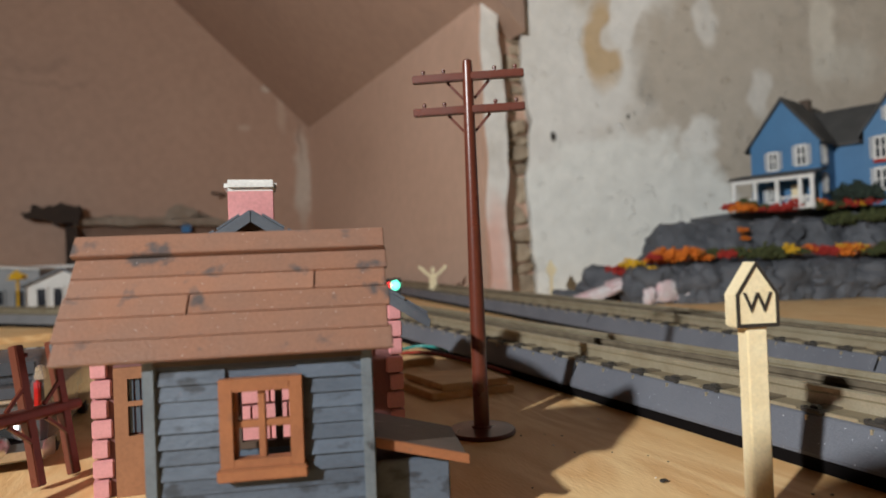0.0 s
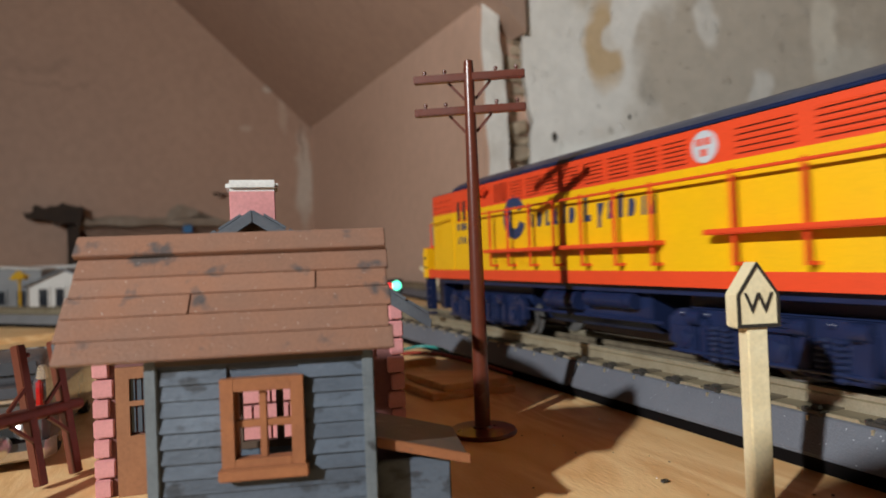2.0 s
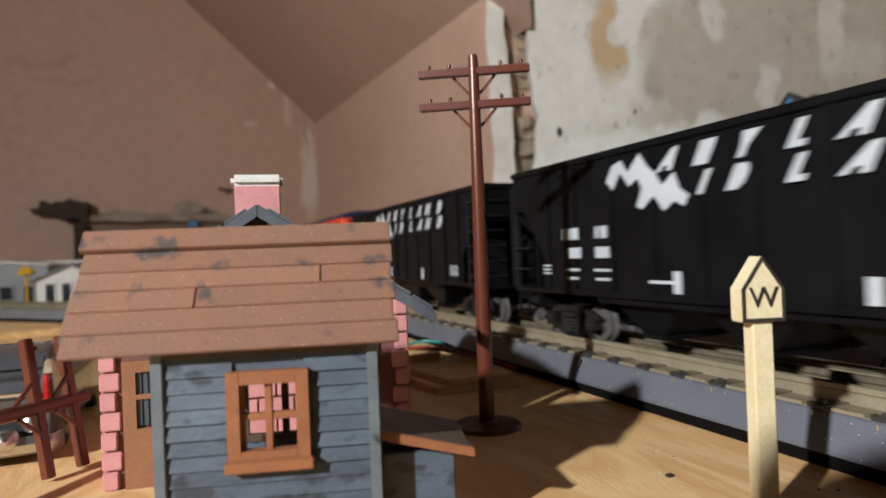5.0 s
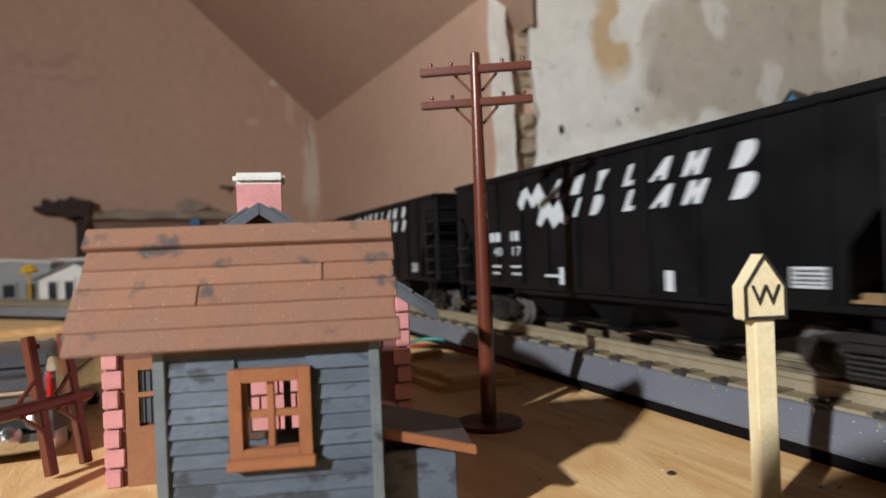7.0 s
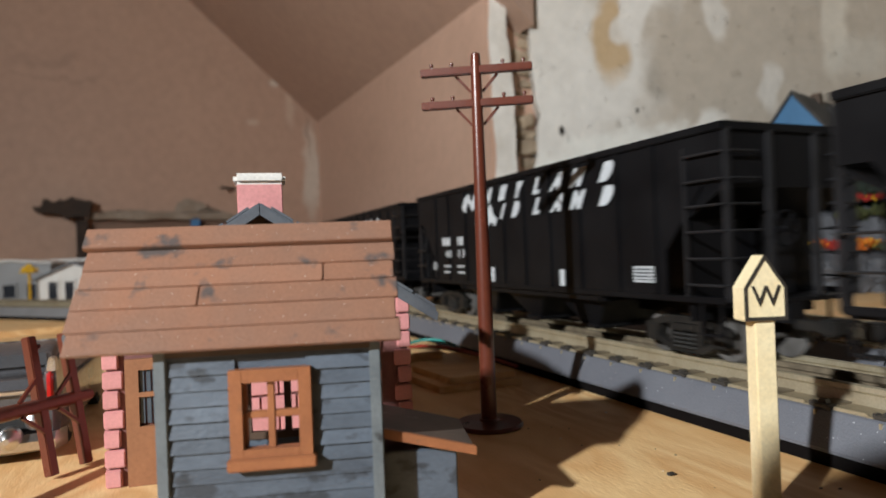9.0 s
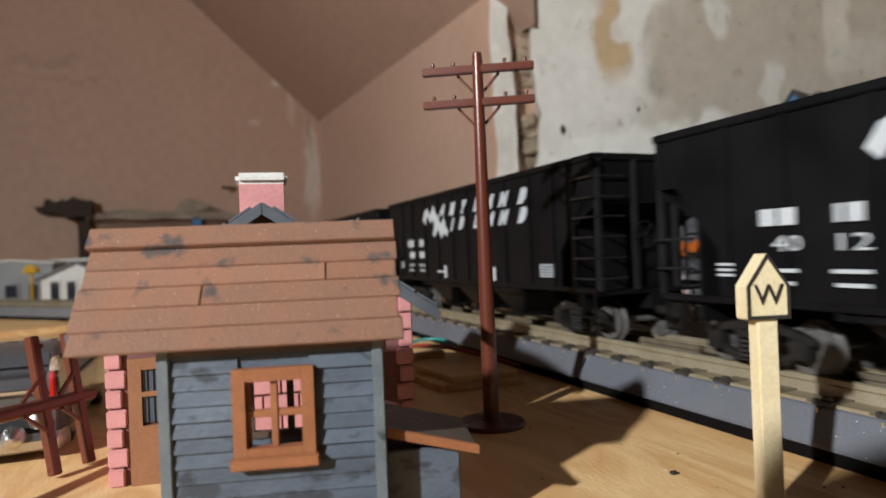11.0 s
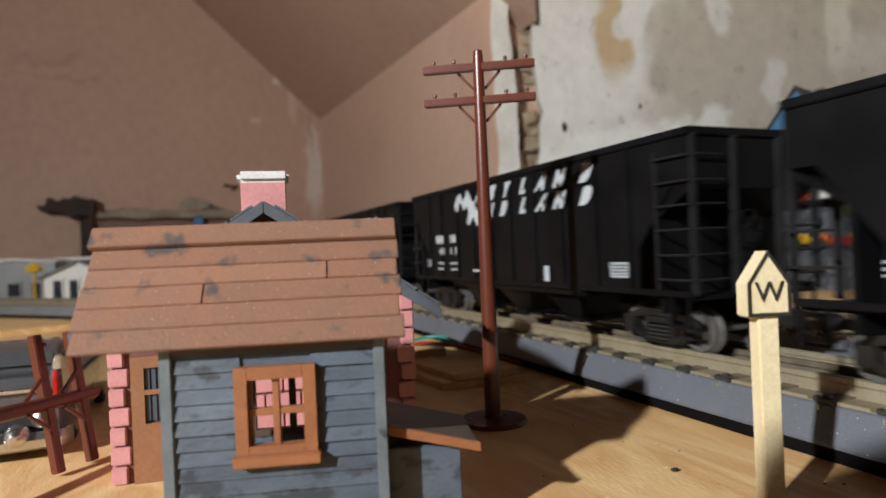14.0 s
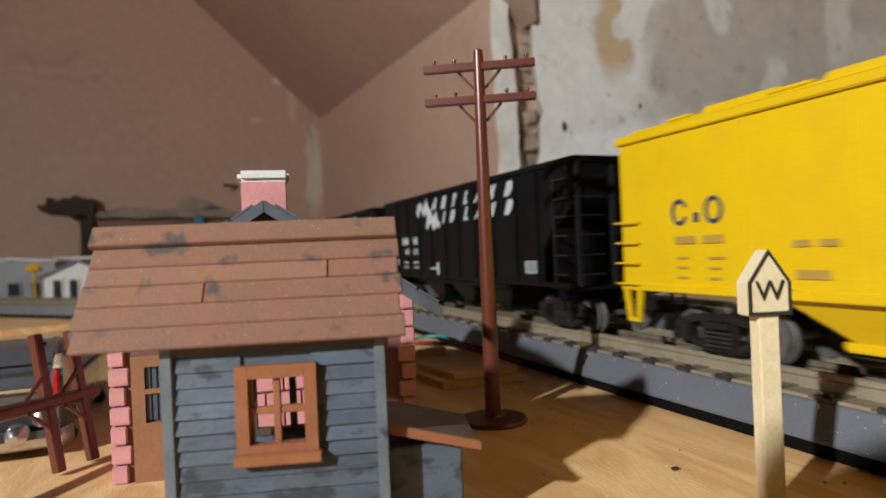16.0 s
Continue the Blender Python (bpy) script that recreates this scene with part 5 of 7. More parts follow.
for s in (-1, 1):
    bm = B()
    loft(bm, [[(s * x, y, z) for x, z in ((0.0175, 0.022), (0.0225, 0.022), (0.0222, zt), (0.0195, zt))] for y, zt in ((-0.001, 0.0318), (0.004, 0.0320), (0.030, 0.0275))])
    fin = part("fin", bm, CARPAINT, car)
    bm = B()
    loft(bm, [[(s * x, y, z) for x, z in ((0.0196, 0.0290), (0.0228, 0.0290), (0.0222, 0.0335), (0.0203, 0.0335))] for y in (-0.0026, 0.0020)])
    part("fin_trim", bm, CHROME, fin, "chrome fin trim", bevel=0.0003)
    bm = B()
    box(bm, s * 0.0205 - 0.0010, s * 0.0205 + 0.0010, -0.0028, 0.0004, 0.0175, 0.0288, bevel=0.0006)
    part("tail_lamp", bm, TAIL, car)
    for y in (0.022, 0.094):
        bm = B()
        lathe(bm, [(0.0050, -0.0025), (0.0078, -0.0022), (0.0082, 0.0), (0.0078, 0.0022), (0.0050, 0.0025)], 28, Matrix.Translation((s * 0.0195, y, 0.0082)) @ Matrix.Rotation(math.pi / 2, 4, "Y"))
        wl = part("wheel", bm, RUBBER, car)
        bm = B()
        lathe(bm, [(0.0048, -0.0028), (0.0050, 0.0), (0.0048, 0.0028)], 20, Matrix.Translation((s * 0.0195, y, 0.0082)) @ Matrix.Rotation(math.pi / 2, 4, "Y"))
        part("hub_cap", bm, CHROME, wl)
bm = B()
loft(bm, [[(x, -0.0015 - yb + dy, z) for dy, z in ((0.0, 0.0032), (-0.0030, 0.0045), (-0.0036, 0.0072), (-0.0012, 0.0094), (0.0015, 0.0086), (0.0015, 0.0042))] for x, yb in ((-0.0240, -0.006), (-0.0220, 0.0), (-0.010, 0.0015), (0.010, 0.0015), (0.0220, 0.0), (0.0240, -0.006))])
bp = part("bumper", bm, CHROME, car, "chrome rear bumper")
for x in (-0.0085, 0.0085):
    bm = B()
    lathe(bm, [(0.0040, 0), (0.0039, 0.002), (0.0028, 0.0045), (0.0010, 0.0060)], 18, Matrix.Translation((x, -0.0035, 0.0088)) @ Matrix.Rotation(math.pi / 2, 4, "X"))
    part("bumper_guard", bm, CHROME, bp)
bm = B()
box(bm, -0.0036, 0.0036, -0.0082, -0.0070, 0.0082, 0.0136, bevel=0.0004)
pl = part("licence_plate", bm, WHITE, bp, "white licence plate")
bm = B()
for k in range(4):
    box(bm, -0.0024 + 0.0013 * k, -0.0015 + 0.0013 * k, -0.0085, -0.0081, 0.0096, 0.0122)
part("plate_bar", bm, PLATE, pl, smooth=False)
bm = B()
loft(bm, [[(x, -0.0012 + dy, z) for dy, z in ((0.0, 0.0218), (-0.0008, 0.0222), (-0.0008, 0.0232), (0.0, 0.0236))] for x in (-0.018, 0.018)])
part("trunk_trim", bm, CHROME, car)
# black band drawn for the shadow between boot lid and bumper
bm = B()
box(bm, -0.0172, 0.0172, -0.0012, 0.0010, 0.0098, 0.0165, bevel=0.0006)
tp = part("tail_panel", bm, RUBBER, car, "black band for the shade under the boot lid")
for s in (-1, 1):
    bm = B()
    lathe(bm, [(0.0028, 0), (0.0026, 0.0012), (0.0014, 0.0020), (0.0005, 0.0022)], 18, Matrix.Translation((s * 0.0152, -0.0010, 0.0128)) @ Matrix.Rotation(math.pi / 2, 4, "X"))
    part("exhaust_bezel", bm, CHROME, tp)


# ---- the train ----
TRAIN = []
ORANGE = mat("orange_paint", (0.72, 0.066, 0.018), (0.68, 0.062, 0.017), rough=0.4, grain=1500, bump=0.05)
YELLOW = mat("yellow_paint", (0.80, 0.445, 0.004), (0.76, 0.42, 0.004), rough=0.4, grain=1500, bump=0.05)
LEMON = mat("lemon_car_paint", (0.70, 0.455, 0.004), (0.66, 0.425, 0.004), rough=0.4, grain=1500, bump=0.08)
NAVY = mat("navy_plastic", (0.013, 0.022, 0.068), (0.008, 0.014, 0.046), rough=0.34, grain=1500, bump=0.1)
CARBLACK = mat("black_car_paint", (0.0042, 0.0042, 0.0050), (0.007, 0.007, 0.008), rough=0.45, spec=0.14, scale=50, grain=1500, bump=0.1)
# black car paint made lighter for the light on end posts and rungs
CARFRAME = mat("lit_black_frame", (0.016, 0.016, 0.018), (0.009, 0.009, 0.010), rough=0.42, spec=0.35, scale=90, grain=1500, bump=0.1)
WHEEL = mat("worn_wheel_steel", (0.145, 0.14, 0.135), (0.075, 0.07, 0.065), rough=0.5, metal=0.3, scale=150, grain=1200)
PRINT = mat("white_print", (0.52, 0.55, 0.58), (0.44, 0.47, 0.50), rough=0.5, grain=1500, bump=0.0)
NAVY_PRINT = mat("navy_print", (0.022, 0.04, 0.10), rough=0.5, grain=1500, bump=0.0)
RED_LENS = glow("red_marker_lens", (1.0, 0.02, 0.10), 6.0)
SIDE = Matrix(((-1, 0, 0, 0), (0, 0, 1, 0), (0, 1, 0, 0), (0, 0, 0, 1)))       # text on the viewer's side


def flat(bm, pts, y, thick=0.00016):
    """A thin printed shape on a car's side; pts are (x, z)."""
    prism(bm, pts, "y", y, y + thick)


def bar(bm, x, z, w, h, y, lean=0.0):
    flat(bm, [(x, z), (x - w, z), (x - w - lean, z + h), (x - lean, z + h)], y)


SHAPES = {
    "slab": [(0, 0), (0, 1), (1, 1), (1, 0)],
    "peak": [(0, 0), (0.58, 1), (0.92, 1), (1, 0), (0.70, 0), (0.66, 0.24), (0.40, 0.24), (0.30, 0)],
    "spike": [(0.20, 0), (0.22, 0.42), (0, 1), (1, 1), (0.62, 0.42), (0.60, 0)],
    "foot": [(0, 0), (0, 1), (0.50, 1), (0.50, 0.24), (1, 0.24), (1, 0)],
    "pair": [(0, 0), (0, 1), (0.34, 1), (0.50, 0.56), (0.68, 1), (1, 1), (1, 0), (0.66, 0), (0.50, 0.44), (0.32, 0)],
    "half": [(0, 0), (0, 1), (0.62, 1), (0.90, 0.84), (1, 0.55), (0.94, 0.24), (0.70, 0)],
}


def block(bm, x, z, w, h, y, kind, lean=0.0):
    """A plain bracket-like shape of a letter's size."""
    flat(bm, [(x - u * w - lean * v, z + v * h) for u, v in SHAPES[kind]], y)


def wheelset(x, r, parent, y=0.0155):
    bm = B()
    for s in (-1, 1):
        m = Matrix.Translation((x, s * y, r)) @ Matrix.Rotation(-s * math.pi / 2, 4, "X")
        lathe(bm, [(r * 1.12, -0.0022), (r * 1.12, -0.0012), (r, -0.0008), (r * 0.985, 0.0020), (r * 0.80, 0.0020), (r * 0.74, 0.0010), (r * 0.36, 0.0010), (r * 0.30, 0.0026), (r * 0.05, 0.0028)], 28, m)
    cyl(bm, (x, -y, r), (x, y, r), 0.0016)
    return part("wheelset", bm, WHEEL, parent)


def freight_truck(parent, xc, r=0.0086):
    root = B()
    box(root, xc - 0.005, xc + 0.005, -0.019, 0.019, 0.0085, 0.0155, bevel=0.0006)
    t = part("truck", root, TRUCK, parent, "dark plastic two-axle truck")
    for s in (-1, 1):
        bm = B()
        y = s * 0.0215
        prism(bm, [(xc - 0.0225, 0.0105), (xc - 0.0225, 0.0125), (xc - 0.017, 0.0146), (xc - 0.008, 0.0166), (xc + 0.008, 0.0166), (xc + 0.017, 0.0146), (xc + 0.0225, 0.0125), (xc + 0.0225, 0.0105), (xc + 0.0165, 0.0118), (xc + 0.0075, 0.0138), (xc - 0.0075, 0.0138), (xc - 0.0165, 0.0118)], "y", y - 0.0013, y + 0.0013)
        prism(bm, [(xc - 0.0165, 0.0060), (xc - 0.0155, 0.0084), (xc - 0.0080, 0.0044), (xc + 0.0080, 0.0044), (xc + 0.0155, 0.0084), (xc + 0.0165, 0.0060), (xc + 0.0085, 0.0022), (xc - 0.0085, 0.0022)], "y", y - 0.0013, y + 0.0013)
        for dx in (-0.0072, 0.0072):
            box(bm, xc + dx - 0.0012, xc + dx + 0.0012, y - 0.0012, y + 0.0012, 0.0030, 0.0150)
        for dx in (-0.0175, 0.0175):
            box(bm, xc + dx - 0.0034, xc + dx + 0.0034, y - 0.0026, y + 0.0026, 0.0055, 0.0122, bevel=0.0005)
        for dx in (-0.0045, -0.0015, 0.0015, 0.0045):
            for k in range(4):
                lathe(bm, [(0.0011, 0.0036 + 0.0017 * k), (0.0014, 0.0042 + 0.0017 * k), (0.0011, 0.0049 + 0.0017 * k)], 10, Matrix.Translation((xc + dx, y + s * 0.0014, 0)))
        box(bm, xc - 0.0062, xc + 0.0062, y - 0.0024, y + 0.0026, 0.0108, 0.0135, bevel=0.0004)
        part("side_frame", bm, TRUCK, t, bevel=0.0)
    wheelset(xc - 0.0175, r, t)
    wheelset(xc + 0.0175, r, t)
    return t


def coupler(parent, x, sx, material, z=0.0145):
    bm = B()
    box(bm, min(x, x + sx * 0.013), max(x, x + sx * 0.013), -0.002, 0.002, z - 0.0018, z + 0.0018, bevel=0.0004)
    box(bm, min(x + sx * 0.010, x + sx * 0.0165), max(x + sx * 0.010, x + sx * 0.0165), -0.0045, 0.0030, z - 0.0030, z + 0.0030, bevel=0.0008)
    part("coupler", bm, material, parent)


# letter-sized slanted blocks stand for the two-line company name, a zigzag for its emblem
HOP_F, HOP_R, HOP_Y = -0.0040, -0.2970, 0.0340


def hopper(number, name_z):
    h = thing("hopper_car", on_line(0, LINE_N, RAIL_Z), "black three-bay open hopper car with white markings, on the track", "hopper car", "hopper cars of the train")
    F, R, Y = HOP_F, HOP_R, HOP_Y
    prof = [(F, 0.086), (R, 0.086), (R, 0.0665), (R + 0.0095, 0.0665), (R + 0.0290, 0.0425), (R + 0.0290, 0.0255), (F - 0.0290, 0.0255), (F - 0.0290, 0.0425), (F - 0.0095, 0.0665), (F, 0.0665)]
    for s in (1, -1):
        bm = B()
        prism(bm, prof, "y", s * Y - 0.0006, s * Y + 0.0006)
        sd = part("side_sheet", bm, CARBLACK, h, smooth=False)
        xs = [0.0375, 0.060, 0.0875, 0.113, 0.1385, 0.1615, 0.187, 0.2125, 0.240, 0.2625]
        for x in xs:
            bm = B()
            box(bm, -x - 0.0014, -x + 0.0014, s * Y + s * 0.0004 if s > 0 else s * Y - 0.0016, s * Y + 0.0016 if s > 0 else s * Y - 0.0004, 0.0262, 0.0850)
            part("side_post", bm, CARBLACK, sd, smooth=False, bevel=0.0003)
        bm = B()
        box(bm, R - 0.001, F + 0.001, s * Y - 0.0017, s * Y + 0.0019, 0.0850, 0.0880, bevel=0.0004)
        part("top_chord", bm, CARBLACK, sd)
        bm = B()
        box(bm, R, F, s * Y - 0.0015, s * Y + 0.0013, 0.0238, 0.0262, bevel=0.0003)
        part("side_sill", bm, CARBLACK, sd)
    # floor, slope sheets and bays
    for x0, x1 in ((F, F - 0.075), (R, R + 0.075)):
        bm = B()
        v = [bm.verts.new(p) for p in ((x0, -Y, 0.0665), (x0, Y, 0.0665), (x1, Y, 0.022), (x1, -Y, 0.022), (x0, -Y, 0.0650), (x0, Y, 0.0650), (x1, Y, 0.0205), (x1, -Y, 0.0205))]
        for q in ((0, 1, 2, 3), (7, 6, 5, 4), (0, 4, 5, 1), (1, 5, 6, 2), (2, 6, 7, 3), (3, 7, 4, 0)):
            bm.faces.new([v[i] for i in q])
        part("slope_sheet", bm, CARBLACK, h, smooth=False)
    bm = B()
    box(bm, R + 0.07, F - 0.07, -Y + 0.001, Y - 0.001, 0.021, 0.023)
    box(bm, R, F, -0.004, 0.004, 0.015, 0.0225)
    part("centre_sill", bm, CARBLACK, h, smooth=False)
    # added black plates keep the end gaps dark by hiding the lit table
    for x, sx in ((F, -1), (R, 1)):
        bm = B()
        prism(bm, [(x + sx * 0.037, 0.0222), (x + sx * 0.013, 0.0222), (x + sx * 0.013, 0.0580), (x + sx * 0.037, 0.0438)], "y", -0.0010, 0.0010)
        part("gap_dark_plate_long", bm, CARBLACK, h, smooth=False)
    for xb in (F - 0.0185, R + 0.0185):
        bm = B()
        box(bm, xb - 0.0010, xb + 0.0010, -Y + 0.0015, Y - 0.0015, 0.0165, 0.0545)
        part("gap_dark_plate_cross", bm, CARBLACK, h, smooth=False)
    for xc in (-0.098, -0.150, -0.202):
        bm = B()
        v = []
        for z, w, d in ((0.0245, 0.0235, 0.030), (0.0075, 0.0060, 0.022)):
            for sx, sy in ((-1, -1), (1, -1), (1, 1), (-1, 1)):
                v.append(bm.verts.new((xc + sx * w, sy * d, z)))
        for q in ((0, 1, 2, 3), (7, 6, 5, 4), (0, 4, 5, 1), (1, 5, 6, 2), (2, 6, 7, 3), (3, 7, 4, 0)):
            bm.faces.new([v[i] for i in q])
        box(bm, xc - 0.0072, xc + 0.0072, -0.024, 0.024, 0.0060, 0.0080)
        part("discharge_bay", bm, CARBLACK, h, smooth=False, bevel=0.0005)
    # ends: wall, posts, ladders, platform
    for x, sx in ((F, 1), (R, -1)):
        bm = B()
        box(bm, min(x, x - sx * 0.0012), max(x, x - sx * 0.0012), -Y, Y, 0.0660, 0.0870)
        en = part("end_sheet", bm, CARBLACK, h, smooth=False)
        for y in (-Y + 0.0012, -0.012, 0.012, Y - 0.0012):
            bm = B()
            box(bm, min(x - sx * 0.0012, x + sx * 0.0014), max(x - sx * 0.0012, x + sx * 0.0014), y - 0.0013, y + 0.0013, 0.0245, 0.0860, bevel=0.0003)
            part("end_post", bm, CARFRAME, en)
        bm = B()
        box(bm, min(x, x - sx * 0.026), max(x, x - sx * 0.026), -Y + 0.0015, Y - 0.0015, 0.0225, 0.0242, bevel=0.0003)
        part("end_platform", bm, CARBLACK, en)
        bm = B()
        box(bm, min(x, x + sx * 0.0012), max(x, x + sx * 0.0012), -Y - 0.0008, Y + 0.0008, 0.0850, 0.0882, bevel=0.0003)
        part("end_chord", bm, CARBLACK, en)
        for s in (1, -1):
            if sx > 0 and s > 0:
                zs, w = (0.036, 0.047), 0.017
            else:
                zs, w = (0.0305, 0.0400, 0.0497, 0.0590, 0.0680, 0.0775), 0.0165
            for z in zs:
                bm = B()
                yy = s * (Y + 0.0022)
                cyl(bm, (x, yy, z), (x - sx * w, yy, z), 0.00055, n=6)
                cyl(bm, (x - sx * w, yy, z), (x - sx * w, s * Y, z), 0.00055, n=6)
                cyl(bm, (x, yy, z), (x, s * Y * 0.98, z), 0.00055, n=6)
                part("ladder_rung", bm, CARFRAME, en)
            if not (sx > 0 and s > 0):
                for z in zs:
                    bm = B()
                    xx = x + sx * 0.0024
                    cyl(bm, (xx, s * (Y - 0.0005), z), (xx, s * (Y - 0.0145), z), 0.00055, n=6)
                    cyl(bm, (xx, s * (Y - 0.0145), z), (x, s * (Y - 0.0145), z), 0.00055, n=6)
                    part("ladder_rung", bm, CARFRAME, en)
                for y in (Y + 0.0012,):
                    bm = B()
                    box(bm, min(x - sx * w, x - sx * (w + 0.0012)), max(x - sx * w, x - sx * (w + 0.0012)), s * y - 0.0006, s * y + 0.0006, 0.026, 0.081)
                    part("ladder_rail", bm, CARFRAME, en)
            bm = B()
            for dx in (0.002, 0.011):
                box(bm, min(x - sx * dx, x - sx * (dx + 0.0012)), max(x - sx * dx, x - sx * (dx + 0.0012)), s * Y - 0.0004, s * Y + 0.0006, 0.0125, 0.0250)
            box(bm, min(x - sx * 0.002, x - sx * 0.0122), max(x - sx * 0.002, x - sx * 0.0122), s * Y - 0.0010, s * Y + 0.0008, 0.0120, 0.0130)
            part("sill_step", bm, CARBLACK, en, smooth=False)
        coupler(h, x, sx, TRUCK)
        if sx < 0:
            bm = B()
            m = Matrix.Translation((x - 0.0045, 0.010, 0.050)) @ Matrix.Rotation(math.pi / 2, 4, "Y")
            for k in range(24):
                a, b = 2 * math.pi * k / 24, 2 * math.pi * (k + 1) / 24
                cyl(bm, m @ Vector((0.0062 * math.cos(a), 0.0062 * math.sin(a), 0)), m @ Vector((0.0062 * math.cos(b), 0.0062 * math.sin(b), 0)), 0.0005, n=6)
            for k in range(5):
                a = 2 * math.pi * k / 5
                cyl(bm, m @ Vector((0, 0, 0)), m @ Vector((0.0062 * math.cos(a), 0.0062 * math.sin(a), 0)), 0.00055, n=6)
            cyl(bm, (x - 0.006, 0.010, 0.050), (x + 0.0005, 0.010, 0.050), 0.0009, n=8)
            part("brake_wheel", bm, CARBLACK, h)
    freight_truck(h, F - 0.0325)
    freight_truck(h, R + 0.0325)
    # printed markings
    y = Y + 0.0017
    top = ((0.1165, 0.0085, "peak"), (0.1355, 0.0070, "slab"), (0.1535, 0.0072, "spike"), (0.1735, 0.0062, "foot"), (0.1895, 0.0092, "peak"), (0.2070, 0.0088, "pair"), (0.2295, 0.0076, "half"))
    low = ((0.1370, 0.0028, "slab"), (0.1500, 0.0068, "half"), (0.1730, 0.0062, "foot"), (0.1895, 0.0092, "peak"), (0.2065, 0.0088, "pair"), (0.2290, 0.0076, "half"))
    for z0, row in ((name_z, top), (name_z - 0.0105, low)):
        for x, w, kind in row:
            bm = B()
            block(bm, -x, z0, w, 0.0086, y, kind, 0.0048)
            part("name_block", bm, PRINT, h, "white slanted letter-sized block", smooth=False)
    bm = B()
    zig = [(0.0862, 0.0740), (0.0905, 0.0805), (0.0960, 0.0822), (0.1005, 0.0765), (0.1075, 0.0835), (0.1120, 0.0775), (0.1160, 0.0745), (0.1200, 0.0690), (0.1262, 0.0735), (0.1290, 0.0670), (0.1335, 0.0640), (0.1310, 0.0600), (0.1262, 0.0625), (0.1205, 0.0590), (0.1150, 0.0655), (0.1085, 0.0605), (0.1050, 0.0622), (0.1085, 0.0690), (0.1060, 0.0735), (0.1010, 0.0705), (0.0955, 0.0770), (0.0905, 0.0700)]
    flat(bm, [(-a, b + name_z - 0.0742) for a, b in zig], y)
    part("emblem", bm, PRINT, h, "white zigzag emblem", smooth=False)
    for x, z, w, hh in ((0.0515, 0.0500, 0.0058, 0.0054), (0.0585, 0.0500, 0.0058, 0.0054), (0.0768, 0.0500, 0.0022, 0.0054), (0.0804, 0.0500, 0.0050, 0.0054), (0.0335, 0.0372, 0.0068, 0.0009), (0.0335, 0.0353, 0.0068, 0.0009), (0.0335, 0.0335, 0.0068, 0.0009), (0.0535, 0.0352, 0.0110, 0.0012), (0.0535, 0.0312, 0.0095, 0.0012), (0.0755, 0.0352, 0.0115, 0.0012), (0.0765, 0.0312, 0.0100, 0.0012), (0.1110, 0.0308, 0.0130, 0.0013), (0.1240, 0.0272, 0.0040, 0.0086), (0.1965, 0.0272, 0.0044, 0.0080)):
        bm = B()
        bar(bm, -x, z, w, hh, y)
        part("stencil_bar", bm, PRINT, h, "white stencil line", smooth=False)
    for k in range(5):
        bm = B()
        bar(bm, -0.2505, 0.0306 + 0.00142 * k, 0.0120, 0.0006 if k not in (0, 4) else 0.0009, y)
        part("panel_rule", bm, PRINT, h, "white rule of the service panel", smooth=False)
    for dx in (0.0, 0.0022, 0.0058, 0.0092, 0.0114):
        bm = B()
        bar(bm, -0.2505 - dx, 0.0306, 0.0007, 0.0064, y)
        part("panel_rule", bm, PRINT, h, "white rule of the service panel", smooth=False)
    if number:
        text_part(number[:2], 0.0072, PRINT, h, Matrix.Translation((-0.0610, y, 0.0440)) @ SIDE, "car_number", width=0.0100)
        text_part(number[2:], 0.0072, PRINT, h, Matrix.Translation((-0.0815, y, 0.0440)) @ SIDE, "car_number", width=0.0095)
    else:
        bm = B()
        bar(bm, -0.0555, 0.0412, 0.0105, 0.0050, y)
        bar(bm, -0.0767, 0.0412, 0.0098, 0.0050, y)
        part("car_number", bm, PRINT, h, smooth=False)
    return h


LOW_NAME, HIGH_NAME = 0.0702, 0.0742          # two batches of lettering, one set lower
for k, (number, name_z) in enumerate((("4007", HIGH_NAME), ("", HIGH_NAME), ("4017", LOW_NAME), ("4013", HIGH_NAME), ("", LOW_NAME), ("4012", LOW_NAME), ("4011", HIGH_NAME), ("4003", HIGH_NAME))):
    TRAIN.append((hopper(number, name_z), 0.381 + 0.334 * k))


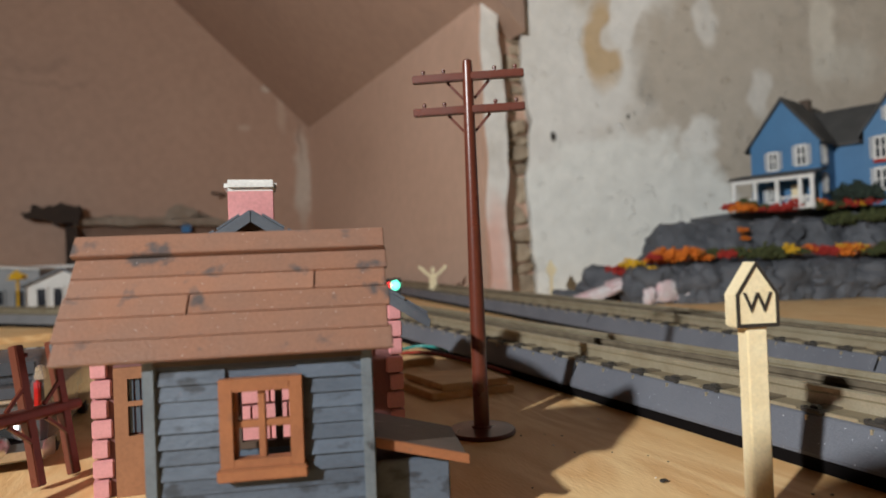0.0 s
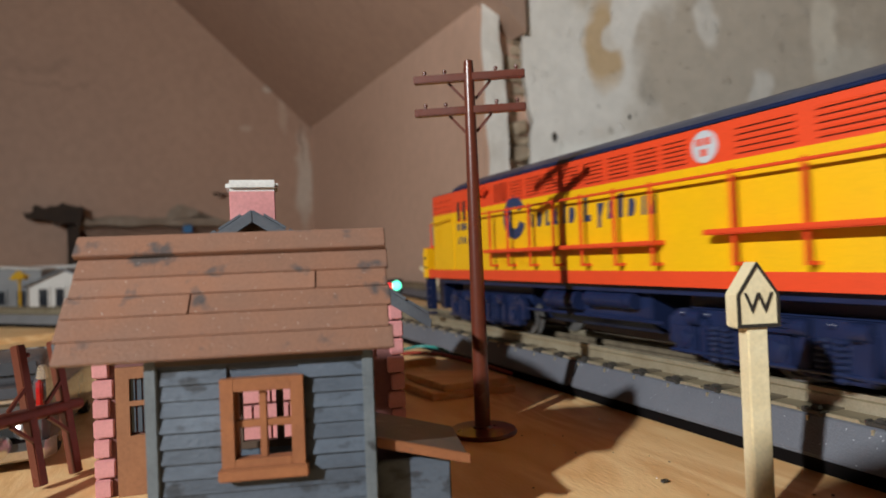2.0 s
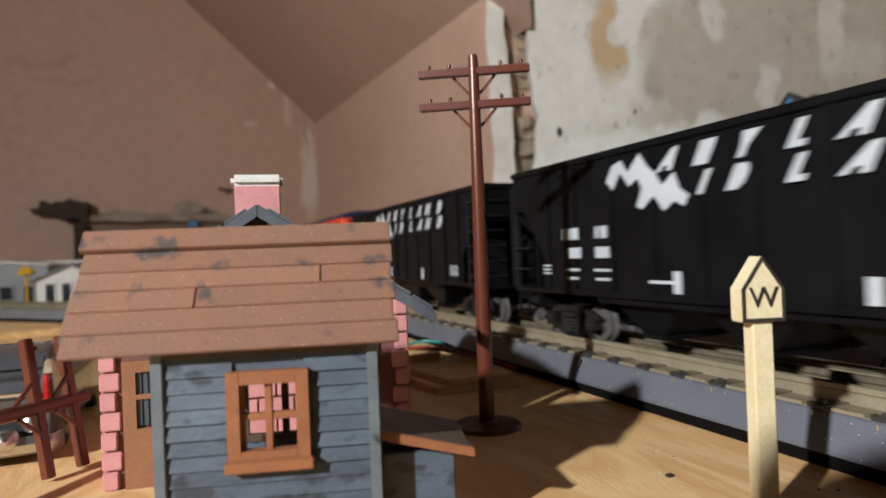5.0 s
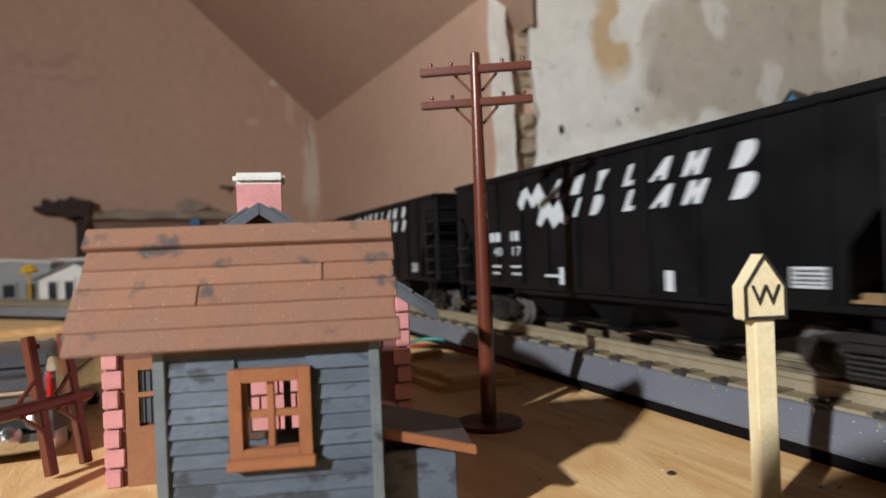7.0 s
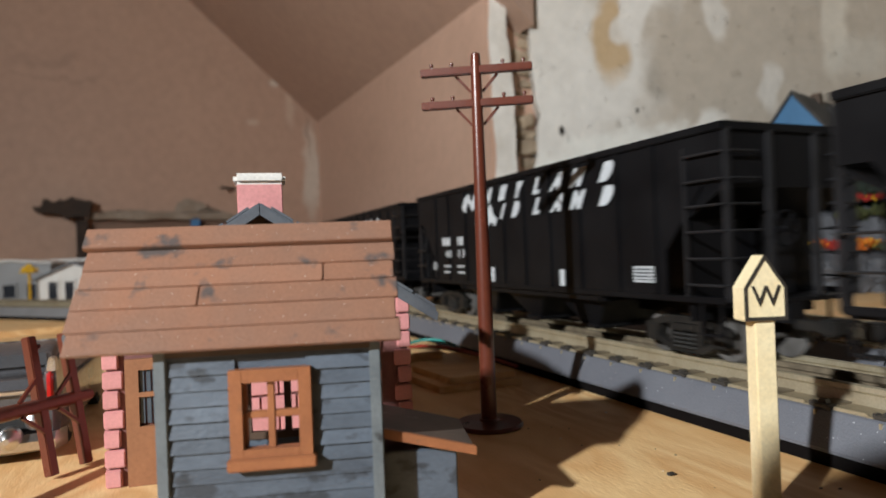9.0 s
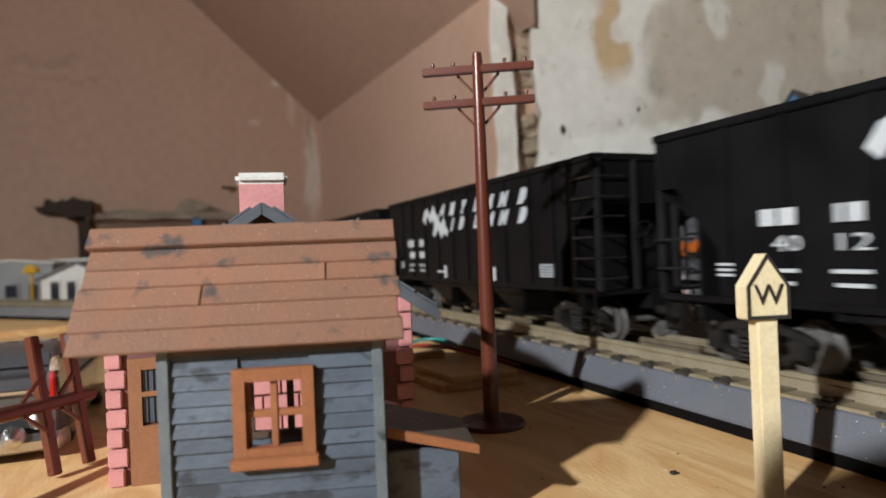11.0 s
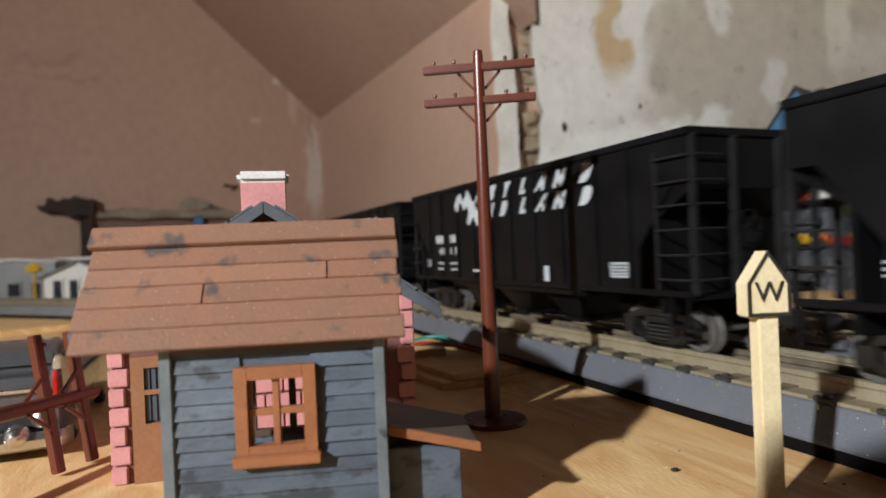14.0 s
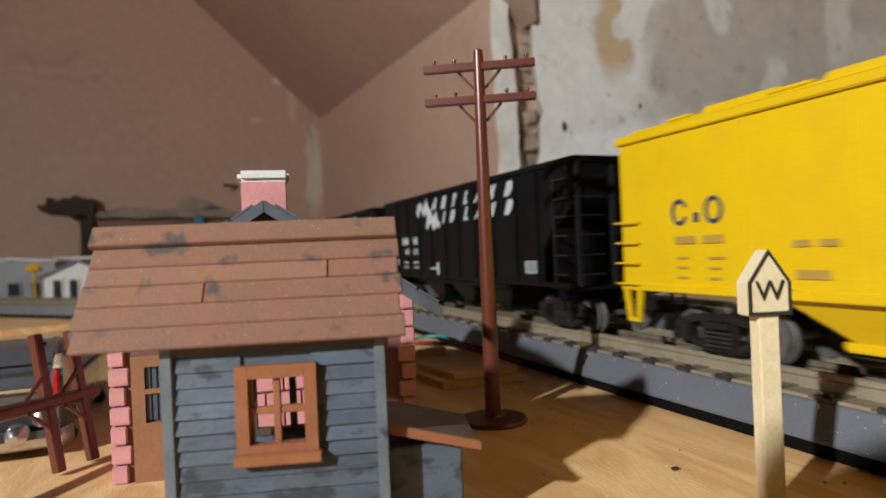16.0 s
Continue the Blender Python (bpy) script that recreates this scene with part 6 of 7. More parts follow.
# ---- the yellow covered hopper ----
def covered_hopper():
    h = thing("covered_hopper_car", on_line(0, LINE_N, RAIL_Z), "bright yellow covered hopper car with blue markings, on the track", "covered hopper")
    L, Y = 0.345, 0.0340
    bm = B()
    prism(bm, [(-Y, 0.0270), (Y, 0.0270), (Y, 0.0885), (Y - 0.003, 0.0900), (0.012, 0.0945), (-0.012, 0.0945), (-Y + 0.003, 0.0900), (-Y, 0.0885)], "x", -L, 0.0)
    part("body", bm, LEMON, h, smooth=False, bevel=0.0005)
    for s in (1, -1):
        bm = B()
        box(bm, -L - 0.0008, 0.0008, s * Y - 0.001, s * Y + 0.0016, 0.0865, 0.0898, bevel=0.0004)
        part("top_chord", bm, LEMON, h)
        bm = B()
        box(bm, -L, 0, s * Y - 0.001, s * Y + 0.0012, 0.0252, 0.0280, bevel=0.0003)
        part("side_sill", bm, LEMON, h)
        for x, sx in ((0, 1), (-L, -1)):
            bm = B()
            for pts in ([(0.0005, 0.0260), (0.0036, 0.0260), (0.0050, 0.0135), (0.0030, 0.0135)], [(0.0092, 0.0260), (0.0122, 0.0260), (0.0102, 0.0135), (0.0082, 0.0135)], [(0.0030, 0.0120), (0.0102, 0.0120), (0.0104, 0.0138), (0.0028, 0.0138)]):
                prism(bm, [(x - sx * a, b) for a, b in pts], "y", s * Y - 0.0008, s * Y + 0.0008)
            part("sill_step", bm, LEMON, h, smooth=False)
            for z in (0.0278, 0.0365, 0.0450, 0.0535):
                bm = B()
                yy = s * (Y + 0.0025)
                cyl(bm, (x + sx * 0.0012, yy, z), (x - sx * 0.0115, yy, z), 0.00045, n=6)
                cyl(bm, (x - sx * 0.0115, yy, z), (x - sx * 0.0115, s * Y, z), 0.00045, n=6)
                cyl(bm, (x + sx * 0.0010, yy, z), (x - sx * 0.0005, s * Y, z), 0.00045, n=6)
                part("ladder_rung", bm, LEMON, h)
        for k in range(9):
            bm = B()
            x = -0.037 * (k + 1) + 0.01
            box(bm, x - 0.0007, x + 0.0007, s * Y if s > 0 else s * Y - 0.0004, s * Y + 0.0004 if s > 0 else s * Y, 0.028, 0.0865)
            part("side_seam", bm, LEMON, h, smooth=False)
    for k in range(6):
        bm = B()
        x = -0.045 - 0.052 * k
        box(bm, x - 0.018, x + 0.018, -0.014, 0.014, 0.0940, 0.0985, bevel=0.0012)
        part("roof_hatch", bm, LEMON, h)
    bm = B()
    for s in (-1, 1):
        box(bm, -L, 0, s * 0.024 - 0.004, s * 0.024 + 0.004, 0.0914, 0.0926, bevel=0.0003)
        for k in range(7):
            x = -0.030 - 0.047 * k
            box(bm, x - 0.006 - 0.003 * (k % 2), x + 0.007, s * 0.024 - 0.0045, s * 0.024 + 0.0045, 0.0924, 0.0938, bevel=0.0004)
    part("roof_walk", bm, LEMON, h, smooth=False)
    for xc in (-0.105, -0.1725, -0.240):
        bm = B()
        v = []
        for z, w, d in ((0.0270, 0.036, 0.033), (0.0110, 0.010, 0.024)):
            for sx, sy in ((-1, -1), (1, -1), (1, 1), (-1, 1)):
                v.append(bm.verts.new((xc + sx * w * 0.93, sy * d, z)))
        for q in ((0, 1, 2, 3), (7, 6, 5, 4), (0, 4, 5, 1), (1, 5, 6, 2), (2, 6, 7, 3), (3, 7, 4, 0)):
            bm.faces.new([v[i] for i in q])
        box(bm, xc - 0.014, xc + 0.014, -0.026, 0.026, 0.0095, 0.0125)
        part("discharge_bay", bm, LEMON, h, smooth=False, bevel=0.0005)
    for x, sx in ((0, 1), (-L, -1)):
        coupler(h, x, sx, TRUCK)
    freight_truck(h, -0.040)
    freight_truck(h, -L + 0.040)
    y = Y + 0.0005
    for xc, first, last in ((-0.0345, 26, 334), (-0.0510, 0, 358)):
        bm = B()
        ring = [radians(first + (last - first) * k / 24) for k in range(25)]
        flat(bm, [(xc - 0.0042 * math.cos(a), 0.0560 + 0.0050 * math.sin(a)) for a in ring] + [(xc - 0.0027 * math.cos(a), 0.0560 + 0.0036 * math.sin(a)) for a in reversed(ring)], y)
        part("emblem_ring", bm, NAVY_PRINT, h, "dark blue ring shape", smooth=False)
    bm = B()
    bar(bm, -0.0415, 0.0520, 0.0026, 0.0034, y)
    part("emblem_dot", bm, NAVY_PRINT, h, smooth=False)
    faded = mat("faded_print", (0.42, 0.27, 0.05), rough=0.6, grain=900)
    for x, z, w, hh in ((0.0320, 0.0440, 0.0100, 0.0040), (0.0455, 0.0440, 0.0095, 0.0040), (0.0325, 0.0382, 0.0055, 0.0012), (0.0325, 0.0345, 0.0055, 0.0012), (0.0325, 0.0308, 0.0055, 0.0012), (0.0480, 0.0382, 0.0075, 0.0012), (0.0480, 0.0345, 0.0055, 0.0012), (0.0480, 0.0308, 0.0055, 0.0012), (0.0690, 0.0282, 0.0120, 0.0010), (0.0820, 0.0420, 0.0060, 0.0030), (0.0910, 0.0420, 0.0060, 0.0030), (0.0830, 0.0320, 0.0110, 0.0040)):
        bm = B()
        bar(bm, -x, z, w, hh * 0.7, y)
        part("stencil_bar", bm, faded, h, "faded stencil line", smooth=False)
    return h


TRAIN.append((covered_hopper(), 0.381 + 0.334 * 8 - 0.0035))


# ---- the diesel ----
def diesel():
    d = thing("diesel_locomotive", on_line(0, LINE_N, RAIL_Z), "orange, yellow and navy six-axle toy diesel locomotive, on the track", "locomotive")
    L, Y = 0.334, 0.0335

    def shell(name, z0, z1, mt, x0=-L, x1=0.0, y=Y, r=0.003):
        bm = B()
        pts = []
        for cx, cy, a0 in ((x1 - r, y - r, 0), (x0 + r, y - r, 90), (x0 + r, -y + r, 180), (x1 - r, -y + r, 270)):
            for k in range(4):
                a = radians(a0 + 30 * k)
                pts.append((cx + r * math.cos(a), cy + r * math.sin(a)))
        prism(bm, pts, "z", z0, z1)
        return part(name, bm, mt, d)

    shell("lower_stripe", 0.0318, 0.0378, ORANGE, -L + 0.0140, 0.0095, Y + 0.0003, 0.0006)
    ys = shell("yellow_hood", 0.0378, 0.0757, YELLOW)
    up = shell("orange_hood", 0.0757, 0.0893, ORANGE)
    bm = B()
    prism(bm, [(-Y - 0.0004, 0.0890), (Y + 0.0004, 0.0890), (Y + 0.0002, 0.0908), (Y - 0.004, 0.0936), (0.022, 0.0966), (0.010, 0.0985), (-0.010, 0.0985), (-0.022, 0.0966), (-Y + 0.004, 0.0936), (-Y - 0.0002, 0.0908)], "x", -L + 0.0130, -0.037)
    rf = part("roof", bm, NAVY, d, bevel=0.0006)
    bm = B()
    for k in range(6):
        c0, c1 = math.cos(radians(15 * k)), math.cos(radians(15 * k + 15))
        x0, x1 = -L + 0.0130 - 0.0125 * math.sin(radians(15 * k)), -L + 0.0130 - 0.0125 * math.sin(radians(15 * k + 15))
        ring = [(-Y + 0.0002, 0.0890), (Y - 0.0002, 0.0890), (Y - 0.0002, 0.0905), (Y - 0.004, 0.0934), (0.022, 0.0964), (0.010, 0.0983), (-0.010, 0.0983), (-0.022, 0.0964), (-Y + 0.004, 0.0934), (-Y + 0.0002, 0.0905)]
        a = [bm.verts.new((x0, yq, 0.0890 + (zq - 0.0890) * (0.25 + 0.75 * c0))) for yq, zq in ring]
        b = [bm.verts.new((x1, yq, 0.0890 + (zq - 0.0890) * (0.25 + 0.75 * c1))) for yq, zq in ring]
        for q in range(10):
            bm.faces.new((a[q], a[(q + 1) % 10], b[(q + 1) % 10], b[q]))
        if k == 5:
            bm.faces.new(b)
    bmesh.ops.remove_doubles(bm, verts=bm.verts, dist=0.00001)
    bmesh.ops.recalc_face_normals(bm, faces=bm.faces)
    part("roof_end", bm, NAVY, rf, "rounded navy roof end")
    bm = B()
    prism(bm, [(-Y, 0.0888), (Y, 0.0888), (Y - 0.003, 0.0904), (0.014, 0.0920), (-0.014, 0.0920), (-Y + 0.003, 0.0904)], "x", -0.0372, 0.0003)
    part("nose_roof", bm, NAVY, d, bevel=0.0006)
    for x in (-0.262, -0.12, -0.19):
        bm = B()
        lathe(bm, [(0.0045, 0.0975), (0.0050, 0.0982), (0.0050, 0.1012), (0.0040, 0.1016)], 18, Matrix.Translation((x, 0, 0)))
        part("roof_fan", bm, NAVY, rf)
    # louvres
    for s in (1, -1):
        yy = s * Y
        groups = [(-0.0945, 0.0155, 9), (-0.113, 0.013, 6), (-0.130, 0.013, 6), (-0.147, 0.013, 6), (-0.164, 0.013, 6), (-0.181, 0.013, 6), (-0.198, 0.013, 6), (-0.215, 0.013, 6), (-0.231, 0.012, 6), (-0.265, 0.022, 5), (-0.294, 0.022, 5), (-0.006, 0.005, 3), (-0.014, 0.005, 3), (-0.022, 0.005, 3), (-0.030, 0.004, 3)]
        for x, w, n in groups:
            bm = B()
            for k in range(n):
                z = 0.0772 + (0.0105 / n) * k + 0.0004
                h = 0.0105 / n
                prism(bm, [(yy - s * 0.0002, z), (yy + s * 0.0007, z), (yy + s * 0.0006, z + 0.0002), (yy - s * 0.0002, z + h * 0.55)], "x", x - w, x)
            lv = part("louvre", bm, ORANGE, up, smooth=False)
            bm = B()
            for k in range(n):
                z = 0.0772 + (0.0105 / n) * k + 0.0004
                box(bm, x - w + 0.0003, x - 0.0003, min(yy, yy + s * 0.00025), max(yy, yy + s * 0.00025), z - 0.00028, z - 0.00005)
            part("louvre_slot", bm, INK, lv, "dark slots under the louvres", smooth=False)
        for x, w, n, z in ((-0.098, 0.040, 5, 0.0415), (-0.010, 0.006, 6, 0.056)):
            bm = B()
            for k in range(n):
                if w > 0.02:
                    for r_ in range(4):
                        box(bm, x - w * (r_ + 1) / 4 + 0.001, x - w * r_ / 4 - 0.001, min(yy, yy + s * 0.0005), max(yy, yy + s * 0.0005), z + 0.0012 * k, z + 0.0012 * k + 0.0005)
                else:
                    box(bm, x - w, x, min(yy, yy + s * 0.0004), max(yy, yy + s * 0.0004), z + 0.0018 * k, z + 0.0018 * k + 0.0006)
            part("vent", bm, YELLOW, ys, smooth=False)
        for x in (-0.036, -0.064, -0.26, -0.318):
            bm = B()
            box(bm, x - 0.0004, x + 0.0004, min(yy, yy + s * 0.0004), max(yy, yy + s * 0.0004), 0.038, 0.0755)
            part("panel_joint", bm, YELLOW, ys, smooth=False)
        # cab windows
        for x in (-0.0436, -0.0520):
            bm = B()
            box(bm, x - 0.0048, x, min(yy, yy + s * 0.0005), max(yy, yy + s * 0.0005), 0.0690, 0.0825, bevel=0.0002)
            wd = part("cab_window", bm, ORANGE, up, "cab window")
            bm = B()
            box(bm, x - 0.0042, x - 0.0006, min(yy, yy + s * 0.0007), max(yy, yy + s * 0.0007), 0.0698, 0.0818)
            part("pane", bm, INK, wd, smooth=False)
        # cowl and horn behind the cab
        bm = B()
        prism(bm, [(-0.0650, 0.0762), (-0.0718, 0.0762), (-0.0720, 0.0885), (-0.0708, 0.0912), (-0.0680, 0.0918), (-0.0656, 0.0900)], "y", min(yy - s * 0.001, yy + s * 0.0026), max(yy - s * 0.001, yy + s * 0.0026))
        cw = part("cowl", bm, ORANGE, up, smooth=False, bevel=0.0008)
        bm = B()
        yh = yy + s * 0.0038
        cyl(bm, (-0.0700, yh, 0.0872), (-0.0880, yh, 0.0856), 0.0006, 0.0011, n=10)
        cyl(bm, (-0.0700, yh, 0.0850), (-0.0850, yh, 0.0838), 0.0006, 0.0012, n=10)
        cyl(bm, (-0.0880, yh, 0.0856), (-0.0892, yh, 0.0855), 0.0011, 0.0018, n=12)
        cyl(bm, (-0.0850, yh, 0.0838), (-0.0862, yh, 0.0837), 0.0012, 0.0018, n=12)
        box(bm, -0.0742, -0.0724, min(yy, yh), max(yy, yh), 0.0838, 0.0880, bevel=0.0003)
        part("horn", bm, ORANGE, cw)
        # handrails with posts
        yo = s * (Y + 0.0048)
        posts = [-0.0700, -0.0960, -0.1165, -0.139, -0.161, -0.183, -0.206, -0.228, -0.2663, -0.2924, -0.3237]
        bm = B()
        cyl(bm, (-0.0690, yo, 0.0712), (-0.3290, yo, 0.0712), 0.00062, n=8)
        cyl(bm, (-0.3290, yo, 0.0712), (-0.3325, yo, 0.0680), 0.00062, n=8)
        cyl(bm, (-0.3325, yo, 0.0680), (-0.3325, yo, 0.0420), 0.00062, n=8)
        cyl(bm, (-0.0690, yo, 0.0712), (-0.0660, s * Y, 0.0690), 0.00062, n=8)
        hr = part("handrail", bm, ORANGE, d, "orange side handrail")
        for x in posts[1:]:
            bm = B()
            box(bm, x - 0.0007, x + 0.0007, yo - 0.0005, yo + 0.0005, 0.0400, 0.0724, bevel=0.0002)
            box(bm, x - 0.0008, x + 0.0008, min(yo, s * (Y - 0.0005)), max(yo, s * (Y - 0.0005)), 0.0400, 0.0412)
            part("rail_post", bm, ORANGE, hr)
        for x0, x1, z in ((-0.2300, -0.0890, 0.0478), (-0.3230, -0.2550, 0.0505)):
            bm = B()
            box(bm, x0, x1, min(s * (Y - 0.0005), s * (Y + 0.0070)), max(s * (Y - 0.0005), s * (Y + 0.0070)), z, z + 0.0020, bevel=0.0004)
            part("running_board", bm, ORANGE, d)
        bm = B()
        cyl(bm, (-0.006, s * (Y + 0.003), 0.0705), (-0.034, s * (Y + 0.003), 0.0720), 0.00055, n=8)
        for x, z in ((-0.008, 0.0706), (-0.032, 0.0719)):
            cyl(bm, (x, s * (Y + 0.003), z), (x, s * (Y - 0.0003), z), 0.00055, n=8)
        part("grab_iron", bm, YELLOW, d)
    # printed marks on the viewer's side and the far side are plain shapes
    yy = Y + 0.0001
    bm = B()
    xc, zc = -0.1165, 0.0667
    ring = [radians(12 * k - 20) for k in range(4, 31)]
    flat(bm, [(xc - 0.0118 * math.cos(a), zc + 0.0118 * math.sin(a)) for a in ring] + [(xc - 0.0048 * math.cos(a) - 0.0006, zc + 0.0062 * math.sin(a)) for a in reversed(ring)], yy)
    part("emblem", bm, NAVY_PRINT, d, "navy open ring emblem", smooth=False)
    for x, w, h, zb, kind in ((0.1310, 0.0020, 0.0112, 0.0605, "slab"), (0.1342, 0.0020, 0.0070, 0.0605, "slab"), (0.1395, 0.0044, 0.0074, 0.0605, "half"), (0.1475, 0.0038, 0.0076, 0.0605, "foot"), (0.1550, 0.0038, 0.0076, 0.0605, "foot"), (0.1628, 0.0020, 0.0100, 0.0605, "slab"), (0.1675, 0.0046, 0.0074, 0.0605, "half"), (0.1790, 0.0056, 0.0122, 0.0602, "foot"), (0.1885, 0.0050, 0.0108, 0.0570, "spike"), (0.1965, 0.0038, 0.0076, 0.0605, "foot"), (0.2040, 0.0024, 0.0102, 0.0605, "slab"), (0.2095, 0.0044, 0.0074, 0.0605, "half"), (0.2178, 0.0018, 0.0076, 0.0605, "slab"), (0.2210, 0.0018, 0.0076, 0.0605, "slab"), (0.2242, 0.0018, 0.0076, 0.0605, "slab")):
        bm = B()
        block(bm, -x, zb, w, h, yy, kind, 0.0008)
        part("name_block", bm, NAVY_PRINT, d, "navy letter-sized block", smooth=False)
    bm = B()
    for x in (0.0432, 0.0490, 0.0532):
        bar(bm, -x, 0.0635, 0.0032, 0.0042, yy)
    part("mark_block", bm, NAVY_PRINT, d, smooth=False)
    text_part("6700", 0.0062, NAVY_PRINT, d, Matrix.Translation((-0.0498, yy, 0.0565)) @ SIDE, "road_number", width=0.0135)
    bm = B()
    m = Matrix.Translation((-0.2515, yy, 0.0822)) @ Matrix.Rotation(-math.pi / 2, 4, "X")
    lathe(bm, [(0.0058, 0.0), (0.0058, 0.0003), (0.0050, 0.0004)], 28, m)
    rd = part("round_mark", bm, PRINT, d, "round white mark")
    bm = B()
    for dx, dz, w in ((-0.003, 0.0005, 0.0026), (0.0008, 0.0005, 0.0026), (-0.0012, -0.0034, 0.0028)):
        bar(bm, -0.2515 + dx + w, 0.0822 + dz, w, 0.0026, yy + 0.0003)
    part("mark_detail", bm, ORANGE, rd, smooth=False)
    # end platforms, steps, end rails, lights
    for x, sx, deep in ((0.0, 1, 0.0180), (-L, -1, 0.0095)):
        bm = B()
        box(bm, min(x - sx * 0.0060, x + sx * deep), max(x - sx * 0.0060, x + sx * deep), -Y + 0.0002, Y - 0.0002, 0.0320, 0.0345, bevel=0.0004)
        pl = part("end_platform", bm, YELLOW, d)
        for s in (1, -1):
            bm = B()
            xa, xb = x - sx * (0.0138 if sx < 0 else -0.0097), x + sx * (deep + 0.0003)
            box(bm, min(xa, xb), max(xa, xb), min(s * (Y - 0.0085), s * (Y + 0.0006)), max(s * (Y - 0.0085), s * (Y + 0.0006)), 0.0318, 0.0520, bevel=0.0005)
            part("step_box", bm, YELLOW, pl)
            for z in (0.0385, 0.0455):
                bm = B()
                box(bm, min(x + sx * (deep - 0.0070), x + sx * (deep - 0.0012)), max(x + sx * (deep - 0.0070), x + sx * (deep - 0.0012)), min(s * Y, s * (Y + 0.0009)), max(s * Y, s * (Y + 0.0009)), z, z + 0.0013)
                part("step", bm, INK, pl, "dark step opening", smooth=False)
        bm = B()
        xe = x + sx * (deep + 0.0001)
        box(bm, xe - 0.0007, xe + 0.0007, -Y + 0.009, Y - 0.009, 0.0318, 0.0530, bevel=0.0003)
        box(bm, xe - 0.0007, xe + 0.0007, -Y, -Y + 0.009, 0.0318, 0.0536, bevel=0.0003)
        box(bm, xe - 0.0007, xe + 0.0007, Y - 0.009, Y, 0.0318, 0.0536, bevel=0.0003)
        part("end_plate", bm, YELLOW, pl)
        bm = B()
        box(bm, min(xe - 0.003, xe + sx * 0.0025), max(xe - 0.003, xe + sx * 0.0025), -Y + 0.006, Y - 0.006, 0.0530, 0.0550, bevel=0.0004)
        for yq in (-0.022, -0.009, 0.009, 0.022):
            box(bm, min(xe, xe + sx * 0.0016), max(xe, xe + sx * 0.0016), yq - 0.0012, yq + 0.0012, 0.0465, 0.0545, bevel=0.0003)
        er = part("end_beam", bm, ORANGE, pl, "orange end rail beam")
        for s in (1, -1):
            bm = B()
            cyl(bm, (xe, s * 0.027, 0.054), (xe, s * 0.027, 0.0705), 0.0006, n=8)
            cyl(bm, (xe, s * 0.014, 0.054), (xe, s * 0.014, 0.0725), 0.0006, n=8)
            cyl(bm, (xe, s * 0.027, 0.0705), (xe, s * 0.024, 0.0725), 0.0006, n=8)
            cyl(bm, (xe, s * 0.024, 0.0725), (xe, s * 0.006, 0.0725), 0.0006, n=8)
            cyl(bm, (xe, s * 0.030, 0.036), (xe, s * 0.030, 0.054), 0.0008, n=8)
            part("end_rail", bm, ORANGE, er)
        bm = B()
        box(bm, min(x, x + sx * 0.0035), max(x, x + sx * 0.0035), -0.0075, 0.0075, 0.0560, 0.0760, bevel=0.0006)
        ed = part("end_door", bm, ORANGE, d)
        bm = B()
        ring = [radians(12 * k + 24) for k in range(0, 27)]
        xo = x + sx * 0.0036
        prism(bm, [(-sx * 0.0062 * math.cos(a), 0.0660 + 0.0082 * math.sin(a)) for a in ring] + [(-sx * 0.0030 * math.cos(a), 0.0660 + 0.0046 * math.sin(a)) for a in reversed(ring)], "x", min(xo, xo + sx * 0.0002), max(xo, xo + sx * 0.0002))
        part("end_emblem", bm, NAVY_PRINT, ed, "navy open ring emblem", smooth=False)
        for z in (0.0905, 0.0795):
            bm = B()
            mm = Matrix.Translation((x, 0, z)) @ Matrix.Rotation(sx * math.pi / 2, 4, "Y")
            lathe(bm, [(0.0045, -0.004), (0.0045, 0.0030), (0.0036, 0.0045)], 20, mm)
            hl = part("headlight", bm, ORANGE if z < 0.085 else NAVY, d)
            bm = B()
            lathe(bm, [(0.0031, 0.0046), (0.0028, 0.0051), (0.0012, 0.0054)], 20, mm)
            part("lens", bm, CHROME, hl, "clear silvery lens")
        for s in (1, -1):
            bm = B()
            box(bm, min(x, x + sx * 0.0012), max(x, x + sx * 0.0012), s * 0.022 - 0.0060, s * 0.022 + 0.0060, 0.0835, 0.0885, bevel=0.0005)
            nb = part("number_board", bm, ORANGE, d)
            bm = B()
            box(bm, min(x + sx * 0.0008, x + sx * 0.0015), max(x + sx * 0.0008, x + sx * 0.0015), s * 0.022 - 0.0048, s * 0.022 + 0.0048, 0.0845, 0.0876)
            part("board_face", bm, INK, nb, smooth=False)
            bm = B()
            mm = Matrix.Translation((x, s * 0.0265, 0.0800)) @ Matrix.Rotation(sx * math.pi / 2, 4, "Y")
            lathe(bm, [(0.0018, -0.001), (0.0018, 0.0010), (0.0010, 0.0022), (0.0003, 0.0025)], 16, mm)
            part("marker_light", bm, RED_LENS if sx < 0 and s > 0 else CHROME, d, "lit red marker lamp" if sx < 0 and s > 0 else "")
        bm = B()
        box(bm, min(x + sx * (deep - 0.0095), x + sx * deep), max(x + sx * (deep - 0.0095), x + sx * deep), -0.0215, 0.0215, 0.0085, 0.0316, bevel=0.0006)
        pt = part("pilot", bm, NAVY, d, "navy end pilot")
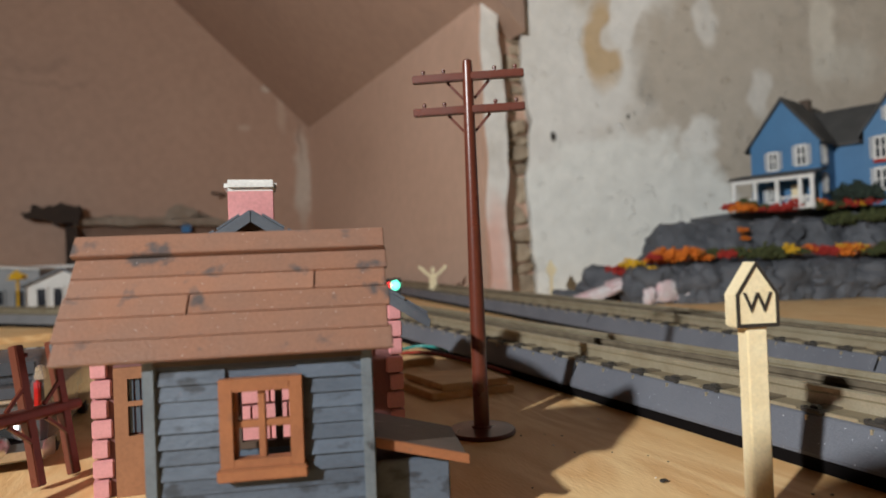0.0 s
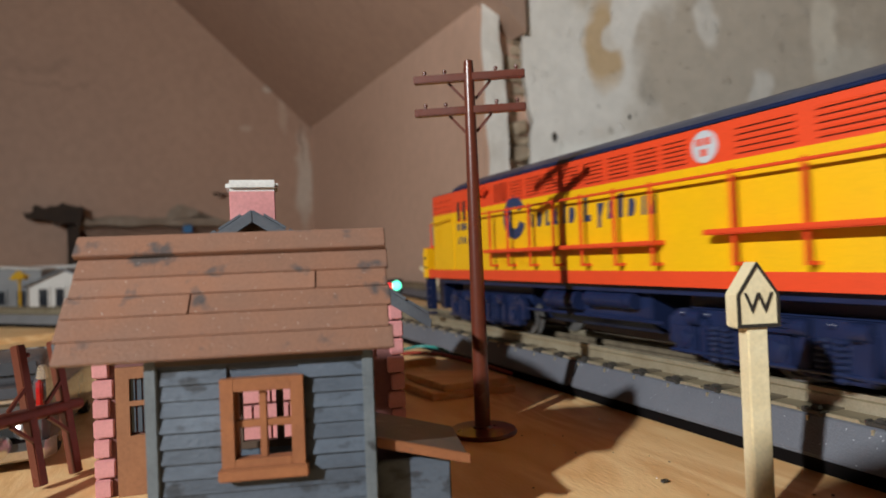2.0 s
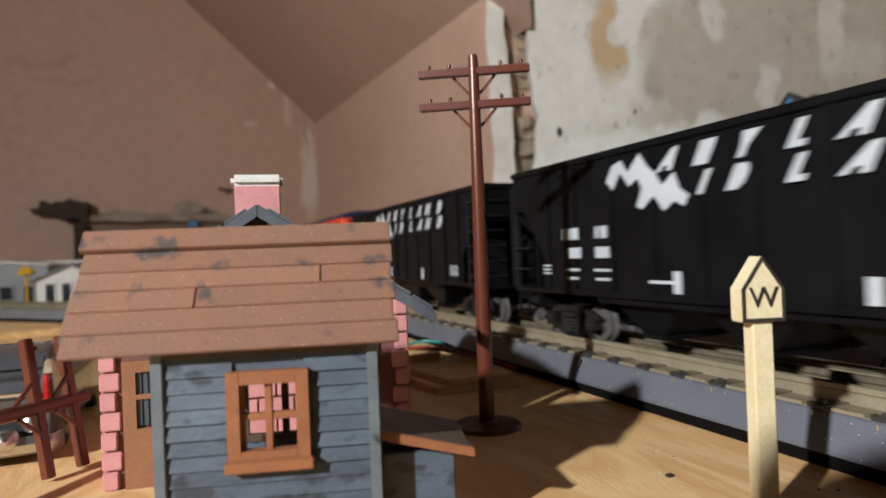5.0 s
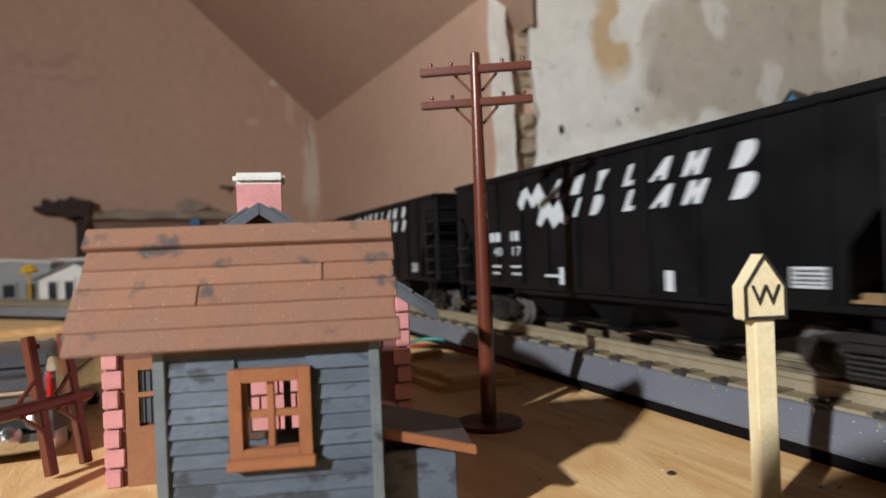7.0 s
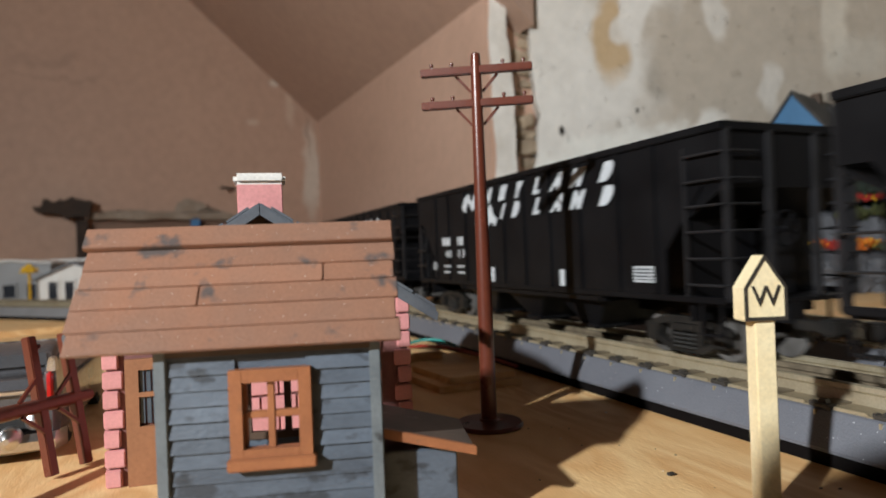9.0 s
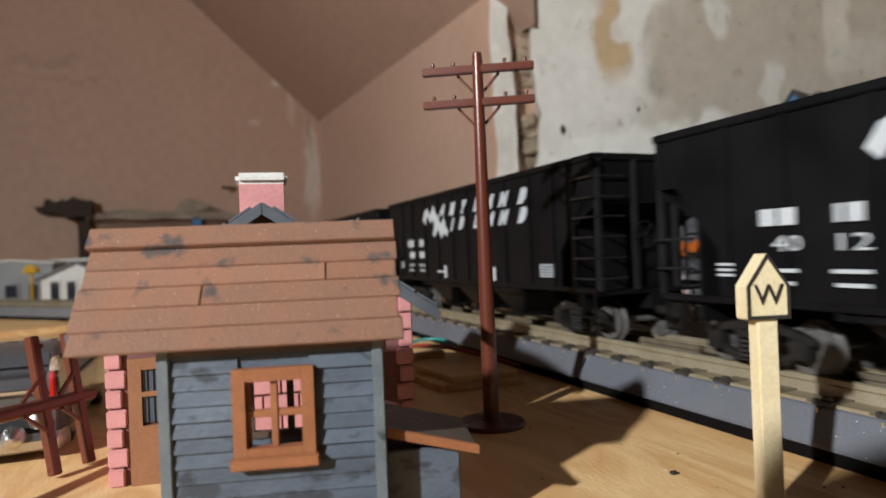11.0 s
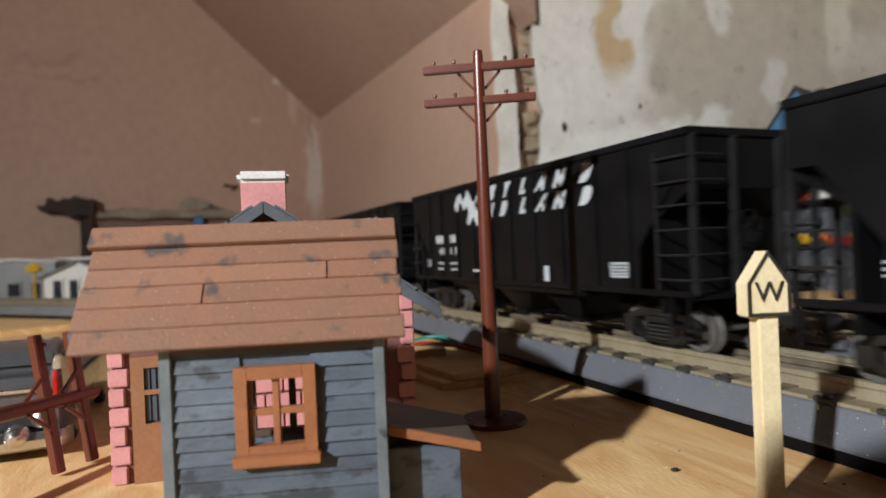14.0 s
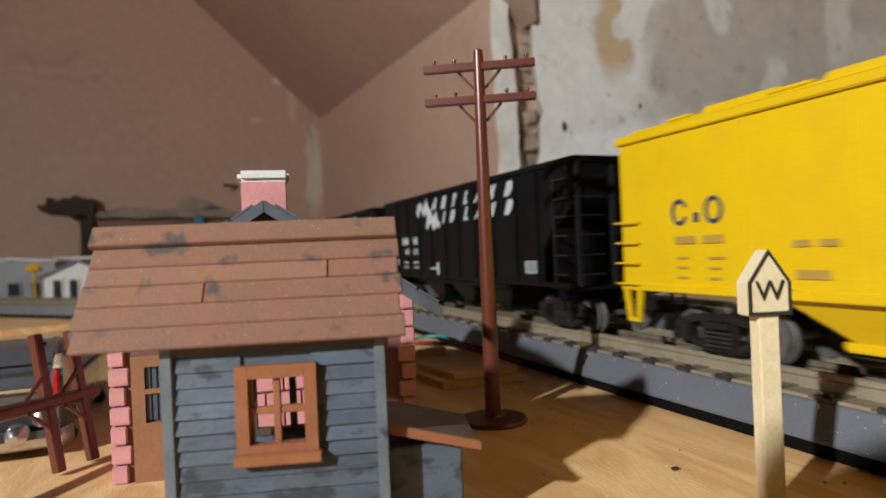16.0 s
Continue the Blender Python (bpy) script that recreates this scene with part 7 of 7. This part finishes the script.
        for s in (1, -1):
            bm = B()
            box(bm, min(x + sx * (deep - 0.0075), x + sx * (deep + 0.0020)), max(x + sx * (deep - 0.0075), x + sx * (deep + 0.0020)), s * 0.030 - 0.003, s * 0.030 + 0.003, 0.0050, 0.0065, bevel=0.0003)
            box(bm, min(x + sx * (deep - 0.0075), x + sx * (deep + 0.0010)), max(x + sx * (deep - 0.0075), x + sx * (deep + 0.0010)), s * 0.0305 - 0.0018, s * 0.0305 + 0.0018, 0.0170, 0.0182, bevel=0.0003)
            part("foot_step", bm, NAVY, pt)
        for s in (1, -1):
            bm = B()
            for dx in (0.0, 0.0085):
                xq = x + sx * (dx + deep - 0.0103)
                box(bm, min(xq, xq + sx * 0.0012), max(xq, xq + sx * 0.0012), s * 0.0305 - 0.0022, s * 0.0305 + 0.0022, 0.0085, 0.0316, bevel=0.0003)
            box(bm, min(x + sx * (deep - 0.0095), x + sx * (deep - 0.0005)), max(x + sx * (deep - 0.0095), x + sx * (deep - 0.0005)), s * 0.0305 - 0.0022, s * 0.0305 + 0.0016, 0.0110, 0.0122, bevel=0.0003)
            box(bm, min(x + sx * (deep - 0.0095), x + sx * (deep - 0.0005)), max(x + sx * (deep - 0.0095), x + sx * (deep - 0.0005)), s * 0.0305 - 0.0022, s * 0.0305 + 0.0016, 0.0235, 0.0247, bevel=0.0003)
            part("step_ladder", bm, NAVY, pt)
        coupler(d, x + sx * (deep - 0.0035), sx, TRUCK, 0.0130)
    # underframe and tank
    bm = B()
    box(bm, -L + 0.003, -0.003, -0.030, 0.030, 0.0285, 0.0318)
    part("underframe", bm, NAVY, d, smooth=False)
    bm = B()
    prism(bm, [(-0.025, 0.028), (0.025, 0.028), (0.025, 0.016), (0.020, 0.0105), (-0.020, 0.0105), (-0.025, 0.016)], "x", -0.212, -0.133)
    part("fuel_tank", bm, NAVY, d, smooth=False, bevel=0.0006)
    for s in (1, -1):
        for x0, x1, zz, rr in ((-0.205, -0.172, 0.0245, 0.0036), (-0.166, -0.140, 0.0230, 0.0046)):
            bm = B()
            cyl(bm, (x0, s * 0.0275, zz), (x1, s * 0.0275, zz), rr, n=20)
            for xx in (x0 + 0.006, x1 - 0.006):
                cyl(bm, (xx - 0.0008, s * 0.0275, zz), (xx + 0.0008, s * 0.0275, zz), rr * 1.1, n=20)
            part("air_tank", bm, NAVY, d)
        bm = B()
        cyl(bm, (-0.222, s * 0.0285, 0.0165), (-0.118, s * 0.0285, 0.0165), 0.0008, n=8)
        part("air_pipe", bm, NAVY, d)
    for xc in (-0.0615, -0.2725):
        bm = B()
        box(bm, xc - 0.046, xc + 0.046, -0.018, 0.018, 0.009, 0.0275)
        t = part("truck", bm, NAVY, d, "navy six-wheel truck", smooth=False)
        for s in (1, -1):
            y = s * 0.0245
            bm = B()
            prism(bm, [(xc - 0.050, 0.0095), (xc - 0.050, 0.0190), (xc - 0.044, 0.0230), (xc + 0.044, 0.0230), (xc + 0.050, 0.0190), (xc + 0.050, 0.0095), (xc + 0.043, 0.0085), (xc + 0.034, 0.0135), (xc + 0.030, 0.0040), (xc + 0.009, 0.0040), (xc + 0.006, 0.0120), (xc - 0.006, 0.0120), (xc - 0.009, 0.0040), (xc - 0.030, 0.0040), (xc - 0.034, 0.0135), (xc - 0.043, 0.0085)], "y", y - 0.0018, y + 0.0018)
            fr = part("side_frame", bm, NAVY, t, smooth=False, bevel=0.0004)
            for dx in (-0.040, 0.0, 0.040):
                bm = B()
                box(bm, xc + dx - 0.0055, xc + dx + 0.0055, y - 0.003, y + 0.0036 if s > 0 else y + 0.003, 0.0055, 0.0175, bevel=0.0010) if s > 0 else box(bm, xc + dx - 0.0055, xc + dx + 0.0055, y - 0.0036, y + 0.003, 0.0055, 0.0175, bevel=0.0010)
                lathe(bm, [(0.0034, -0.001), (0.0034, 0.0012), (0.0014, 0.0018)], 16, Matrix.Translation((xc + dx, y + s * 0.0034, 0.0115)) @ Matrix.Rotation(-s * math.pi / 2, 4, "X"))
                part("journal_box", bm, NAVY, fr)
            for dx in (-0.030, -0.010, 0.010, 0.030):
                bm = B()
                prism(bm, [(xc + dx - 0.0016, 0.0195), (xc + dx + 0.0016, 0.0195), (xc + dx + 0.0022, 0.0060), (xc + dx - 0.0010, 0.0050)], "y", y + s * 0.0010 - 0.0014, y + s * 0.0026 + 0.0014)
                part("brake_hanger", bm, NAVY, fr, smooth=False, bevel=0.0003)
            bm = B()
            for k in range(3):
                box(bm, xc - 0.0085 + 0.0016 * k, xc + 0.0085 - 0.0016 * k, y + s * 0.0036 - 0.0012, y + s * 0.0036 + 0.0012, 0.0178 + 0.0017 * k, 0.0192 + 0.0017 * k)
            cyl(bm, (xc - 0.047, y + s * 0.0034, 0.0068), (xc + 0.047, y + s * 0.0034, 0.0068), 0.0008, n=8)
            part("leaf_spring", bm, NAVY, fr)
            for k in range(8):
                bm = B()
                lathe(bm, [(0.0011, -0.0005), (0.0011, 0.0008), (0.0005, 0.0013)], 8, Matrix.Translation((xc - 0.042 + 0.012 * k, y + s * 0.0020, 0.0212)) @ Matrix.Rotation(-s * math.pi / 2, 4, "X"))
                part("bolt", bm, NAVY, fr)
            for dx in (-0.021, 0.021):
                bm = B()
                for k in range(7):
                    lathe(bm, [(0.0018, 0.0042 + 0.0019 * k), (0.0024, 0.0050 + 0.0019 * k), (0.0018, 0.0059 + 0.0019 * k)], 12, Matrix.Translation((xc + dx, y + s * 0.0026, 0)))
                    lathe(bm, [(0.0016, 0.0042 + 0.0019 * k), (0.0021, 0.0050 + 0.0019 * k), (0.0016, 0.0059 + 0.0019 * k)], 12, Matrix.Translation((xc + dx + 0.0058, y + s * 0.0024, 0)))
                part("spring", bm, NAVY, fr)
            for dx in (-0.012, 0.012, -0.031, 0.031):
                bm = B()
                cyl(bm, (xc + dx, y + s * 0.0030, 0.0200), (xc + dx + 0.006, y + s * 0.0030, 0.0200), 0.0030, n=14)
                part("brake_cylinder", bm, NAVY, fr)
        for dx in (-0.040, 0.0, 0.040):
            wheelset(xc + dx, 0.0092, t)
    return d


TRAIN.append((diesel(), 0.0))


# ---- what moves: the train runs along the line ----
SPEED = [(0.0, 0.050), (0.5, 0.1425), (1.0, 0.2280), (1.5, 0.3210), (2.0, 0.4185), (2.5, 0.5200), (3.0, 0.6245), (3.5, 0.7272)] + [(t, 0.6200 + 0.2038 * (t - 3.0)) for t in (4.0, 6.0, 8.0, 10.0, 12.0, 14.0, 16.0)]


def motions():
    for ob, offset in TRAIN:
        walk(ob, [(t, on_line(s - offset, LINE_N, RAIL_Z + 0.0002)) for t, s in SPEED])


motions()
